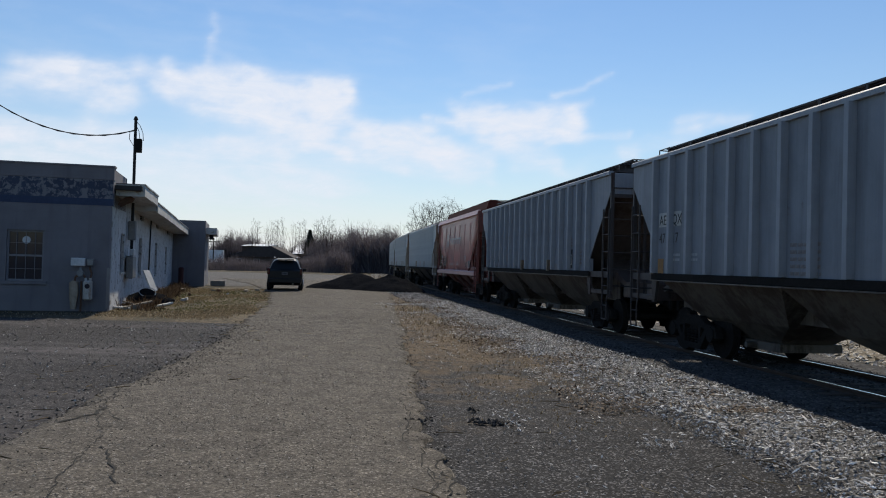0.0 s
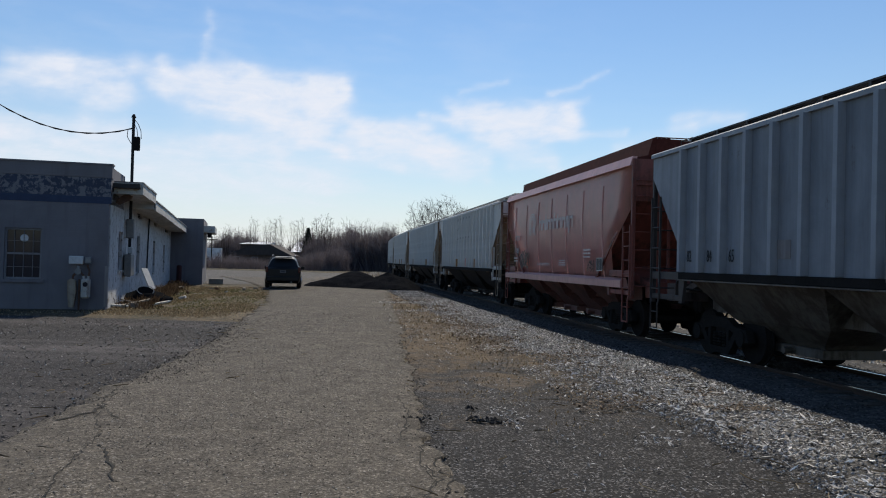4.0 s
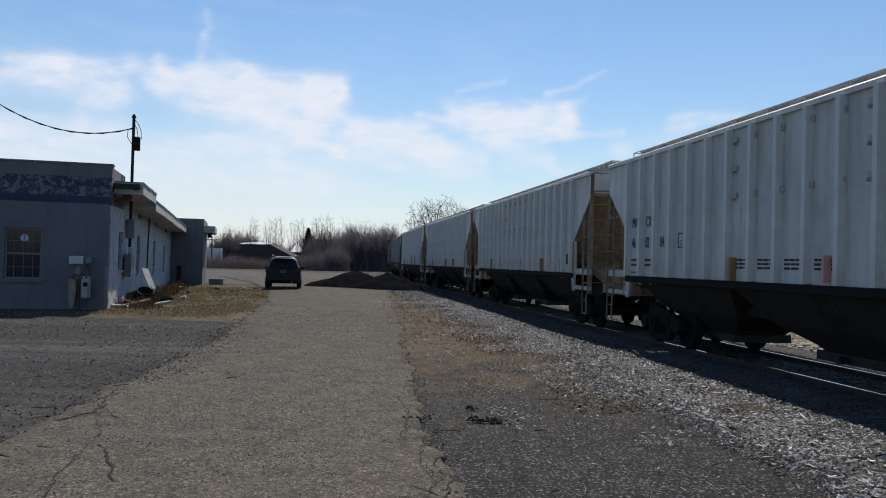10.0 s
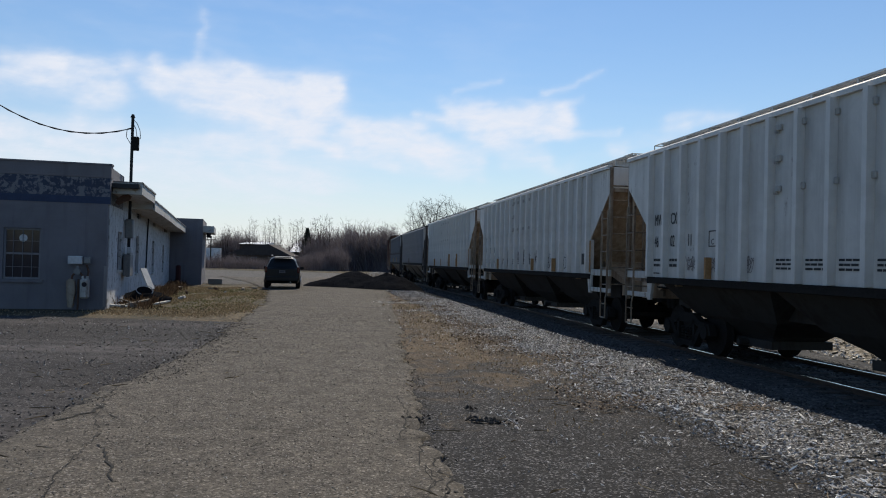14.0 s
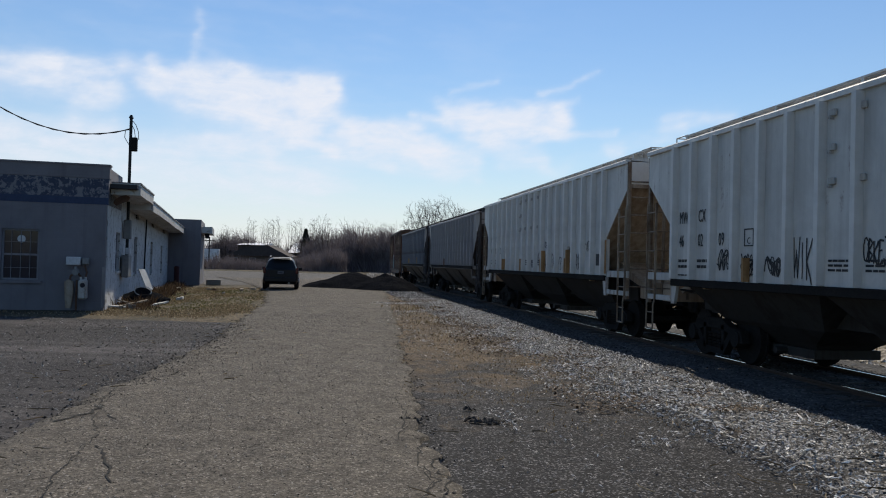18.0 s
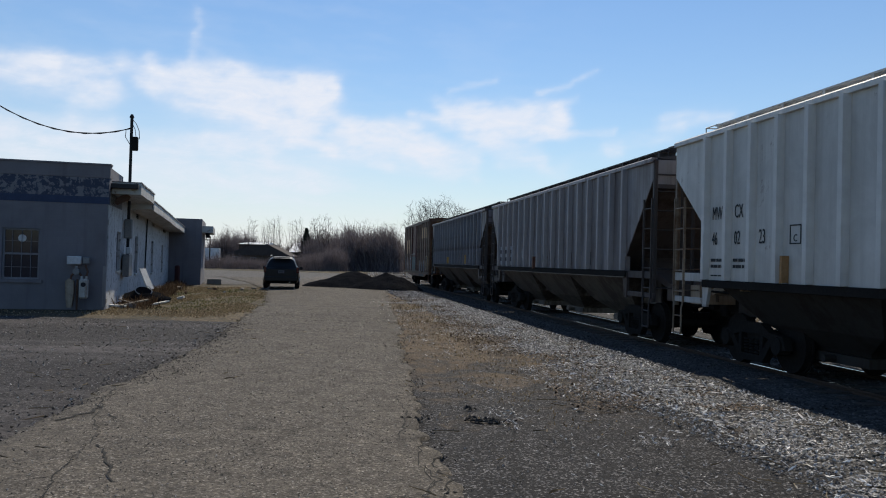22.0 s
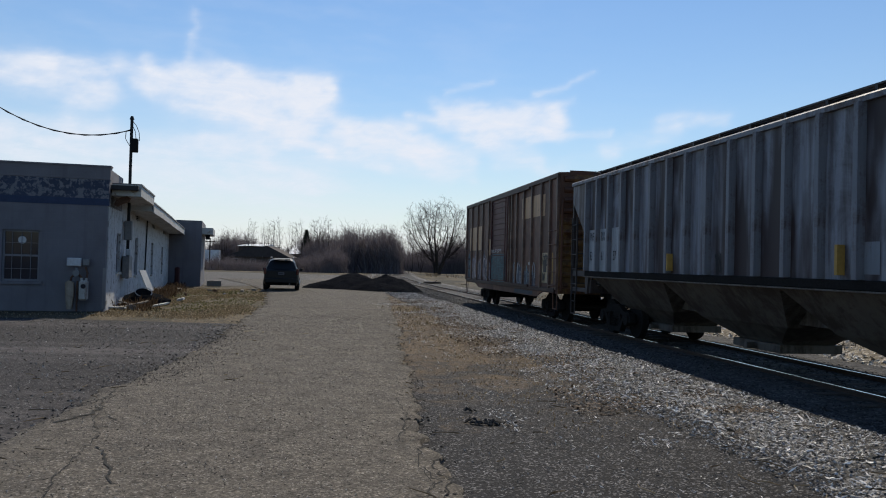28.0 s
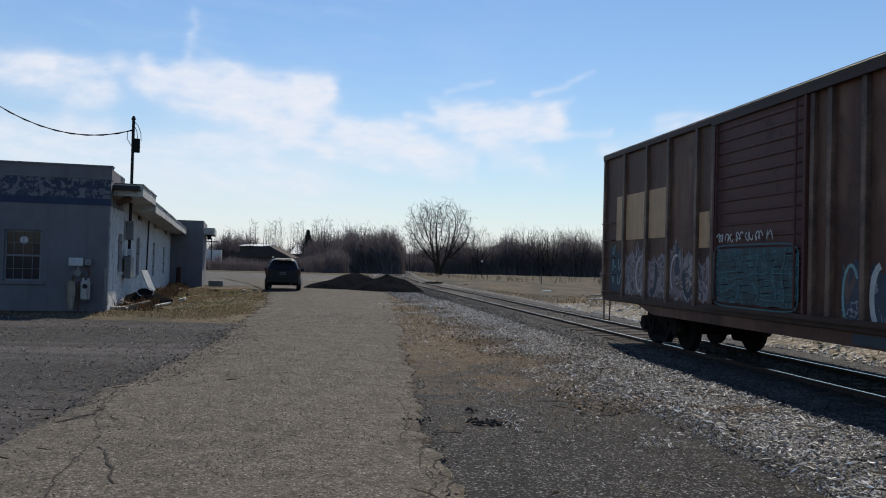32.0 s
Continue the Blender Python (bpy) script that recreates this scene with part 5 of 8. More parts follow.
def box_graffiti():
    car = car_j
    # bright rectangles where old lettering panels were masked
    for a0, a1, z0, z1 in ((-6.85, -6.37, 2.40, 3.46), (-6.22, -5.02, 2.40, 3.46), (-4.87, -3.88, 2.40, 3.46), (-2.42, -1.92, 2.15, 2.83), (3.58, 4.52, 3.38, 4.12), (4.68, 5.72, 3.38, 4.10), (5.88, 6.15, 3.36, 4.06), (3.15, 3.42, 3.40, 4.12)):
        plate("paint_patch", a0, z0, a1, z1, "tan_patch", car, 0.005, "tan patch of old paint")
    plate("panel", 5.92, 1.22, 6.72, 2.17, "cream_patch", car, 0.005, "cream painted panel")
    plate("placard", 6.10, 1.55, 6.45, 1.95, "black_paint", car, 0.010, "dark placard")
    plate("stripe", 7.32, 1.22, 7.40, 2.16, "yellow", car, 0.075, "yellow corner stripe")
    tag(car, 5.98, 1.75, 0.7, 0.4, 5, "black_paint", 0.03, 4).location.y = -0.012
    tag(car, 6.0, 1.25, 0.35, 0.3, 6, "black_paint", 0.03, 3).location.y = -0.012
    # tall faded mauve letters on the rear half: ragged fields of spray with broken pale edges
    rng = random.Random(3)
    posts = [-6.3, -4.95, -3.8, -2.5, -1.82]

    def ragged(a0, z0, a1, z1, mat, off, label="", drips=True):
        bm = fresh()
        n = 22
        low = [(a0 + (a1 - a0) * i / n, z0 + rng.uniform(0, 0.10)) for i in range(n + 1)]
        bump = rng.uniform(0, 6)
        high = [(a0 + (a1 - a0) * i / n, z1 - 0.18 * (z1 - z0) * abs(math.sin(bump + 4 * i / n)) - rng.uniform(0, 0.04)) for i in range(n, -1, -1)]
        prism(bm, low + high, -HALF - off - 0.002, -HALF - off)
        return part("graffiti_fill", bm, mat, car, label)

    # rear half: broad mauve letters run together, worn pale edges, navy shading, thin teal initials beside them
    spans = [(-6.22, -5.6), (-5.6, -5.03), (-4.87, -4.35), (-4.35, -3.88), (-3.72, -3.1), (-3.1, -2.58), (-2.42, -1.9)]
    for k, (a0, a1) in enumerate(spans):
        ragged(a0, 1.07, a1, 2.20 + 0.20 * math.sin(1.9 * k), "mauve_piece", 0.006, "faded mauve and white sprayed letter field")
        bm = fresh()
        stroke(bm, [(a0 + (a1 - a0) * (0.5 + 0.40 * math.cos(t)), 1.62 + 0.40 * math.sin(t)) for t in [0.8 + 1.7 * k + 0.33 * i for i in range(9)]], (0.09, 0.05, 0.13)[k % 3], -HALF - 0.011)
        part("graffiti_stroke", bm, ("mauve_paint", "faded_white", "blue_grey_paint")[k % 3], car)
    for k in range(5):
        bm = fresh()
        stroke(bm, scribble(rng, -7.15 + 0.38 * (k % 2), 1.30 + 0.36 * (k // 2), 0.30, 0.30, 1, 16), 0.045, -HALF - 0.010)
        part("graffiti_stroke", bm, "pale_teal_paint", car)
    ragged(-7.28, 1.10, -6.42, 2.35, "blue_grey_paint", 0.004, "dark sprayed field behind small letters")
    # teal piece on the door: a dark rounded field with short bright dashes
    for k in range(9):
        bm = fresh()
        z = 1.22 + 0.105 * k
        cut_ = 0.10 if k in (0, 8) else 0.0
        stroke(bm, [(-1.58 + cut_ + (2.62 - 2 * cut_) * i / 20, z + 0.012 * math.sin(i * 1.3 + k)) for i in range(21)], 0.098, -HALF - 0.100)
        part("graffiti_band", bm, "teal_piece", car, "teal sprayed band")
    for k in range(8):
        x = -1.50
        while x < 0.85:
            w = rng.uniform(0.18, 0.75)
            if rng.random() < 0.5:
                bm = fresh()
                z = 1.27 + 0.105 * k + rng.uniform(-0.02, 0.02)
                stroke(bm, [(x + w * i / 5, z + rng.gauss(0, 0.014)) for i in range(6)], rng.uniform(0.010, 0.022), -HALF - 0.112)
                part("graffiti_dash", bm, "dim_teal_paint", car)
            x += w + 0.06
    # thin rounded outline and a few upright strokes round the teal field
    bm = fresh()
    stroke(bm, [(-0.27 + 1.34 * math.copysign(abs(math.cos(t)) ** 0.25, math.cos(t)), 1.64 + 0.53 * math.copysign(abs(math.sin(t)) ** 0.25, math.sin(t))) for t in [math.tau * (i + 0.5) / 48 for i in range(49)]], 0.022, -HALF - 0.114)
    part("graffiti_outline", bm, "dim_teal_paint", car)
    for x in (-0.72, -0.1, 0.42, 0.66):
        bm = fresh()
        stroke(bm, [(x + 0.05 * math.sin(i * 1.1 + x), 1.25 + 0.11 * i) for i in range(8)], 0.02, -HALF - 0.116)
        part("graffiti_stroke", bm, "dim_teal_paint", car)
    for k in range(6):
        bm = fresh()
        stroke(bm, scribble(rng, -1.5 + 0.32 * k, 2.22, 0.28, 0.18, 2, 18), 0.024, -HALF - 0.112)
        part("graffiti_outline", bm, "white_paint", car)
    # navy piece on the front half: dark ragged fields, hollow white letters, a dark run below the sill
    for k, (a0, a1) in enumerate(((1.95, 2.35), (2.55, 3.0), (3.02, 3.4), (3.6, 4.05), (4.08, 4.5), (4.7, 5.1))):
        ragged(a0, 0.98, a1, 1.98 - 0.07 * k, "navy_piece", 0.006, "navy and white sprayed letter field")
        bm = fresh()
        stroke(bm, [(a0 + (a1 - a0) * (0.5 + 0.42 * math.cos(t)), 1.42 + 0.42 * math.sin(t)) for t in [0.6 + 1.1 * k + 0.33 * i for i in range(11)]], (0.05, 0.10, 0.07)[k % 3], -HALF - 0.011)
        part("graffiti_stroke", bm, ("pale_teal_paint", "white_paint", "pale_patch")[k % 3], car)
    for a0, a1 in ((2.2, 3.1), (3.1, 4.0), (4.0, 4.8)):
        bm = fresh()
        prism(bm, [(a0 + (a1 - a0) * i / 8, 0.76 + rng.uniform(0, 0.03)) for i in range(9)] + [(a1 - (a1 - a0) * i / 8, 0.90 + rng.uniform(0, 0.02)) for i in range(9)], -HALF - 0.008, -HALF - 0.004)
        part("graffiti_fill", bm, "blue_grey_paint", car, "navy spray along the lower edge")


box_graffiti()

# ---------- the low roadside building ----------
def wall_paint(name, paint, stain, amount, under=(0.42, 0.42, 0.40), flake_scale=2.6):
    """Painted block wall: rain stains, flaking down to the bare block, block joints as a faint relief."""
    m, nt, ln, b = material(name, 0.85)
    v = coords(nt, ln)
    big = noise_node(nt, ln, v, 0.7, 6, 0.65, 0.5)
    run = noise_node(nt, ln, coords(nt, ln, (3.0, 3.0, 0.25)), 1.4, 6, 0.6)
    fine = noise_node(nt, ln, v, 30, 5, 0.7)
    c = ramp_node(nt, ln, big, [(0.3, tuple(x * 0.82 for x in paint)), (0.7, tuple(min(1, x * 1.12) for x in paint))])
    c = mix_node(nt, ln, ramp_node(nt, ln, run, [(0.52, (0, 0, 0)), (0.75, (0.55, 0.55, 0.55))]), c, stain)
    flake = noise_node(nt, ln, v, flake_scale, 8, 0.75, 0.3)
    c = mix_node(nt, ln, ramp_node(nt, ln, flake, [(0.66 - 0.25 * amount, (0, 0, 0)), (0.68 - 0.25 * amount, (1, 1, 1))]), c, under)
    ln.new(c, b.inputs["Base Color"])
    br = nt.new("ShaderNodeTexBrick")
    br.inputs["Scale"].default_value = 1.0
    br.inputs["Mortar Size"].default_value = 0.012
    br.inputs["Brick Width"].default_value = 0.4
    br.inputs["Row Height"].default_value = 0.2
    br.inputs["Color1"].default_value = br.inputs["Color2"].default_value = (1, 1, 1, 1)
    br.inputs["Mortar"].default_value = (0, 0, 0, 1)
    sep = nt.new("ShaderNodeSeparateXYZ")
    tc = nt.new("ShaderNodeTexCoord")
    ln.new(tc.outputs["Object"], sep.inputs[0])
    add = nt.new("ShaderNodeMath")
    add.operation = "ADD"
    ln.new(sep.outputs[0], add.inputs[0])
    ln.new(sep.outputs[1], add.inputs[1])
    comb = nt.new("ShaderNodeCombineXYZ")
    ln.new(add.outputs[0], comb.inputs[0])
    ln.new(sep.outputs[2], comb.inputs[1])
    ln.new(comb.outputs[0], br.inputs["Vector"])
    mx = nt.new("ShaderNodeMath")
    mx.operation = "MULTIPLY_ADD"
    ln.new(br.outputs["Color"], mx.inputs[0])
    mx.inputs[1].default_value = 0.7
    ln.new(fine, mx.inputs[2])
    bump_node(nt, ln, b, mx.outputs[0], 0.35, 0.008)
    return m


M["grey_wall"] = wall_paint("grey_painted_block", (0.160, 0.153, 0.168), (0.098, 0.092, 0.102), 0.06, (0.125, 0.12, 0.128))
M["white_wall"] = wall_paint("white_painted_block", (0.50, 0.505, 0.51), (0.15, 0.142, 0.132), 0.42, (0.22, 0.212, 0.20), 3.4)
M["band_wall"] = wall_paint("flaking_blue_band", (0.04, 0.05, 0.085), (0.05, 0.05, 0.07), 0.62, (0.17, 0.17, 0.185), 4.2)
M["blue_band"] = plain("navy_band", (0.035, 0.05, 0.10), 0.7)
M["fascia"] = wall_paint("weathered_fascia", (0.50, 0.50, 0.48), (0.25, 0.22, 0.18), 0.3, (0.25, 0.21, 0.17))
M["roof_tar"] = plain("tar_roof", (0.04, 0.04, 0.042), 0.9)
M["frame_grey"] = plain("grey_window_frame", (0.20, 0.20, 0.22), 0.6)
M["metal_grey"] = grainy("grey_electrical_metal", (0.14, 0.145, 0.15), (0.20, 0.205, 0.21), (0.28, 0.28, 0.29), 14, 1.5, 0.5, 0.1, 0.003, metal=0.4)
M["meter_white"] = plain("white_enamel", (0.55, 0.56, 0.57), 0.5)
M["rust"] = grainy("rusty_iron", (0.05, 0.028, 0.02), (0.11, 0.062, 0.042), (0.20, 0.125, 0.085), 14, 3, 0.9, 0.3, 0.004)
M["red_post"] = plain("dull_red_post", (0.045, 0.010, 0.012), 0.6)
M["wood_grey"] = grainy("weathered_wood", (0.12, 0.10, 0.08), (0.25, 0.22, 0.18), (0.42, 0.38, 0.33), 12, 1.2, 0.9, 0.4, 0.006, stretch=(1, 8, 8))
M["white_board"] = plain("white_scrap_board", (0.62, 0.61, 0.58), 0.7)
M["cable"] = plain("black_cable", (0.012, 0.012, 0.013), 0.6)
M["glass"], _, _, _b = material("dark_window_glass", 0.06)
_b.inputs["Base Color"].default_value = (0.035, 0.033, 0.04, 1)
_b.inputs["Specular IOR Level"].default_value = 0.25
M["curtain"] = plain("dim_interior", (0.075, 0.07, 0.085), 0.9)


def holed_wall(bm, u0, u1, z0, z1, holes, t0, t1, axis):
    """A wall slab along x or y with openings cut right through; holes: (u0, u1, z0, z1)."""
    us = sorted({u0, u1, *[h for q in holes for h in q[:2]]})
    zs = sorted({z0, z1, *[h for q in holes for h in q[2:]]})
    for a, b in zip(us, us[1:]):
        run = None
        for c, d in zip(zs, zs[1:]):
            um, zm = (a + b) / 2, (c + d) / 2
            solid = not any(q[0] < um < q[1] and q[2] < zm < q[3] for q in holes)
            if solid:
                run = (run[0], d) if run else (c, d)
            if (not solid or d == z1) and run:
                if axis == "x":
                    box(bm, a, t0, run[0], b, t1, run[1])
                else:
                    box(bm, t0, a, run[0], t1, b, run[1])
                run = None
    bmesh.ops.remove_doubles(bm, verts=bm.verts[:], dist=0.0005)


def building():
    b = thing("roadside_building", pose(-10.6, 26.3, 0, 0, 0, 14), "long low block building, grey front and stained white side", "building")
    LEN, WID = 26.0, 13.5
    win = (-3.02, -1.95, 0.86, 2.45)
    bm = fresh()
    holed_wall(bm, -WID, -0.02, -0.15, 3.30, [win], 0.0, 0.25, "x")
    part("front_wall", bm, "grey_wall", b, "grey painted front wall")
    bm = fresh()
    box(bm, -WID, -0.012, 3.30, 0.03, 0.25, 3.52)
    part("blue_band", bm, "blue_band", b, "navy painted band")
    bm = fresh()
    box(bm, -WID, -0.006, 3.52, 0.03, 0.25, 4.12)
    part("sign_band", bm, "band_wall", b, "flaking blue sign band over the front")
    bm = fresh()
    box(bm, -WID, -0.02, 4.12, 0.05, 0.35, 4.55, bevel=0.01)
    box(bm, -WID, -0.05, 4.53, 0.07, 0.38, 4.58)
    part("parapet", bm, "grey_wall", b, "plain grey parapet with a thin cap")
    bm = fresh()
    box(bm, -0.3, 0.25, 3.3, 0.0, 3.5, 4.5)
    part("parapet_return", bm, "grey_wall", b)
    # side wall and its narrow windows
    holes = [(2.3, 3.3, 1.15, 2.50), (7.8, 8.9, 0.95, 2.48), (14.7, 15.8, 0.85, 2.42), (20.7, 21.8, 0.85, 2.3)]
    vents = [(7.95, 9.3, 3.22, 3.45), (15.0, 16.3, 3.15, 3.35), (21.5, 23.3, 3.05, 3.25)]
    bm = fresh()
    holed_wall(bm, 0.25, LEN, -0.15, 4.0, holes + vents, -0.25, 0.0, "y")
    part("side_wall", bm, "white_wall", b, "stained white side wall")
    bm = fresh()
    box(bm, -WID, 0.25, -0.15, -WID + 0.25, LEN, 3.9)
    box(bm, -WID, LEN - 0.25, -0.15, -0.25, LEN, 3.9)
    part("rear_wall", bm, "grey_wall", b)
    for i, h in enumerate(holes):
        w = part("window", window_frame("y", h, -0.16), "frame_grey", b)
        bm = fresh()
        box(bm, -0.13, h[0] + 0.05, h[2] + 0.05, -0.12, h[1] - 0.05, h[3] - 0.05)
        part("pane", bm, "glass", w)
        bm = fresh()
        box(bm, -0.02, h[0] - 0.06, h[2] - 0.08, 0.07, h[1] + 0.06, h[2])
        part("sill", bm, "fascia", w)
    for h in vents:
        bm = fresh()
        for k in range(3):
            z = h[2] + (h[3] - h[2]) * (k + 0.5) / 3
            box(bm, -0.15, h[0], z - 0.02, -0.08, h[1], z + 0.02)
        part("vent", bm, "pile", b, "dark louvred vent")
    # front window: two sashes, bars and a dim room behind
    w = part("window", window_frame("x", win, 0.08), "frame_grey", b)
    for z0, z1 in ((win[2] + 0.06, 1.63), (1.69, win[3] - 0.06)):
        bm = fresh()
        box(bm, win[0] + 0.06, 0.12, z0, win[1] - 0.06, 0.125, z1)
        part("pane", bm, "glass", w)
    for k in range(1, 4):
        x = win[0] + (win[1] - win[0]) * k / 4
        bm = fresh()
        box(bm, x - 0.007, 0.088, win[2] + 0.06, x + 0.007, 0.108, win[3] - 0.06)
        part("muntin", bm, "frame_grey", w)
    for z in (1.24, 2.05):
        bm = fresh()
        box(bm, win[0] + 0.06, 0.09, z - 0.007, win[1] - 0.06, 0.106, z + 0.007)
        part("muntin", bm, "frame_grey", w)
    bm = fresh()
    box(bm, win[0] - 0.1, -0.06, win[2] - 0.10, win[1] + 0.1, 0.1, win[2])
    part("sill", bm, "grey_wall", w)
    bm = fresh()
    tube(bm, (-2.48, 0.112, 2.14), (-2.48, 0.118, 2.14), 0.12, 0.12, 18)
    part("window_sticker", bm, "meter_white", w, "pale round sticker inside the window")
    bm = fresh()
    box(bm, win[0] - 0.2, 0.9, 0.0, win[1] + 0.2, 0.95, 3.0)
    part("inner_wall", bm, "curtain", b)
    # roof deck and the deep overhang along the side, in two steps, dropping a little to the rear
    bm = fresh()
    box(bm, -WID, 0.3, 3.86, 0.86, 5.2, 4.0)
    part("roof", bm, "roof_tar", b, "flat tar roof with a deep overhang")
    bm = fresh()
    vs = box(bm, -WID, 5.2, 3.58, 0.86, LEN, 3.70)
    for v in vs:
        v.co.z -= 0.013 * (v.co.y - 5.2)
    part("roof", bm, "roof_tar", b, "flat tar roof with a deep overhang")
    rng = random.Random(14)
    marks = [0.62, 2.9, 5.2, 7.4, 9.9, 12.4, 14.9, 17.4, 19.9, 22.4, LEN]
    for k, (y0, y1) in enumerate(zip(marks, marks[1:])):
        top = 4.05 if y0 < 5 else 3.78 - 0.013 * (y0 - 5.2)
        bm = fresh()
        dz = rng.uniform(-0.02, 0.02) if k > 1 else 0.0
        vs = box(bm, 0.88, y0, top - 0.36 + dz, 0.93, y1 - 0.02, top + dz * 0.5)
        for v in vs:
            v.co.z -= (0.010 if y0 < 5 else 0.013) * (v.co.y - y0)
        board = part("fascia_board", bm, "fascia", b, "peeling fascia along the eave")
        bm = fresh()
        vs = box(bm, 0.86, y0, top - 0.02 + dz * 0.5, 0.96, y1 - 0.02, top + 0.03 + dz * 0.5)
        for v in vs:
            v.co.z -= (0.010 if y0 < 5 else 0.013) * (v.co.y - y0)
        part("drip_edge", bm, "dark_car", board, "dark metal drip edge")
    bm = fresh()
    box(bm, 0.03, 0.58, 3.68, 0.93, 0.62, 4.06)
    part("fascia_end", bm, "fascia", b)
    bm = fresh()
    box(bm, 0.03, 0.565, 4.06, 0.95, 0.62, 4.09)
    part("fascia_cap", bm, "dark_car", b)
    for y0, y1, z, k in ((0.62, 5.2, 3.70, 0.010), (5.2, LEN, 3.46, 0.013)):
        bm = fresh()
        vs = box(bm, 0.0, y0, z, 0.88, y1, z + 0.04)
        for v in vs:
            v.co.z -= k * (v.co.y - y0)
        part("soffit", bm, "white_wall", b)
    bm = fresh()
    box(bm, 0.0, 5.16, 3.46, 0.86, 5.2, 3.86)
    part("fascia_step", bm, "fascia", b)
    # torn soffit panel hanging down
    bm = fresh()
    prism(bm, [(0.06, 3.42), (0.14, 3.34), (0.30, 3.44), (0.50, 3.52), (0.56, 3.64), (0.46, 3.70), (0.28, 3.66), (0.12, 3.54)], 0.9, 1.15)
    part("torn_soffit", bm, "rust", b, "torn dark soffit panel hanging down")
    # corner drain strip
    bm = fresh()
    box(bm, -0.08, -0.05, 0.02, 0.02, -0.02, 1.32)
    part("corner_guard", bm, "dark_car", b)
    # annex that stands out at the rear
    bm = fresh()
    holed_wall(bm, -0.2, 1.95, -0.15, 4.08, [], LEN, LEN + 0.25, "x")
    box(bm, 1.70, LEN + 0.25, -0.15, 1.95, LEN + 7.0, 4.08)
    box(bm, -0.2, LEN + 0.25, 3.9, 1.70, LEN + 7.0, 4.0)
    part("annex", bm, "grey_wall", b, "grey annex standing out at the rear")
    bm = fresh()
    box(bm, 1.95, LEN + 0.4, 3.25, 2.62, LEN + 6.0, 3.66)
    part("annex_canopy", bm, "fascia", b)
    bm = fresh()
    tube(bm, (2.3, LEN + 0.6, 3.22), (2.3, LEN + 0.6, 2.92), 0.16, 0.12, 10)
    part("canopy_lamp", bm, "black_steel", b)
    # gutter pipe that slants down the side
    bm = fresh()
    path_tube(bm, [(0.05, 12.0, 3.55), (0.05, 11.75, 2.4), (0.05, 11.5, 0.9)], 0.035)
    part("conduit", bm, "cable", b)
    return b


def window_frame(axis, h, t):
    bm = fresh()
    u0, u1, z0, z1 = h
    def bar(a0, c0, a1, c1):
        if axis == "x":
            box(bm, a0, t, c0, a1, t + 0.07, c1)
        else:
            box(bm, t, a0, c0, t + 0.07, a1, c1)
    bar(u0, z0, u0 + 0.06, z1)
    bar(u1 - 0.06, z0, u1, z1)
    bar(u0 + 0.06, z1 - 0.06, u1 - 0.06, z1)
    bar(u0 + 0.06, z0, u1 - 0.06, z0 + 0.06)
    zm = (z0 + z1) / 2
    bar(u0 + 0.06, zm - 0.03, u1 - 0.06, zm + 0.03)
    return bm


building()
BM = pose(-10.6, 26.3, 0, 0, 0, 14)


def at_building(x, y, z, rz=0.0):
    return BM @ pose(x, y, z, 0, 0, rz)


def gas_meter():
    g = thing("gas_meter_set", at_building(-0.75, -0.32, 0), "white gas meters on rusty pipes by a grey wall", "gas meter")
    bm = fresh()
    prism(bm, [(-0.30, 0.02), (-0.16, 0.02), (-0.10, 0.50), (-0.12, 0.86), (-0.26, 0.92), (-0.36, 0.84), (-0.34, 0.40)], -0.10, 0.10)
    part("meter_case", bm, "tan_trim", g, "stained tapering meter body")
    bm = fresh()
    box(bm, 0.04, -0.12, 0.30, 0.30, 0.12, 0.92, bevel=0.05)
    tube(bm, (0.10, 0, 0.92), (0.10, 0, 1.0), 0.035, 0.035, 8)
    tube(bm, (0.24, 0, 0.92), (0.24, 0, 1.0), 0.035, 0.035, 8)
    case = part("meter_case", bm, "white_trim", g, "white enamelled meter case")
    bm = fresh()
    tube(bm, (0.17, -0.135, 0.74), (0.17, -0.115, 0.74), 0.075, 0.075, 16)
    part("dial", bm, "glass", case)
    bm = fresh()
    path_tube(bm, [(-0.22, 0, 0.88), (-0.20, 0, 1.02), (-0.02, -0.02, 1.16), (0.10, 0, 1.0)], 0.032, 8)
    path_tube(bm, [(0.24, 0, 1.0), (0.26, 0.06, 1.14), (0.18, 0.14, 1.34)], 0.032, 8)
    path_tube(bm, [(-0.02, 0, -0.05), (-0.02, 0, 0.9)], 0.03, 8)
    part("riser_pipe", bm, "rust", g, "rusty riser and link pipes")
    bm = fresh()
    tube(bm, (-0.06, -0.08, 1.14), (-0.06, 0.10, 1.14), 0.10, 0.10, 14)
    tube(bm, (-0.06, 0.0, 1.22), (-0.06, 0.0, 1.32), 0.05, 0.035, 10)
    part("regulator", bm, "metal_grey", g, "grey disc-shaped regulator")
    bm = fresh()
    box(bm, -0.36, 0.04, 1.36, 0.06, 0.22, 1.62, bevel=0.02)
    part("meter_box", bm, "meter_white", g)
    bm = fresh()
    box(bm, 0.10, 0.06, 1.38, 0.30, 0.22, 1.60, bevel=0.02)
    part("meter_box", bm, "metal_grey", g)


gas_meter()


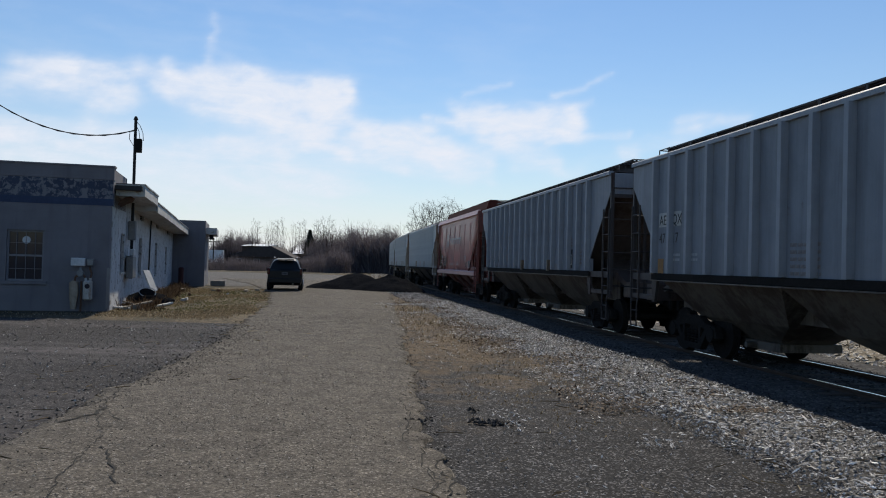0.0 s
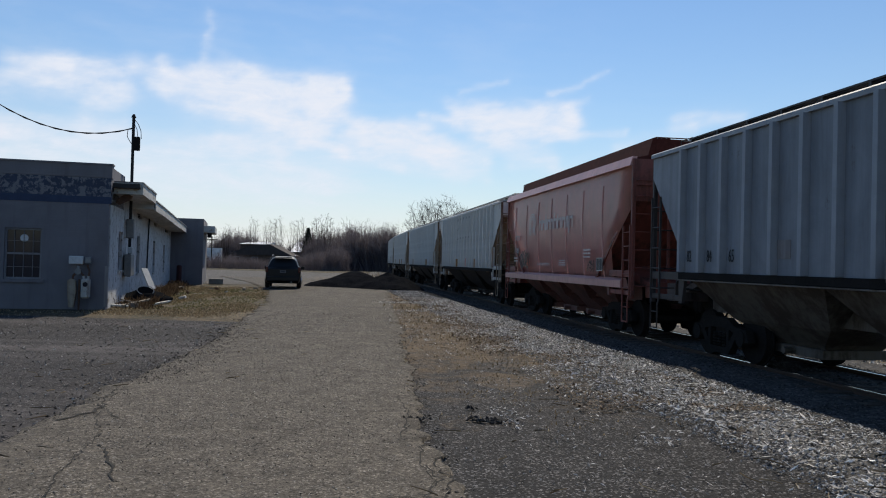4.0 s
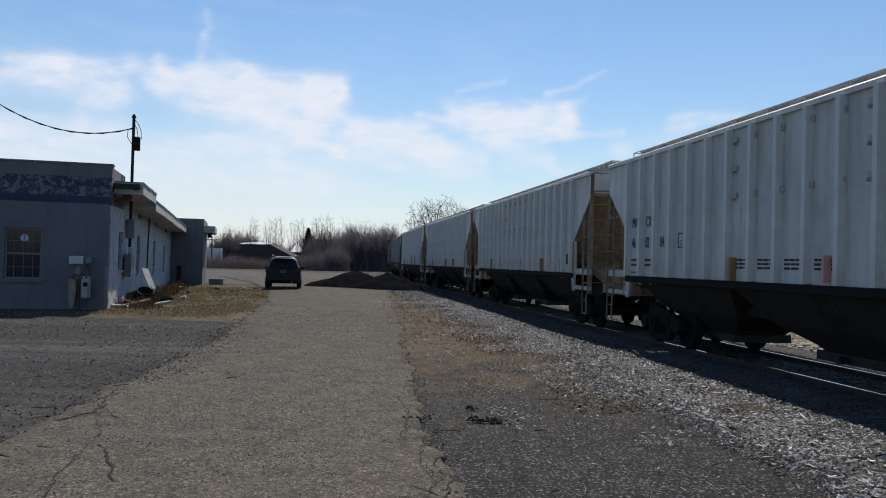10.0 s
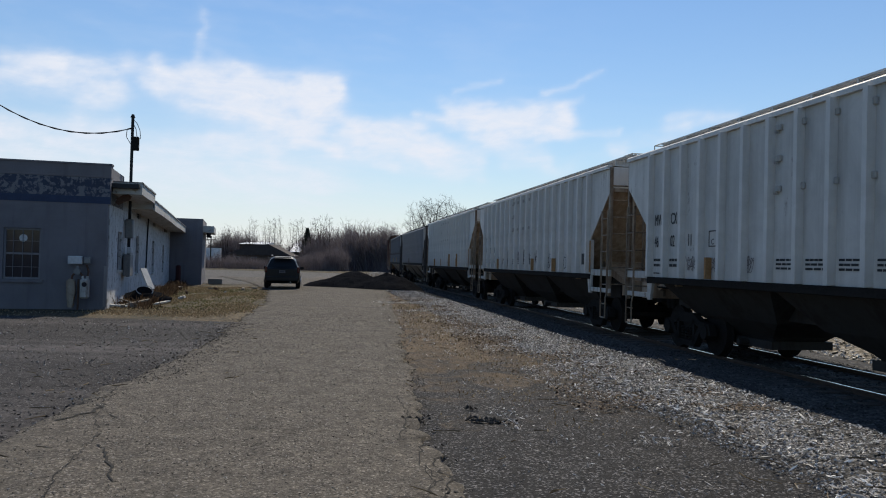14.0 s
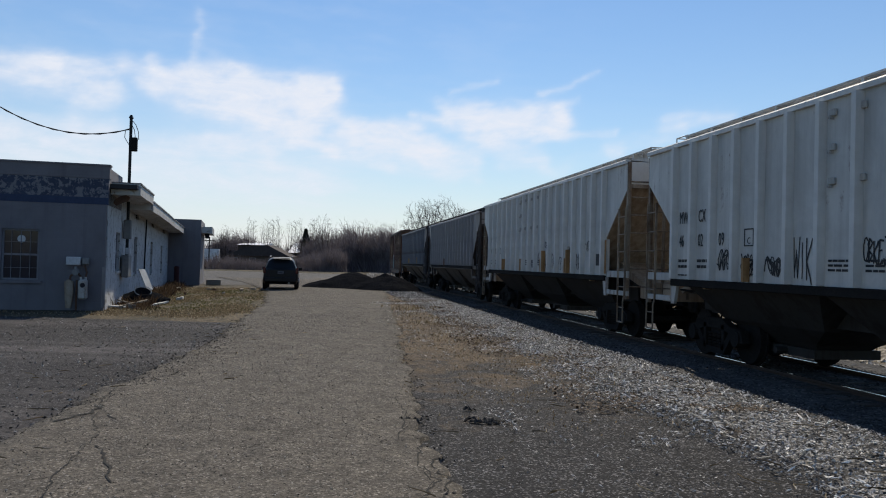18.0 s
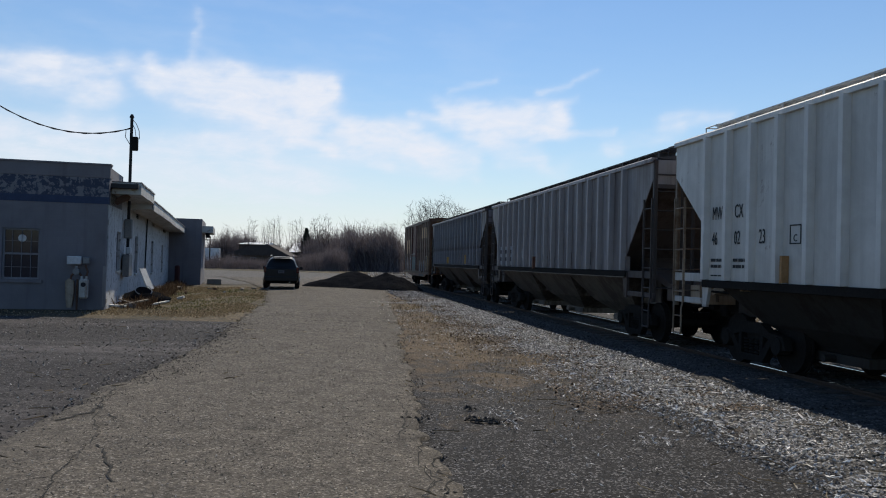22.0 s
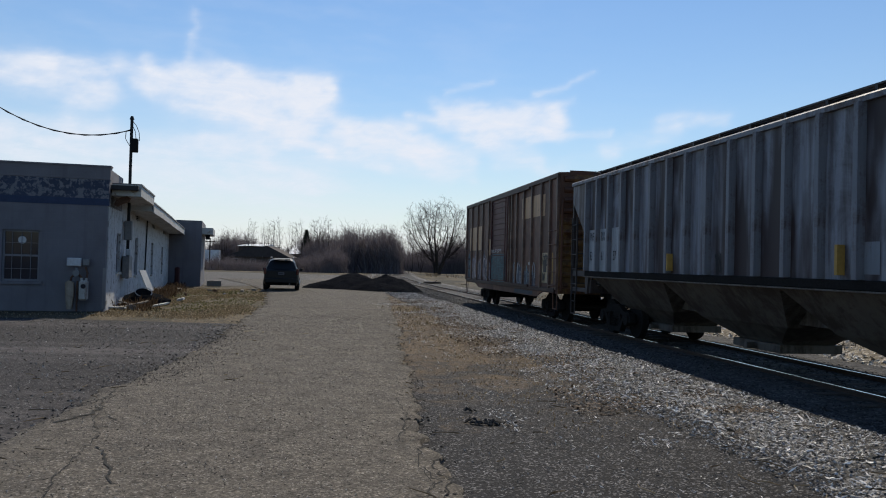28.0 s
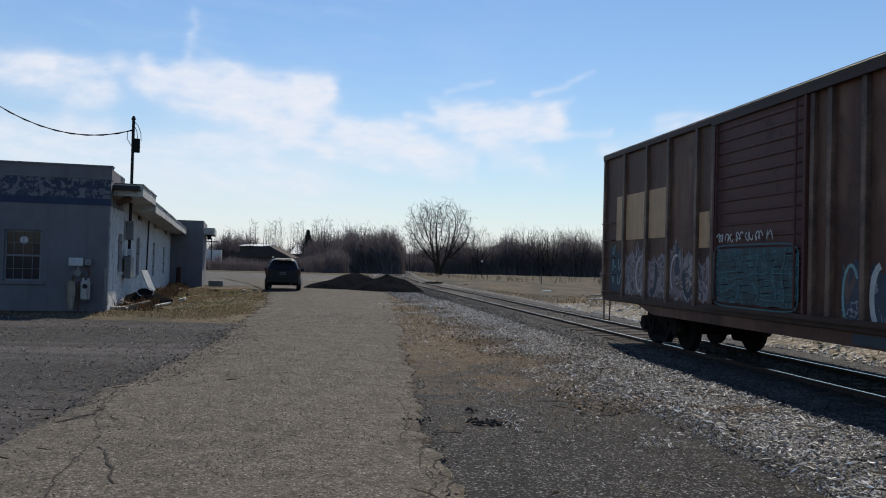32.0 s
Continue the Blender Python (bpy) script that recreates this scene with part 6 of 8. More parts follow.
def power_mast():
    p = thing("service_mast", at_building(0.18, 3.9, 0), "dark steel service mast with a transformer box on the eave", "service mast")
    top = 6.72
    bm = fresh()
    tube(bm, (0, 0, 0.9), (0, 0, top), 0.055, 0.055, 10)
    tube(bm, (0, 0, top), (0, 0, top + 0.12), 0.09, 0.04, 10)
    part("mast_pipe", bm, "cable", p)
    bm = fresh()
    box(bm, 0.02, -0.10, 5.52, 0.24, 0.12, 6.02, bevel=0.02)
    part("transformer_box", bm, "black_steel", p)
    bm = fresh()
    path_tube(bm, [(0.02, 0, 6.66), (0.16, 0, 6.5), (0.26, 0, 6.25), (0.28, 0, 5.95)], 0.012)
    path_tube(bm, [(-0.02, 0, 6.35), (-0.18, -0.05, 6.28), (-0.20, -0.05, 6.0), (-0.05, 0, 5.75)], 0.012)
    path_tube(bm, [(0.02, 0, 6.5), (0.12, 0, 6.3), (0.16, 0, 6.02)], 0.012)
    part("drip_loops", bm, "cable", p)
    bm = fresh()
    box(bm, -0.14, -0.10, 2.30, 0.14, 0.16, 3.0, bevel=0.03)
    part("weather_box", bm, "metal_grey", p)
    bm = fresh()
    box(bm, -0.12, -0.45, 0.92, 0.12, 0.45, 1.72, bevel=0.02)
    part("breaker_cabinet", bm, "metal_grey", p, "grey electrical cabinet")
    bm = fresh()
    box(bm, -0.05, -0.15, 1.74, 0.12, 0.15, 1.98, bevel=0.03)
    part("meter_socket", bm, "meter_white", p)
    # overhead service drop, sagging away to the left
    c = thing("overhead_cable", pose(0, 0, 0), "black twisted overhead service cable, sagging", "cable")
    bm = fresh()
    base = (at_building(0.18, 3.9, 6.33)).translation
    pts = []
    for i in range(25):
        u = i / 24
        x = base.x - 13.5 * u
        dx = 13.5 * u
        z = base.z - 0.30 * dx + 0.098 * dx * dx * (1 - 0.012 * dx)
        pts.append((x, base.y - 0.3 * u, z))
    for k in range(2):
        path_tube(bm, [(q[0], q[1], q[2] + 0.015 * (k * 2 - 1) * (1 if i % 2 else -1)) for i, q in enumerate(pts)], 0.018, 5)
    part("wire", bm, "cable", c)


power_mast()


def scrap():
    """Odds and ends along the side wall."""
    def slab(name, x, y, w, d, t, rx, ry, rz, mat, label, cat, z=0.0):
        bm = fresh()
        box(bm, -w / 2, -d / 2, 0, w / 2, d / 2, t, bevel=min(t, 0.01) * 0.4)
        o = put(bm, name, mat)
        o.matrix_basis = pose(x, y, z, rx, ry, rz)
        return tagged(o, label, cat)
    slab("scrap_board", -11.12, 31.4, 0.85, 0.42, 0.04, 0, 64, -12, "white_board", "white board leaning over rubble by the wall", "board", 0.80)
    slab("scrap_plank", -10.5, 27.4, 1.1, 0.25, 0.05, 0, 4, 12, "white_board", "pale plank lying in dead grass", "plank", -0.02)
    slab("scrap_plank", -10.35, 28.3, 0.9, 0.2, 0.05, 0, -12, 40, "wood_grey", "grey broken plank in dead grass", "plank", 0.06)
    slab("scrap_plank", -9.6, 28.6, 0.7, 0.22, 0.05, 14, -10, -30, "white_board", "pale splintered plank in dead grass", "plank", 0.05)
    slab("scrap_plank", -10.9, 29.0, 0.6, 0.3, 0.04, 8, 12, 60, "wood_grey", "weathered scrap of board", "plank", 0.05)
    bm = fresh()
    prof = []
    for k in range(20):
        a, c = 2 * math.pi * k / 20, 2 * math.pi * (k + 1) / 20
        tube(bm, (0.30 * math.cos(a), 0, 0.22 * math.sin(a)), (0.30 * math.cos(c), 0, 0.22 * math.sin(c)), 0.017, 0.017, 6)
        prof.append((0.28 * math.cos(a), 0.20 * math.sin(a)))
    o = thing("wash_basin", pose(-10.98, 30.8, 0.40, -38, 8, 20), "discarded wash basin with a white rim on rubble", "basin")
    part("rim", bm, "white_board", o)
    bm = fresh()
    prism(bm, prof, 0.05, 0.35)
    part("bowl", bm, "pile", o, "dark grimy bowl")
    bm = fresh()
    bmesh.ops.create_icosphere(bm, subdivisions=3, radius=1)
    for v in bm.verts:
        v.co = Vector((v.co.x * 1.0, v.co.y * 0.7, max(v.co.z, -0.1) * 0.36)) * (1 + 0.25 * noise.noise(v.co * 2.2))
    o = put(bm, "rubble_mound", "pile")
    o.matrix_basis = pose(-11.15, 31.1, 0)
    tagged(o, "dark mound of rubble against the wall", "rubble")
    # red pipe bollard by the annex
    g = thing("bollard", pose(-15.7, 49.6, 0), "dull red pipe bollard by the annex", "bollard")
    bm = fresh()
    tube(bm, (0, 0, -0.1), (0, 0, 1.10), 0.16, 0.16, 12)
    part("post", bm, "red_post", g)
    bm = fresh()
    tube(bm, (0, 0, 1.10), (0, 0, 1.16), 0.16, 0.09, 12)
    part("cap", bm, "red_post", g)
    bm = fresh()
    box(bm, -0.45, -0.3, 0, 0.45, 0.3, 0.35, bevel=0.03)
    o = put(bm, "crate", "wood_grey")
    o.matrix_basis = pose(-14.4, 53.0, -0.04, 0, 0, 15)
    tagged(o, "dark wooden crate on the ground", "crate")
    rng = random.Random(11)
    for k in range(26):
        w = rng.uniform(0.12, 0.4)
        slab("rubble_piece", rng.uniform(-16.2, -9.9) if k > 8 else rng.uniform(-11.6, -9.8), 27.0 + 20 * rng.random() ** 1.6, w, w * rng.uniform(0.4, 0.9), rng.uniform(0.05, 0.14), rng.uniform(-15, 15), rng.uniform(-15, 15), rng.uniform(0, 180), rng.choice(["white_board", "wood_grey", "grey_wall", "rust"]), "small broken piece of rubble", "rubble", -0.02)


scrap()


# ---------- the parked dark car ----------
M["car_black"], _nt, _ln, _b = material("black_car_paint", 0.42)
_b.inputs["Base Color"].default_value = (0.006, 0.0065, 0.008, 1)
_b.inputs["Specular IOR Level"].default_value = 0.3
_b.inputs["Coat Weight"].default_value = 0.1
_b.inputs["Coat Roughness"].default_value = 0.08
M["tyre"] = plain("tyre_rubber", (0.018, 0.018, 0.018), 0.85)
M["rim"], _nt, _ln, _b = material("alloy_rim", 0.35, 0.9)
_b.inputs["Base Color"].default_value = (0.35, 0.35, 0.36, 1)
M["tail_red"], _nt, _ln, _b = material("tail_lamp_lens", 0.2)
_b.inputs["Base Color"].default_value = (0.07, 0.006, 0.006, 1)
M["plate_grey"] = plain("plate_grey", (0.12, 0.12, 0.13), 0.5)


def suv():
    s = thing("suv", pose(-8.97, 47.0, 0.0, 0, 0, 9) @ Matrix.Scale(1.06, 4), "black compact SUV parked on the lane, seen from behind", "car")
    # cross-sections from the tail to the nose: (y, base z, half width, shoulder z, roof z, half roof)
    secs = [(0.00, 0.48, 0.84, 0.98, 1.06, 0.80), (0.10, 0.34, 0.90, 1.00, 1.16, 0.79), (0.34, 0.28, 0.92, 1.02, 1.64, 0.60), (0.75, 0.26, 0.93, 1.02, 1.72, 0.60), (1.6, 0.24, 0.93, 1.00, 1.74, 0.62), (2.4, 0.24, 0.93, 0.99, 1.70, 0.60), (2.95, 0.24, 0.93, 0.98, 1.45, 0.62), (3.35, 0.24, 0.92, 0.97, 1.08, 0.72), (4.1, 0.28, 0.88, 0.90, 0.98, 0.66), (4.45, 0.36, 0.78, 0.74, 0.82, 0.58)]
    bm = fresh()
    rings = []
    for y, zb, hw, zs, zr, hr in secs:
        half = [(hw * 0.90, zb), (hw, zb + 0.16), (hw, zs - 0.12), (hw * 0.975, zs), (hr + (hw - hr) * 0.28, zs + (zr - zs) * 0.72), (hr, zr - (zr - zs) * 0.10), (hr * 0.75, zr)]
        ring = [(x, z) for x, z in half] + [(-x, z) for x, z in half[::-1]]
        rings.append([bm.verts.new((x, y, z)) for x, z in ring])
    n = len(rings[0])
    for a, b in zip(rings, rings[1:]):
        for i in range(n):
            bm.faces.new((a[i], a[(i + 1) % n], b[(i + 1) % n], b[i]))
    bm.faces.new(rings[0][::-1])
    bm.faces.new(rings[-1])
    bmesh.ops.recalc_face_normals(bm, faces=bm.faces[:])
    body = part("body", bm, "car_black", s, smooth=False)
    md = body.modifiers.new("round", "BEVEL")
    md.width, md.segments, md.limit_method, md.angle_limit = 0.035, 2, "ANGLE", radians(20)
    bm = fresh()
    prism(bm, [(-0.62, 1.12), (0.62, 1.12), (0.50, 1.54), (-0.50, 1.54)], -0.005, 0.012)
    o = part("rear_window", bm, "glass", s)
    o.matrix_basis = pose(0, 0.30, 0.0) @ Matrix.Translation((0, -0.17, 1.12)) @ Matrix.Rotation(radians(-26), 4, "X") @ Matrix.Translation((0, 0, -1.12))
    for x in (-1, 1):
        bm = fresh()
        prism(bm, [(0.75, 1.10), (2.7, 1.08), (2.35, 1.56), (0.95, 1.58)], x * 0.80, x * 0.815, "yz") if x > 0 else prism(bm, [(0.75, 1.10), (2.7, 1.08), (2.35, 1.56), (0.95, 1.58)], -0.815, -0.80, "yz")
        part("side_window", bm, "glass", s)
        bm = fresh()
        box(bm, x * 0.86 - 0.07, -0.03, 0.86, x * 0.86 + 0.07, 0.14, 1.18, bevel=0.03)
        part("tail_light", bm, "tail_red", s)
        bm = fresh()
        box(bm, x * 1.02 - 0.10, 2.72, 1.02, x * 1.02 + 0.10, 2.84, 1.18, bevel=0.03)
        part("door_mirror", bm, "car_black", s)
        bm = fresh()
        path_tube(bm, [(x * 0.60, 0.7, 1.74), (x * 0.60, 0.8, 1.79), (x * 0.60, 2.3, 1.79), (x * 0.60, 2.4, 1.72)], 0.02, 6)
        part("roof_rail", bm, "rim", s)
        for y in (0.85, 3.55):
            bm = fresh()
            g = bmesh.ops.create_cone(bm, cap_ends=True, segments=24, radius1=0.345, radius2=0.345, depth=0.23, matrix=Matrix.Translation((x * 0.84, y, 0.345)) @ Matrix.Rotation(radians(90), 4, "Y"))
            bmesh.ops.bevel(bm, geom=[e for e in bm.edges if len(e.link_faces) == 2 and abs(e.link_faces[0].normal.dot(e.link_faces[1].normal)) < 0.3], offset=0.03, segments=2, affect="EDGES")
            tyre = part("wheel", bm, "tyre", s)
            bm = fresh()
            bmesh.ops.create_cone(bm, cap_ends=True, segments=18, radius1=0.22, radius2=0.20, depth=0.02, matrix=Matrix.Translation((x * 0.965, y, 0.345)) @ Matrix.Rotation(radians(90), 4, "Y"))
            part("rim", bm, "rim", tyre)
    bm = fresh()
    box(bm, -0.86, -0.05, 0.40, 0.86, 0.06, 0.66, bevel=0.04)
    part("rear_bumper", bm, "car_black", s)
    bm = fresh()
    box(bm, -0.16, -0.025, 0.84, 0.16, -0.005, 0.99)
    plate_ = part("number_plate", bm, "plate_grey", s)
    bm = fresh()
    for k in range(5):
        box(bm, -0.11 + 0.045 * k, -0.031, 0.88, -0.085 + 0.045 * k, -0.026, 0.95)
    part("plate_bars", bm, "black_paint", plate_)
    bm = fresh()
    box(bm, -0.45, 0.02, 1.66, 0.45, 0.36, 1.70, bevel=0.012)
    part("tail_spoiler", bm, "car_black", s)
    bm = fresh()
    tube(bm, (0.45, -0.04, 0.36), (0.45, 0.2, 0.36), 0.035, 0.035, 8)
    part("exhaust", bm, "rim", s)


suv()


# ---------- heaps of dark gravel ----------
def heap(x, y, lx, ly, h, seed, label):
    vs, fs = [], []
    n = 48
    for j in range(n + 1):
        for i in range(n + 1):
            u, v = 2 * i / n - 1, 2 * j / n - 1
            r = math.hypot(u, v) * (1 + 0.16 * noise.noise(Vector((u * 1.6, v * 1.6, seed))))
            z = h * max(0.0, 1 - r) ** 0.85
            z += 0.05 * noise.noise(Vector((u * 9, v * 9, seed))) * (1 if z > 0.02 else 0) + 0.16 * h * noise.noise(Vector((u * 3, v * 3, seed + 2))) * max(0.0, 1 - r)
            vs.append((u * lx, v * ly, z - 0.10))
    m = n + 1
    fs = [(j * m + i, j * m + i + 1, (j + 1) * m + i + 1, (j + 1) * m + i) for j in range(n) for i in range(n)]
    o = soup("gravel_mound", vs, fs, "pile")
    o.matrix_basis = pose(x, y, 0)
    return tagged(o, label, "gravel mound", "mounds of gravel")


heap(-5.6, 54.2, 3.5, 3.0, 1.14, 3.0, "dark heap of gravel dumped at the end of the lane")
heap(-3.3, 52.2, 2.6, 2.4, 1.12, 9.0, "smaller dark heap of gravel beside the track")

# ---------- bare trees and thickets ----------
M["bark"] = grainy("grey_brown_bark", (0.020, 0.016, 0.013), (0.045, 0.036, 0.030), (0.085, 0.070, 0.058), 12, 1.0, 0.9, 0.4, 0.02)
M["twigs"] = thin("bare_twigs", [(0.0, (0.030, 0.025, 0.024)), (0.6, (0.048, 0.041, 0.039)), (1.0, (0.075, 0.064, 0.060))], 0.03)
# brush tones greyed and lifted: the haze of distance is in the colour
M["brush"] = thin("haze_greyed_brush", [(0.0, (0.095, 0.080, 0.085)), (0.6, (0.168, 0.146, 0.154)), (1.0, (0.26, 0.232, 0.24))], 0.32)
M["evergreen"] = grainy("evergreen_needles", (0.010, 0.016, 0.009), (0.022, 0.032, 0.018), (0.04, 0.055, 0.03), 4, 0.6, 0.9, 0.0, 0.01)
M["tan_brush"] = thin("tan_dead_weeds", [(0.0, (0.09, 0.07, 0.048)), (0.5, (0.17, 0.135, 0.095)), (1.0, (0.27, 0.215, 0.15))], 0.3)


def limb(vs, fs, a, b, r0, r1, n):
    d = (b - a)
    if d.length < 1e-4:
        return
    q = d.to_track_quat("Z", "Y")
    k = len(vs)
    for p, r in ((a, r0), (b, r1)):
        for i in range(n):
            t = 2 * math.pi * i / n
            vs.append(tuple(p + q @ Vector((r * math.cos(t), r * math.sin(t), 0))))
    for i in range(n):
        fs.append((k + i, k + (i + 1) % n, k + n + (i + 1) % n, k + n + i))


def crown_tree(x, y, height, wide, seed, stems=1, low=0.25, points=420, step=0.42, tip=0.011, label="bare leafless deciduous tree", shell=0.45, rise=0.22, pipe=2.05):
    """A bare tree whose limbs reach out to fill an oval crown and end in fine twigs."""
    rng = random.Random(seed)
    gen = np.random.default_rng(seed)
    z0 = height * low
    u = gen.normal(size=(points, 3))
    u /= np.linalg.norm(u, axis=1)[:, None]
    u *= (shell + (1 - shell) * gen.random((points, 1)) ** 0.5)
    goal = np.column_stack((u[:, 0] * wide / 2, u[:, 1] * wide / 2, (z0 + height) / 2 + u[:, 2] * (height - z0) / 2))
    goal += gen.normal(size=goal.shape) * 0.02 * wide
    lobes = np.array([0.86 + 0.34 * noise.noise(Vector(q) * 2.1 + Vector((seed, 0, 0))) for q in u])
    goal[:, :2] *= lobes[:, None]
    goal[:, 2] = z0 + (goal[:, 2] - z0) * (0.5 + 0.5 * lobes)
    pos, par = [], []
    for k in range(stems):
        a = 6.283 * k / stems + rng.random()
        lean = (0.10 + 0.10 * rng.random()) * wide / height * (stems > 1)
        q = Vector((0.3 * math.cos(a) * (stems > 1), 0.3 * math.sin(a) * (stems > 1), -0.3))
        d = Vector((lean * math.cos(a), lean * math.sin(a), 1)).normalized()
        last = -1
        while q.z < z0 * 0.9:
            pos.append(tuple(q))
            par.append(last)
            last = len(pos) - 1
            q = q + d * step
            d = (d + Vector((rng.gauss(0, 0.06), rng.gauss(0, 0.06), 0.02))).normalized()
    P = np.array(pos)
    D = np.linalg.norm(goal[:, None] - P[None], axis=2)
    near, dist = D.argmin(1), D.min(1)
    alive = np.ones(points, bool)
    for _ in range(90):
        fresh_pos = []
        for n in np.unique(near[alive]):
            if par.count(n) >= 3:
                alive &= near != n
                continue
            g = goal[alive & (near == n)]
            d = g - P[n]
            d = (d / np.linalg.norm(d, axis=1)[:, None]).mean(0) + gen.normal(size=3) * 0.07 + np.array((0, 0, rise))
            d /= np.linalg.norm(d) + 1e-9
            fresh_pos.append((P[n] + d * step, int(n)))
        if not fresh_pos:
            break
        base = len(P)
        par += [n for _q, n in fresh_pos]
        Q = np.array([q for q, _n in fresh_pos])
        P = np.vstack((P, Q))
        D = np.linalg.norm(goal[:, None] - Q[None], axis=2)
        k, m = D.argmin(1), D.min(1)
        better = m < dist
        near[better], dist[better] = k[better] + base, m[better]
        alive &= dist > step * 1.05
    n = len(P)
    flow = np.zeros(n)
    ends = set(range(n)) - set(par)
    for i in range(n - 1, -1, -1):
        if i in ends:
            flow[i] = tip ** pipe
        if par[i] >= 0:
            flow[par[i]] += flow[i]
    rad = flow ** (1 / pipe)
    trunk, crown = ([], []), ([], [])
    pts = [Vector(q) for q in P]
    for i in range(n):
        if par[i] < 0:
            continue
        r0, r1 = rad[par[i]], rad[i]
        store = trunk if r1 > 0.10 else crown
        limb(store[0], store[1], pts[par[i]], pts[i], min(r0, r1 * 1.35), r1, 7 if r1 > 0.10 else (4 if r1 > 0.03 else 3))
        if r1 < tip * 3.2 and pts[i].z > z0 * 1.3:
            d0 = (pts[i] - pts[par[i]]).normalized()
            for _t in range(6 if i in ends else 3):
                d = (d0 + Vector((rng.gauss(0, 0.5), rng.gauss(0, 0.5), rng.gauss(0.12, 0.4)))).normalized()
                a = pts[i]
                for ln_, w in ((rng.uniform(0.3, 0.6), tip * 0.8), (rng.uniform(0.2, 0.5), tip * 0.55)):
                    b2 = a + d * ln_ * height / 11
                    k = len(crown[0])
                    crown[0].extend(((a.x - w, a.y, a.z), (a.x + w, a.y, a.z + w), tuple(b2)))
                    crown[1].append((k, k + 1, k + 2))
                    d = (d + Vector((rng.gauss(0, 0.4), rng.gauss(0, 0.4), rng.gauss(0.1, 0.3)))).normalized()
                    a = a.lerp(b2, 0.6)
    t = thing("bare_tree", pose(x, y, gz(x, y)), label, "tree", "bare trees in the distance")
    for nm, (vs, fs), mat in (("trunk", trunk, "bark"), ("crown", crown, "twigs")):
        if vs:
            soup(nm, vs, fs, mat, t)
    return t


big = crown_tree(-0.3, 148, 13.6, 14.4, 5, stems=3, low=0.14, points=2300, step=0.36, tip=0.012, pipe=1.70, label="large spreading bare tree beyond the track")
slim = crown_tree(-22.0, 148, 10.2, 3.0, 8, stems=2, low=0.20, points=420, step=0.34, tip=0.010, pipe=1.85, label="slim bare tree behind the field", shell=0.15, rise=0.5)
mid = crown_tree(20.0, 172, 10.4, 6.8, 12, stems=3, low=0.18, points=900, step=0.40, tip=0.0105, pipe=1.85, label="upright bare tree behind the field", shell=0.3)
rng = random.Random(21)
for x, y, k in ((-39.4, 150, 0.66), (-38, 146, 0.72), (-35.4, 150, 0.70), (-33.6, 147, 0.90), (-32.4, 152, 0.84), (-31.0, 149, 0.98), (-28.8, 146, 0.95), (-27.4, 152, 0.90), (-25.4, 149, 0.98), (-23.6, 152, 0.90), (-20.4, 147, 0.98), (-18.8, 150, 0.84), (-40.8, 152, 0.62), (-16.4, 150, 0.82), (-12.0, 152, 0.80), (-7.2, 160, 0.8), (-5.6, 158, 0.85)):
    copy_thing(slim, pose(x, y, gz(x, y), 0, 0, rng.uniform(0, 360))).scale = (k, k, k * rng.uniform(0.95, 1.05))
for x, y, k in ((8.0, 168, 0.94), (12.5, 175, 0.66), (16.2, 176, 1.06), (22.6, 170, 0.90), (25.4, 176, 1.0), (28.5, 170, 0.96), (32.0, 176, 0.90), (36.0, 172, 0.95), (41.0, 174, 0.9), (47.0, 176, 1.0), (54.0, 172, 0.9), (61.0, 176, 0.95), (69.0, 174, 0.9), (-3.8, 166, 0.62), (4.2, 178, 0.72)):
    copy_thing(mid, pose(x, y, gz(x, y), 0, 0, rng.uniform(0, 360))).scale = (k, k, k)


def thicket(name, rows, count, mat, label, seed, category="thicket"):
    """A belt of domed bushes of bare stems and fine twigs; rows: x, y, belt depth, height of the tops; count: stems in all."""
    rng = random.Random(seed)
    vs, fs = [], []

    def sliver(p, q, w):
        k = len(vs)
        vs.extend(((p.x - w, p.y, p.z), (p.x + w, p.y, p.z + w), (q.x, q.y, q.z)))
        fs.append((k, k + 1, k + 2))

    per = 24
    for _ in range(count // per):
        u = rng.random() * (len(rows) - 1)
        i = min(int(u), len(rows) - 2)
        a, b = rows[i], rows[i + 1]
        x, y0, dep, h = (a[k] + (b[k] - a[k]) * (u - i) for k in range(4))
        y = y0 + rng.random() * dep
        h *= (0.58 + 0.42 * rng.random()) * (1.0 + 0.35 * noise.noise(Vector((x * 0.22, y * 0.1, seed))))
        wide = h * rng.uniform(0.22, 0.42)
        for _s in range(per):
            r, ang = math.sqrt(rng.random()), rng.random() * 6.283
            top = Vector((x + wide * r * math.cos(ang), y + wide * r * math.sin(ang), h * (1 - 0.42 * r * r) * rng.uniform(0.55, 1.0)))
            p = Vector((x + 0.3 * wide * rng.gauss(0, 1), y + 0.3 * wide * rng.gauss(0, 1), -0.15))
            mid_ = p.lerp(top, 0.55) + Vector((rng.gauss(0, 0.06), rng.gauss(0, 0.06), 0.04)) * h
            w = rng.uniform(0.006, 0.011) * h ** 0.75
            sliver(p, mid_ + (mid_ - p) * 0.06, w)
            sliver(mid_, top, w * 0.7)
            for _t in range(7):
                t = rng.random()
                c = mid_.lerp(top, t)
                e = c + Vector((rng.gauss(0, 0.085), rng.gauss(0, 0.07), rng.uniform(-0.01, 0.16))) * h * (1.1 - 0.5 * t)
                sliver(c, e, w * 0.42)
    return tagged(soup(name, vs, fs, mat), label, category, kind="stuff")


